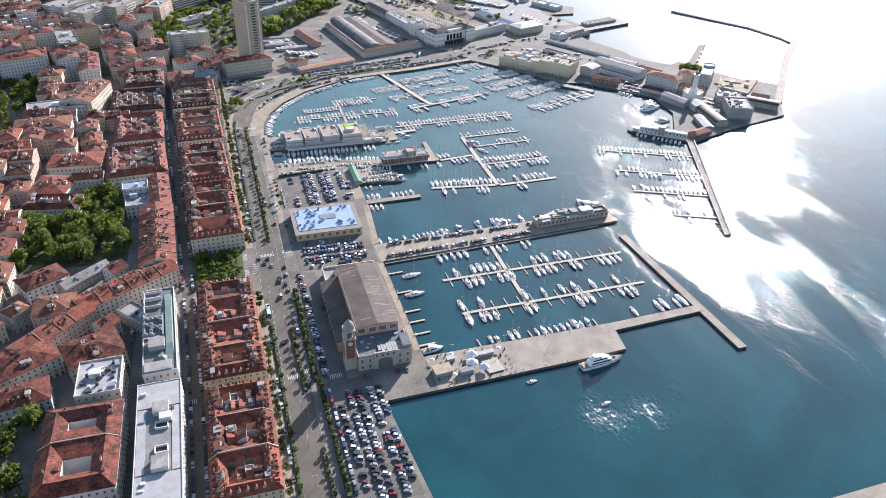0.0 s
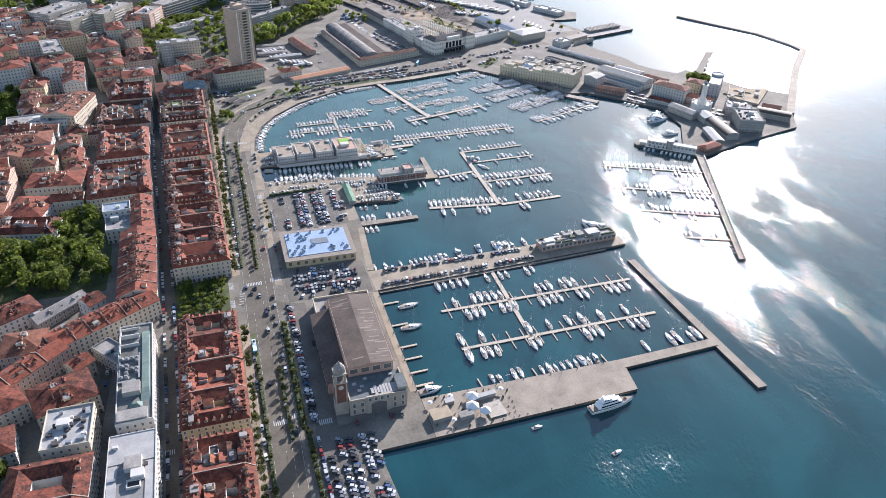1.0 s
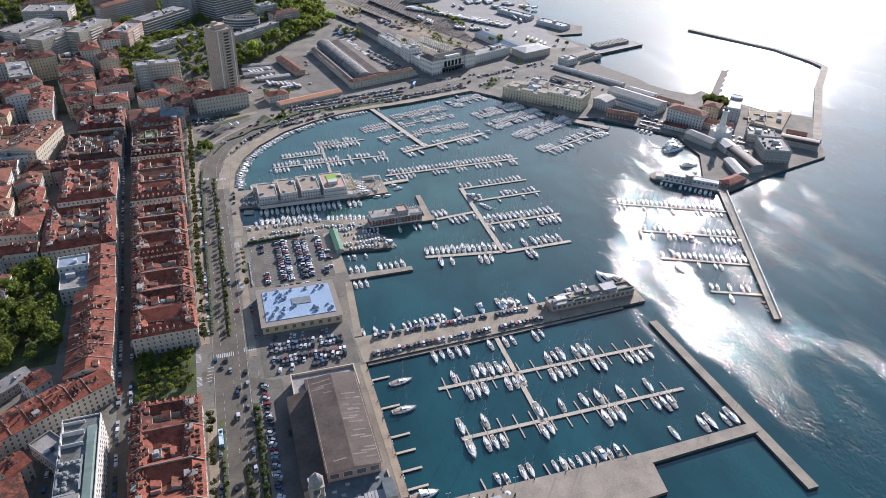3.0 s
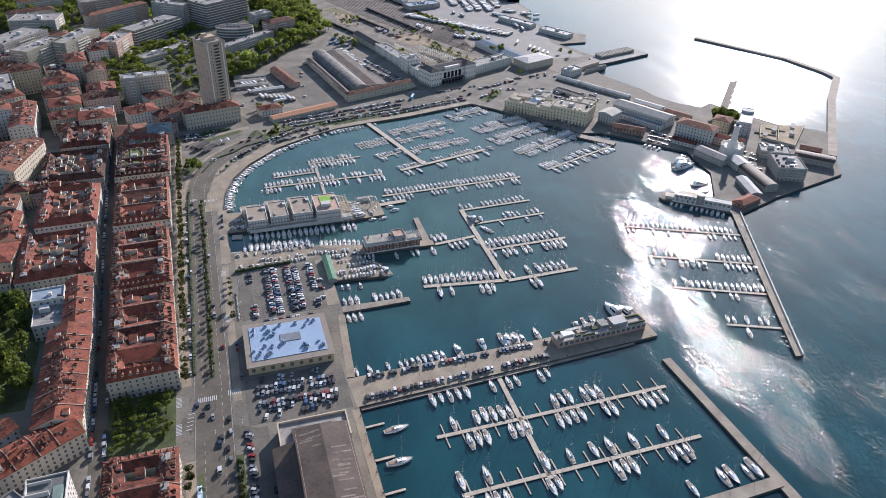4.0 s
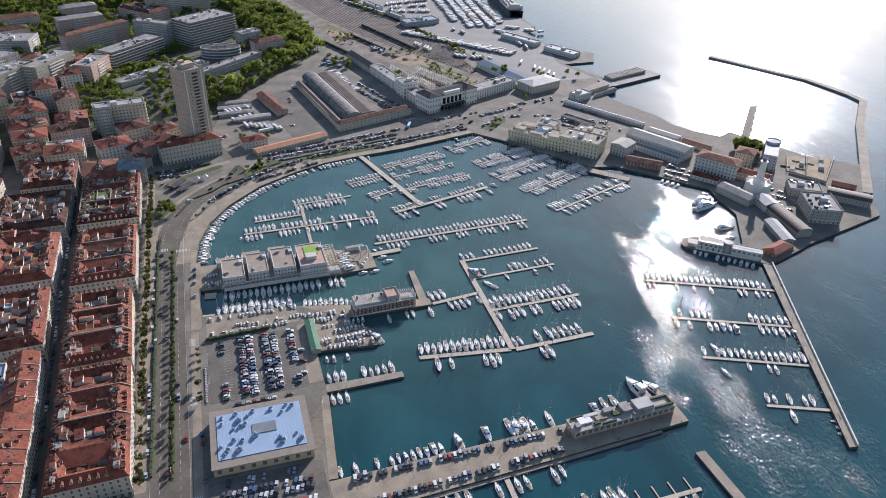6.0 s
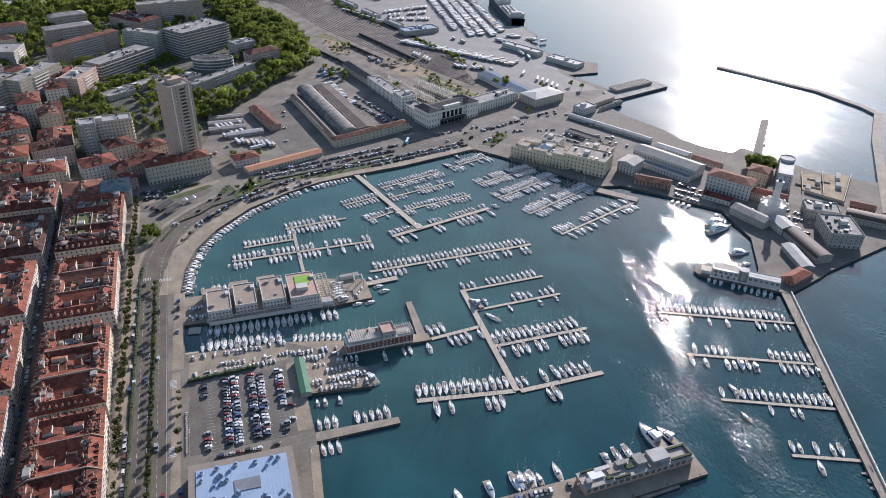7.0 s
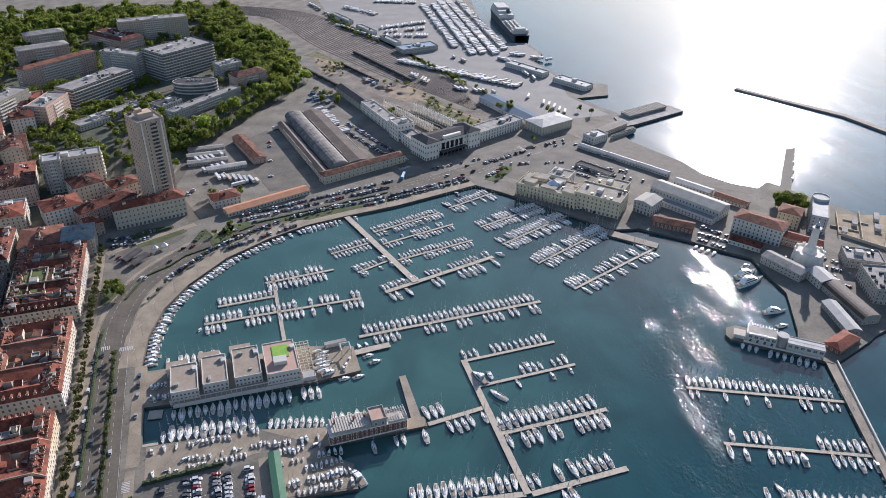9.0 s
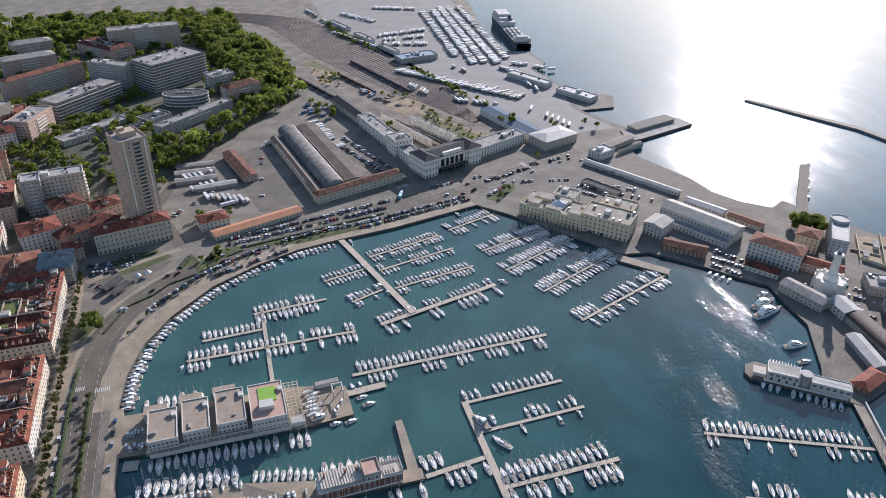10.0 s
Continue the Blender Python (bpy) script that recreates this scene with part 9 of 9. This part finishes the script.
# ---------------------------------------------------------------- waste ground and stores of the railway yard
EARTH = mat("bare_sandy_earth", (0.27, 0.205, 0.135), 0.95, var=0.4, scale=0.08, fine=0.7, span=0.18)
SCRUB = mat("dry_scrub_ground", (0.13, 0.125, 0.055), 0.95, var=0.55, scale=0.12, fine=0.9, span=0.18)
for poly, m, label in (([(262, 665), (281, 639), (313, 647), (306, 702), (272, 703)], EARTH, "bare sandy earth between the tracks"), ([(197, 770), (216, 766), (225, 818), (198, 853)], EARTH, "bare earth beside the wood"), ([(292, 640), (326, 542), (348, 555), (312, 645)], SCRUB, "dry scrub beside the ruined arcade"), ([(184, 860), (198, 853), (225, 818), (232, 790), (240, 790), (206, 880)], SCRUB, "dry grass along the tracks")):
    thing("ground_patch", MB().prism(poly, 1, GZ + 0.1), m, label, "ground", kind="structure")
path = MB()
band(path, [(258, 690), (300, 640), (330, 590), (352, 545), (380, 520)], 5, 1, GZ + 0.14)
thing("road_track", path, EARTH, "pale dirt track beside the railway", "track", kind="structure")
BOXM = [mesh("container_body", MB().box(0, 0, 0, 6.06, 2.44, 2.59).box(0, 0, 2.59, 5.9, 2.3, 0.05), mat("container_paint", c, 0.6, var=0.2)) for c in ((0.30, 0.12, 0.07), (0.10, 0.16, 0.24), (0.40, 0.39, 0.37), (0.22, 0.20, 0.16))]
for k in range(30):
    if k < 16:
        x, y = local(256, 716, -66, small_rng.uniform(-32, 32), small_rng.uniform(-6, 6))
    else:
        x, y = small_rng.uniform(164, 190), small_rng.uniform(655, 700)
    o = new("storage_container", BOXM[small_rng.randrange(4)])
    o.matrix_world = pose(x, y, GZ + 0.14, 0, 0, small_rng.choice((-66, 24, -60)) + small_rng.uniform(-6, 6))
    tagged(o, "weathered steel container standing in the railway yard", "container", "containers in the yard")
heap_rng = random.Random(9)
for x, y, r in ((262, 700, 9), (270, 690, 7), (250, 738, 6), (280, 672, 6), (205, 800, 5)):
    h = MB()
    rings = []
    for f, z in ((1.0, 0.0), (0.75, 0.14), (0.45, 0.27), (0.15, 0.34)):
        rings.append([(r * f * heap_rng.uniform(0.85, 1.15) * math.cos(i * math.pi / 7), r * f * heap_rng.uniform(0.85, 1.15) * math.sin(i * math.pi / 7), z * r) for i in range(14)])
    h.rings(rings)
    thing("earth_heap", h, DIRT, "low brown heap of earth and scrap", "heap", "heaps in the yard", at=pose(x, y, GZ + 0.1))
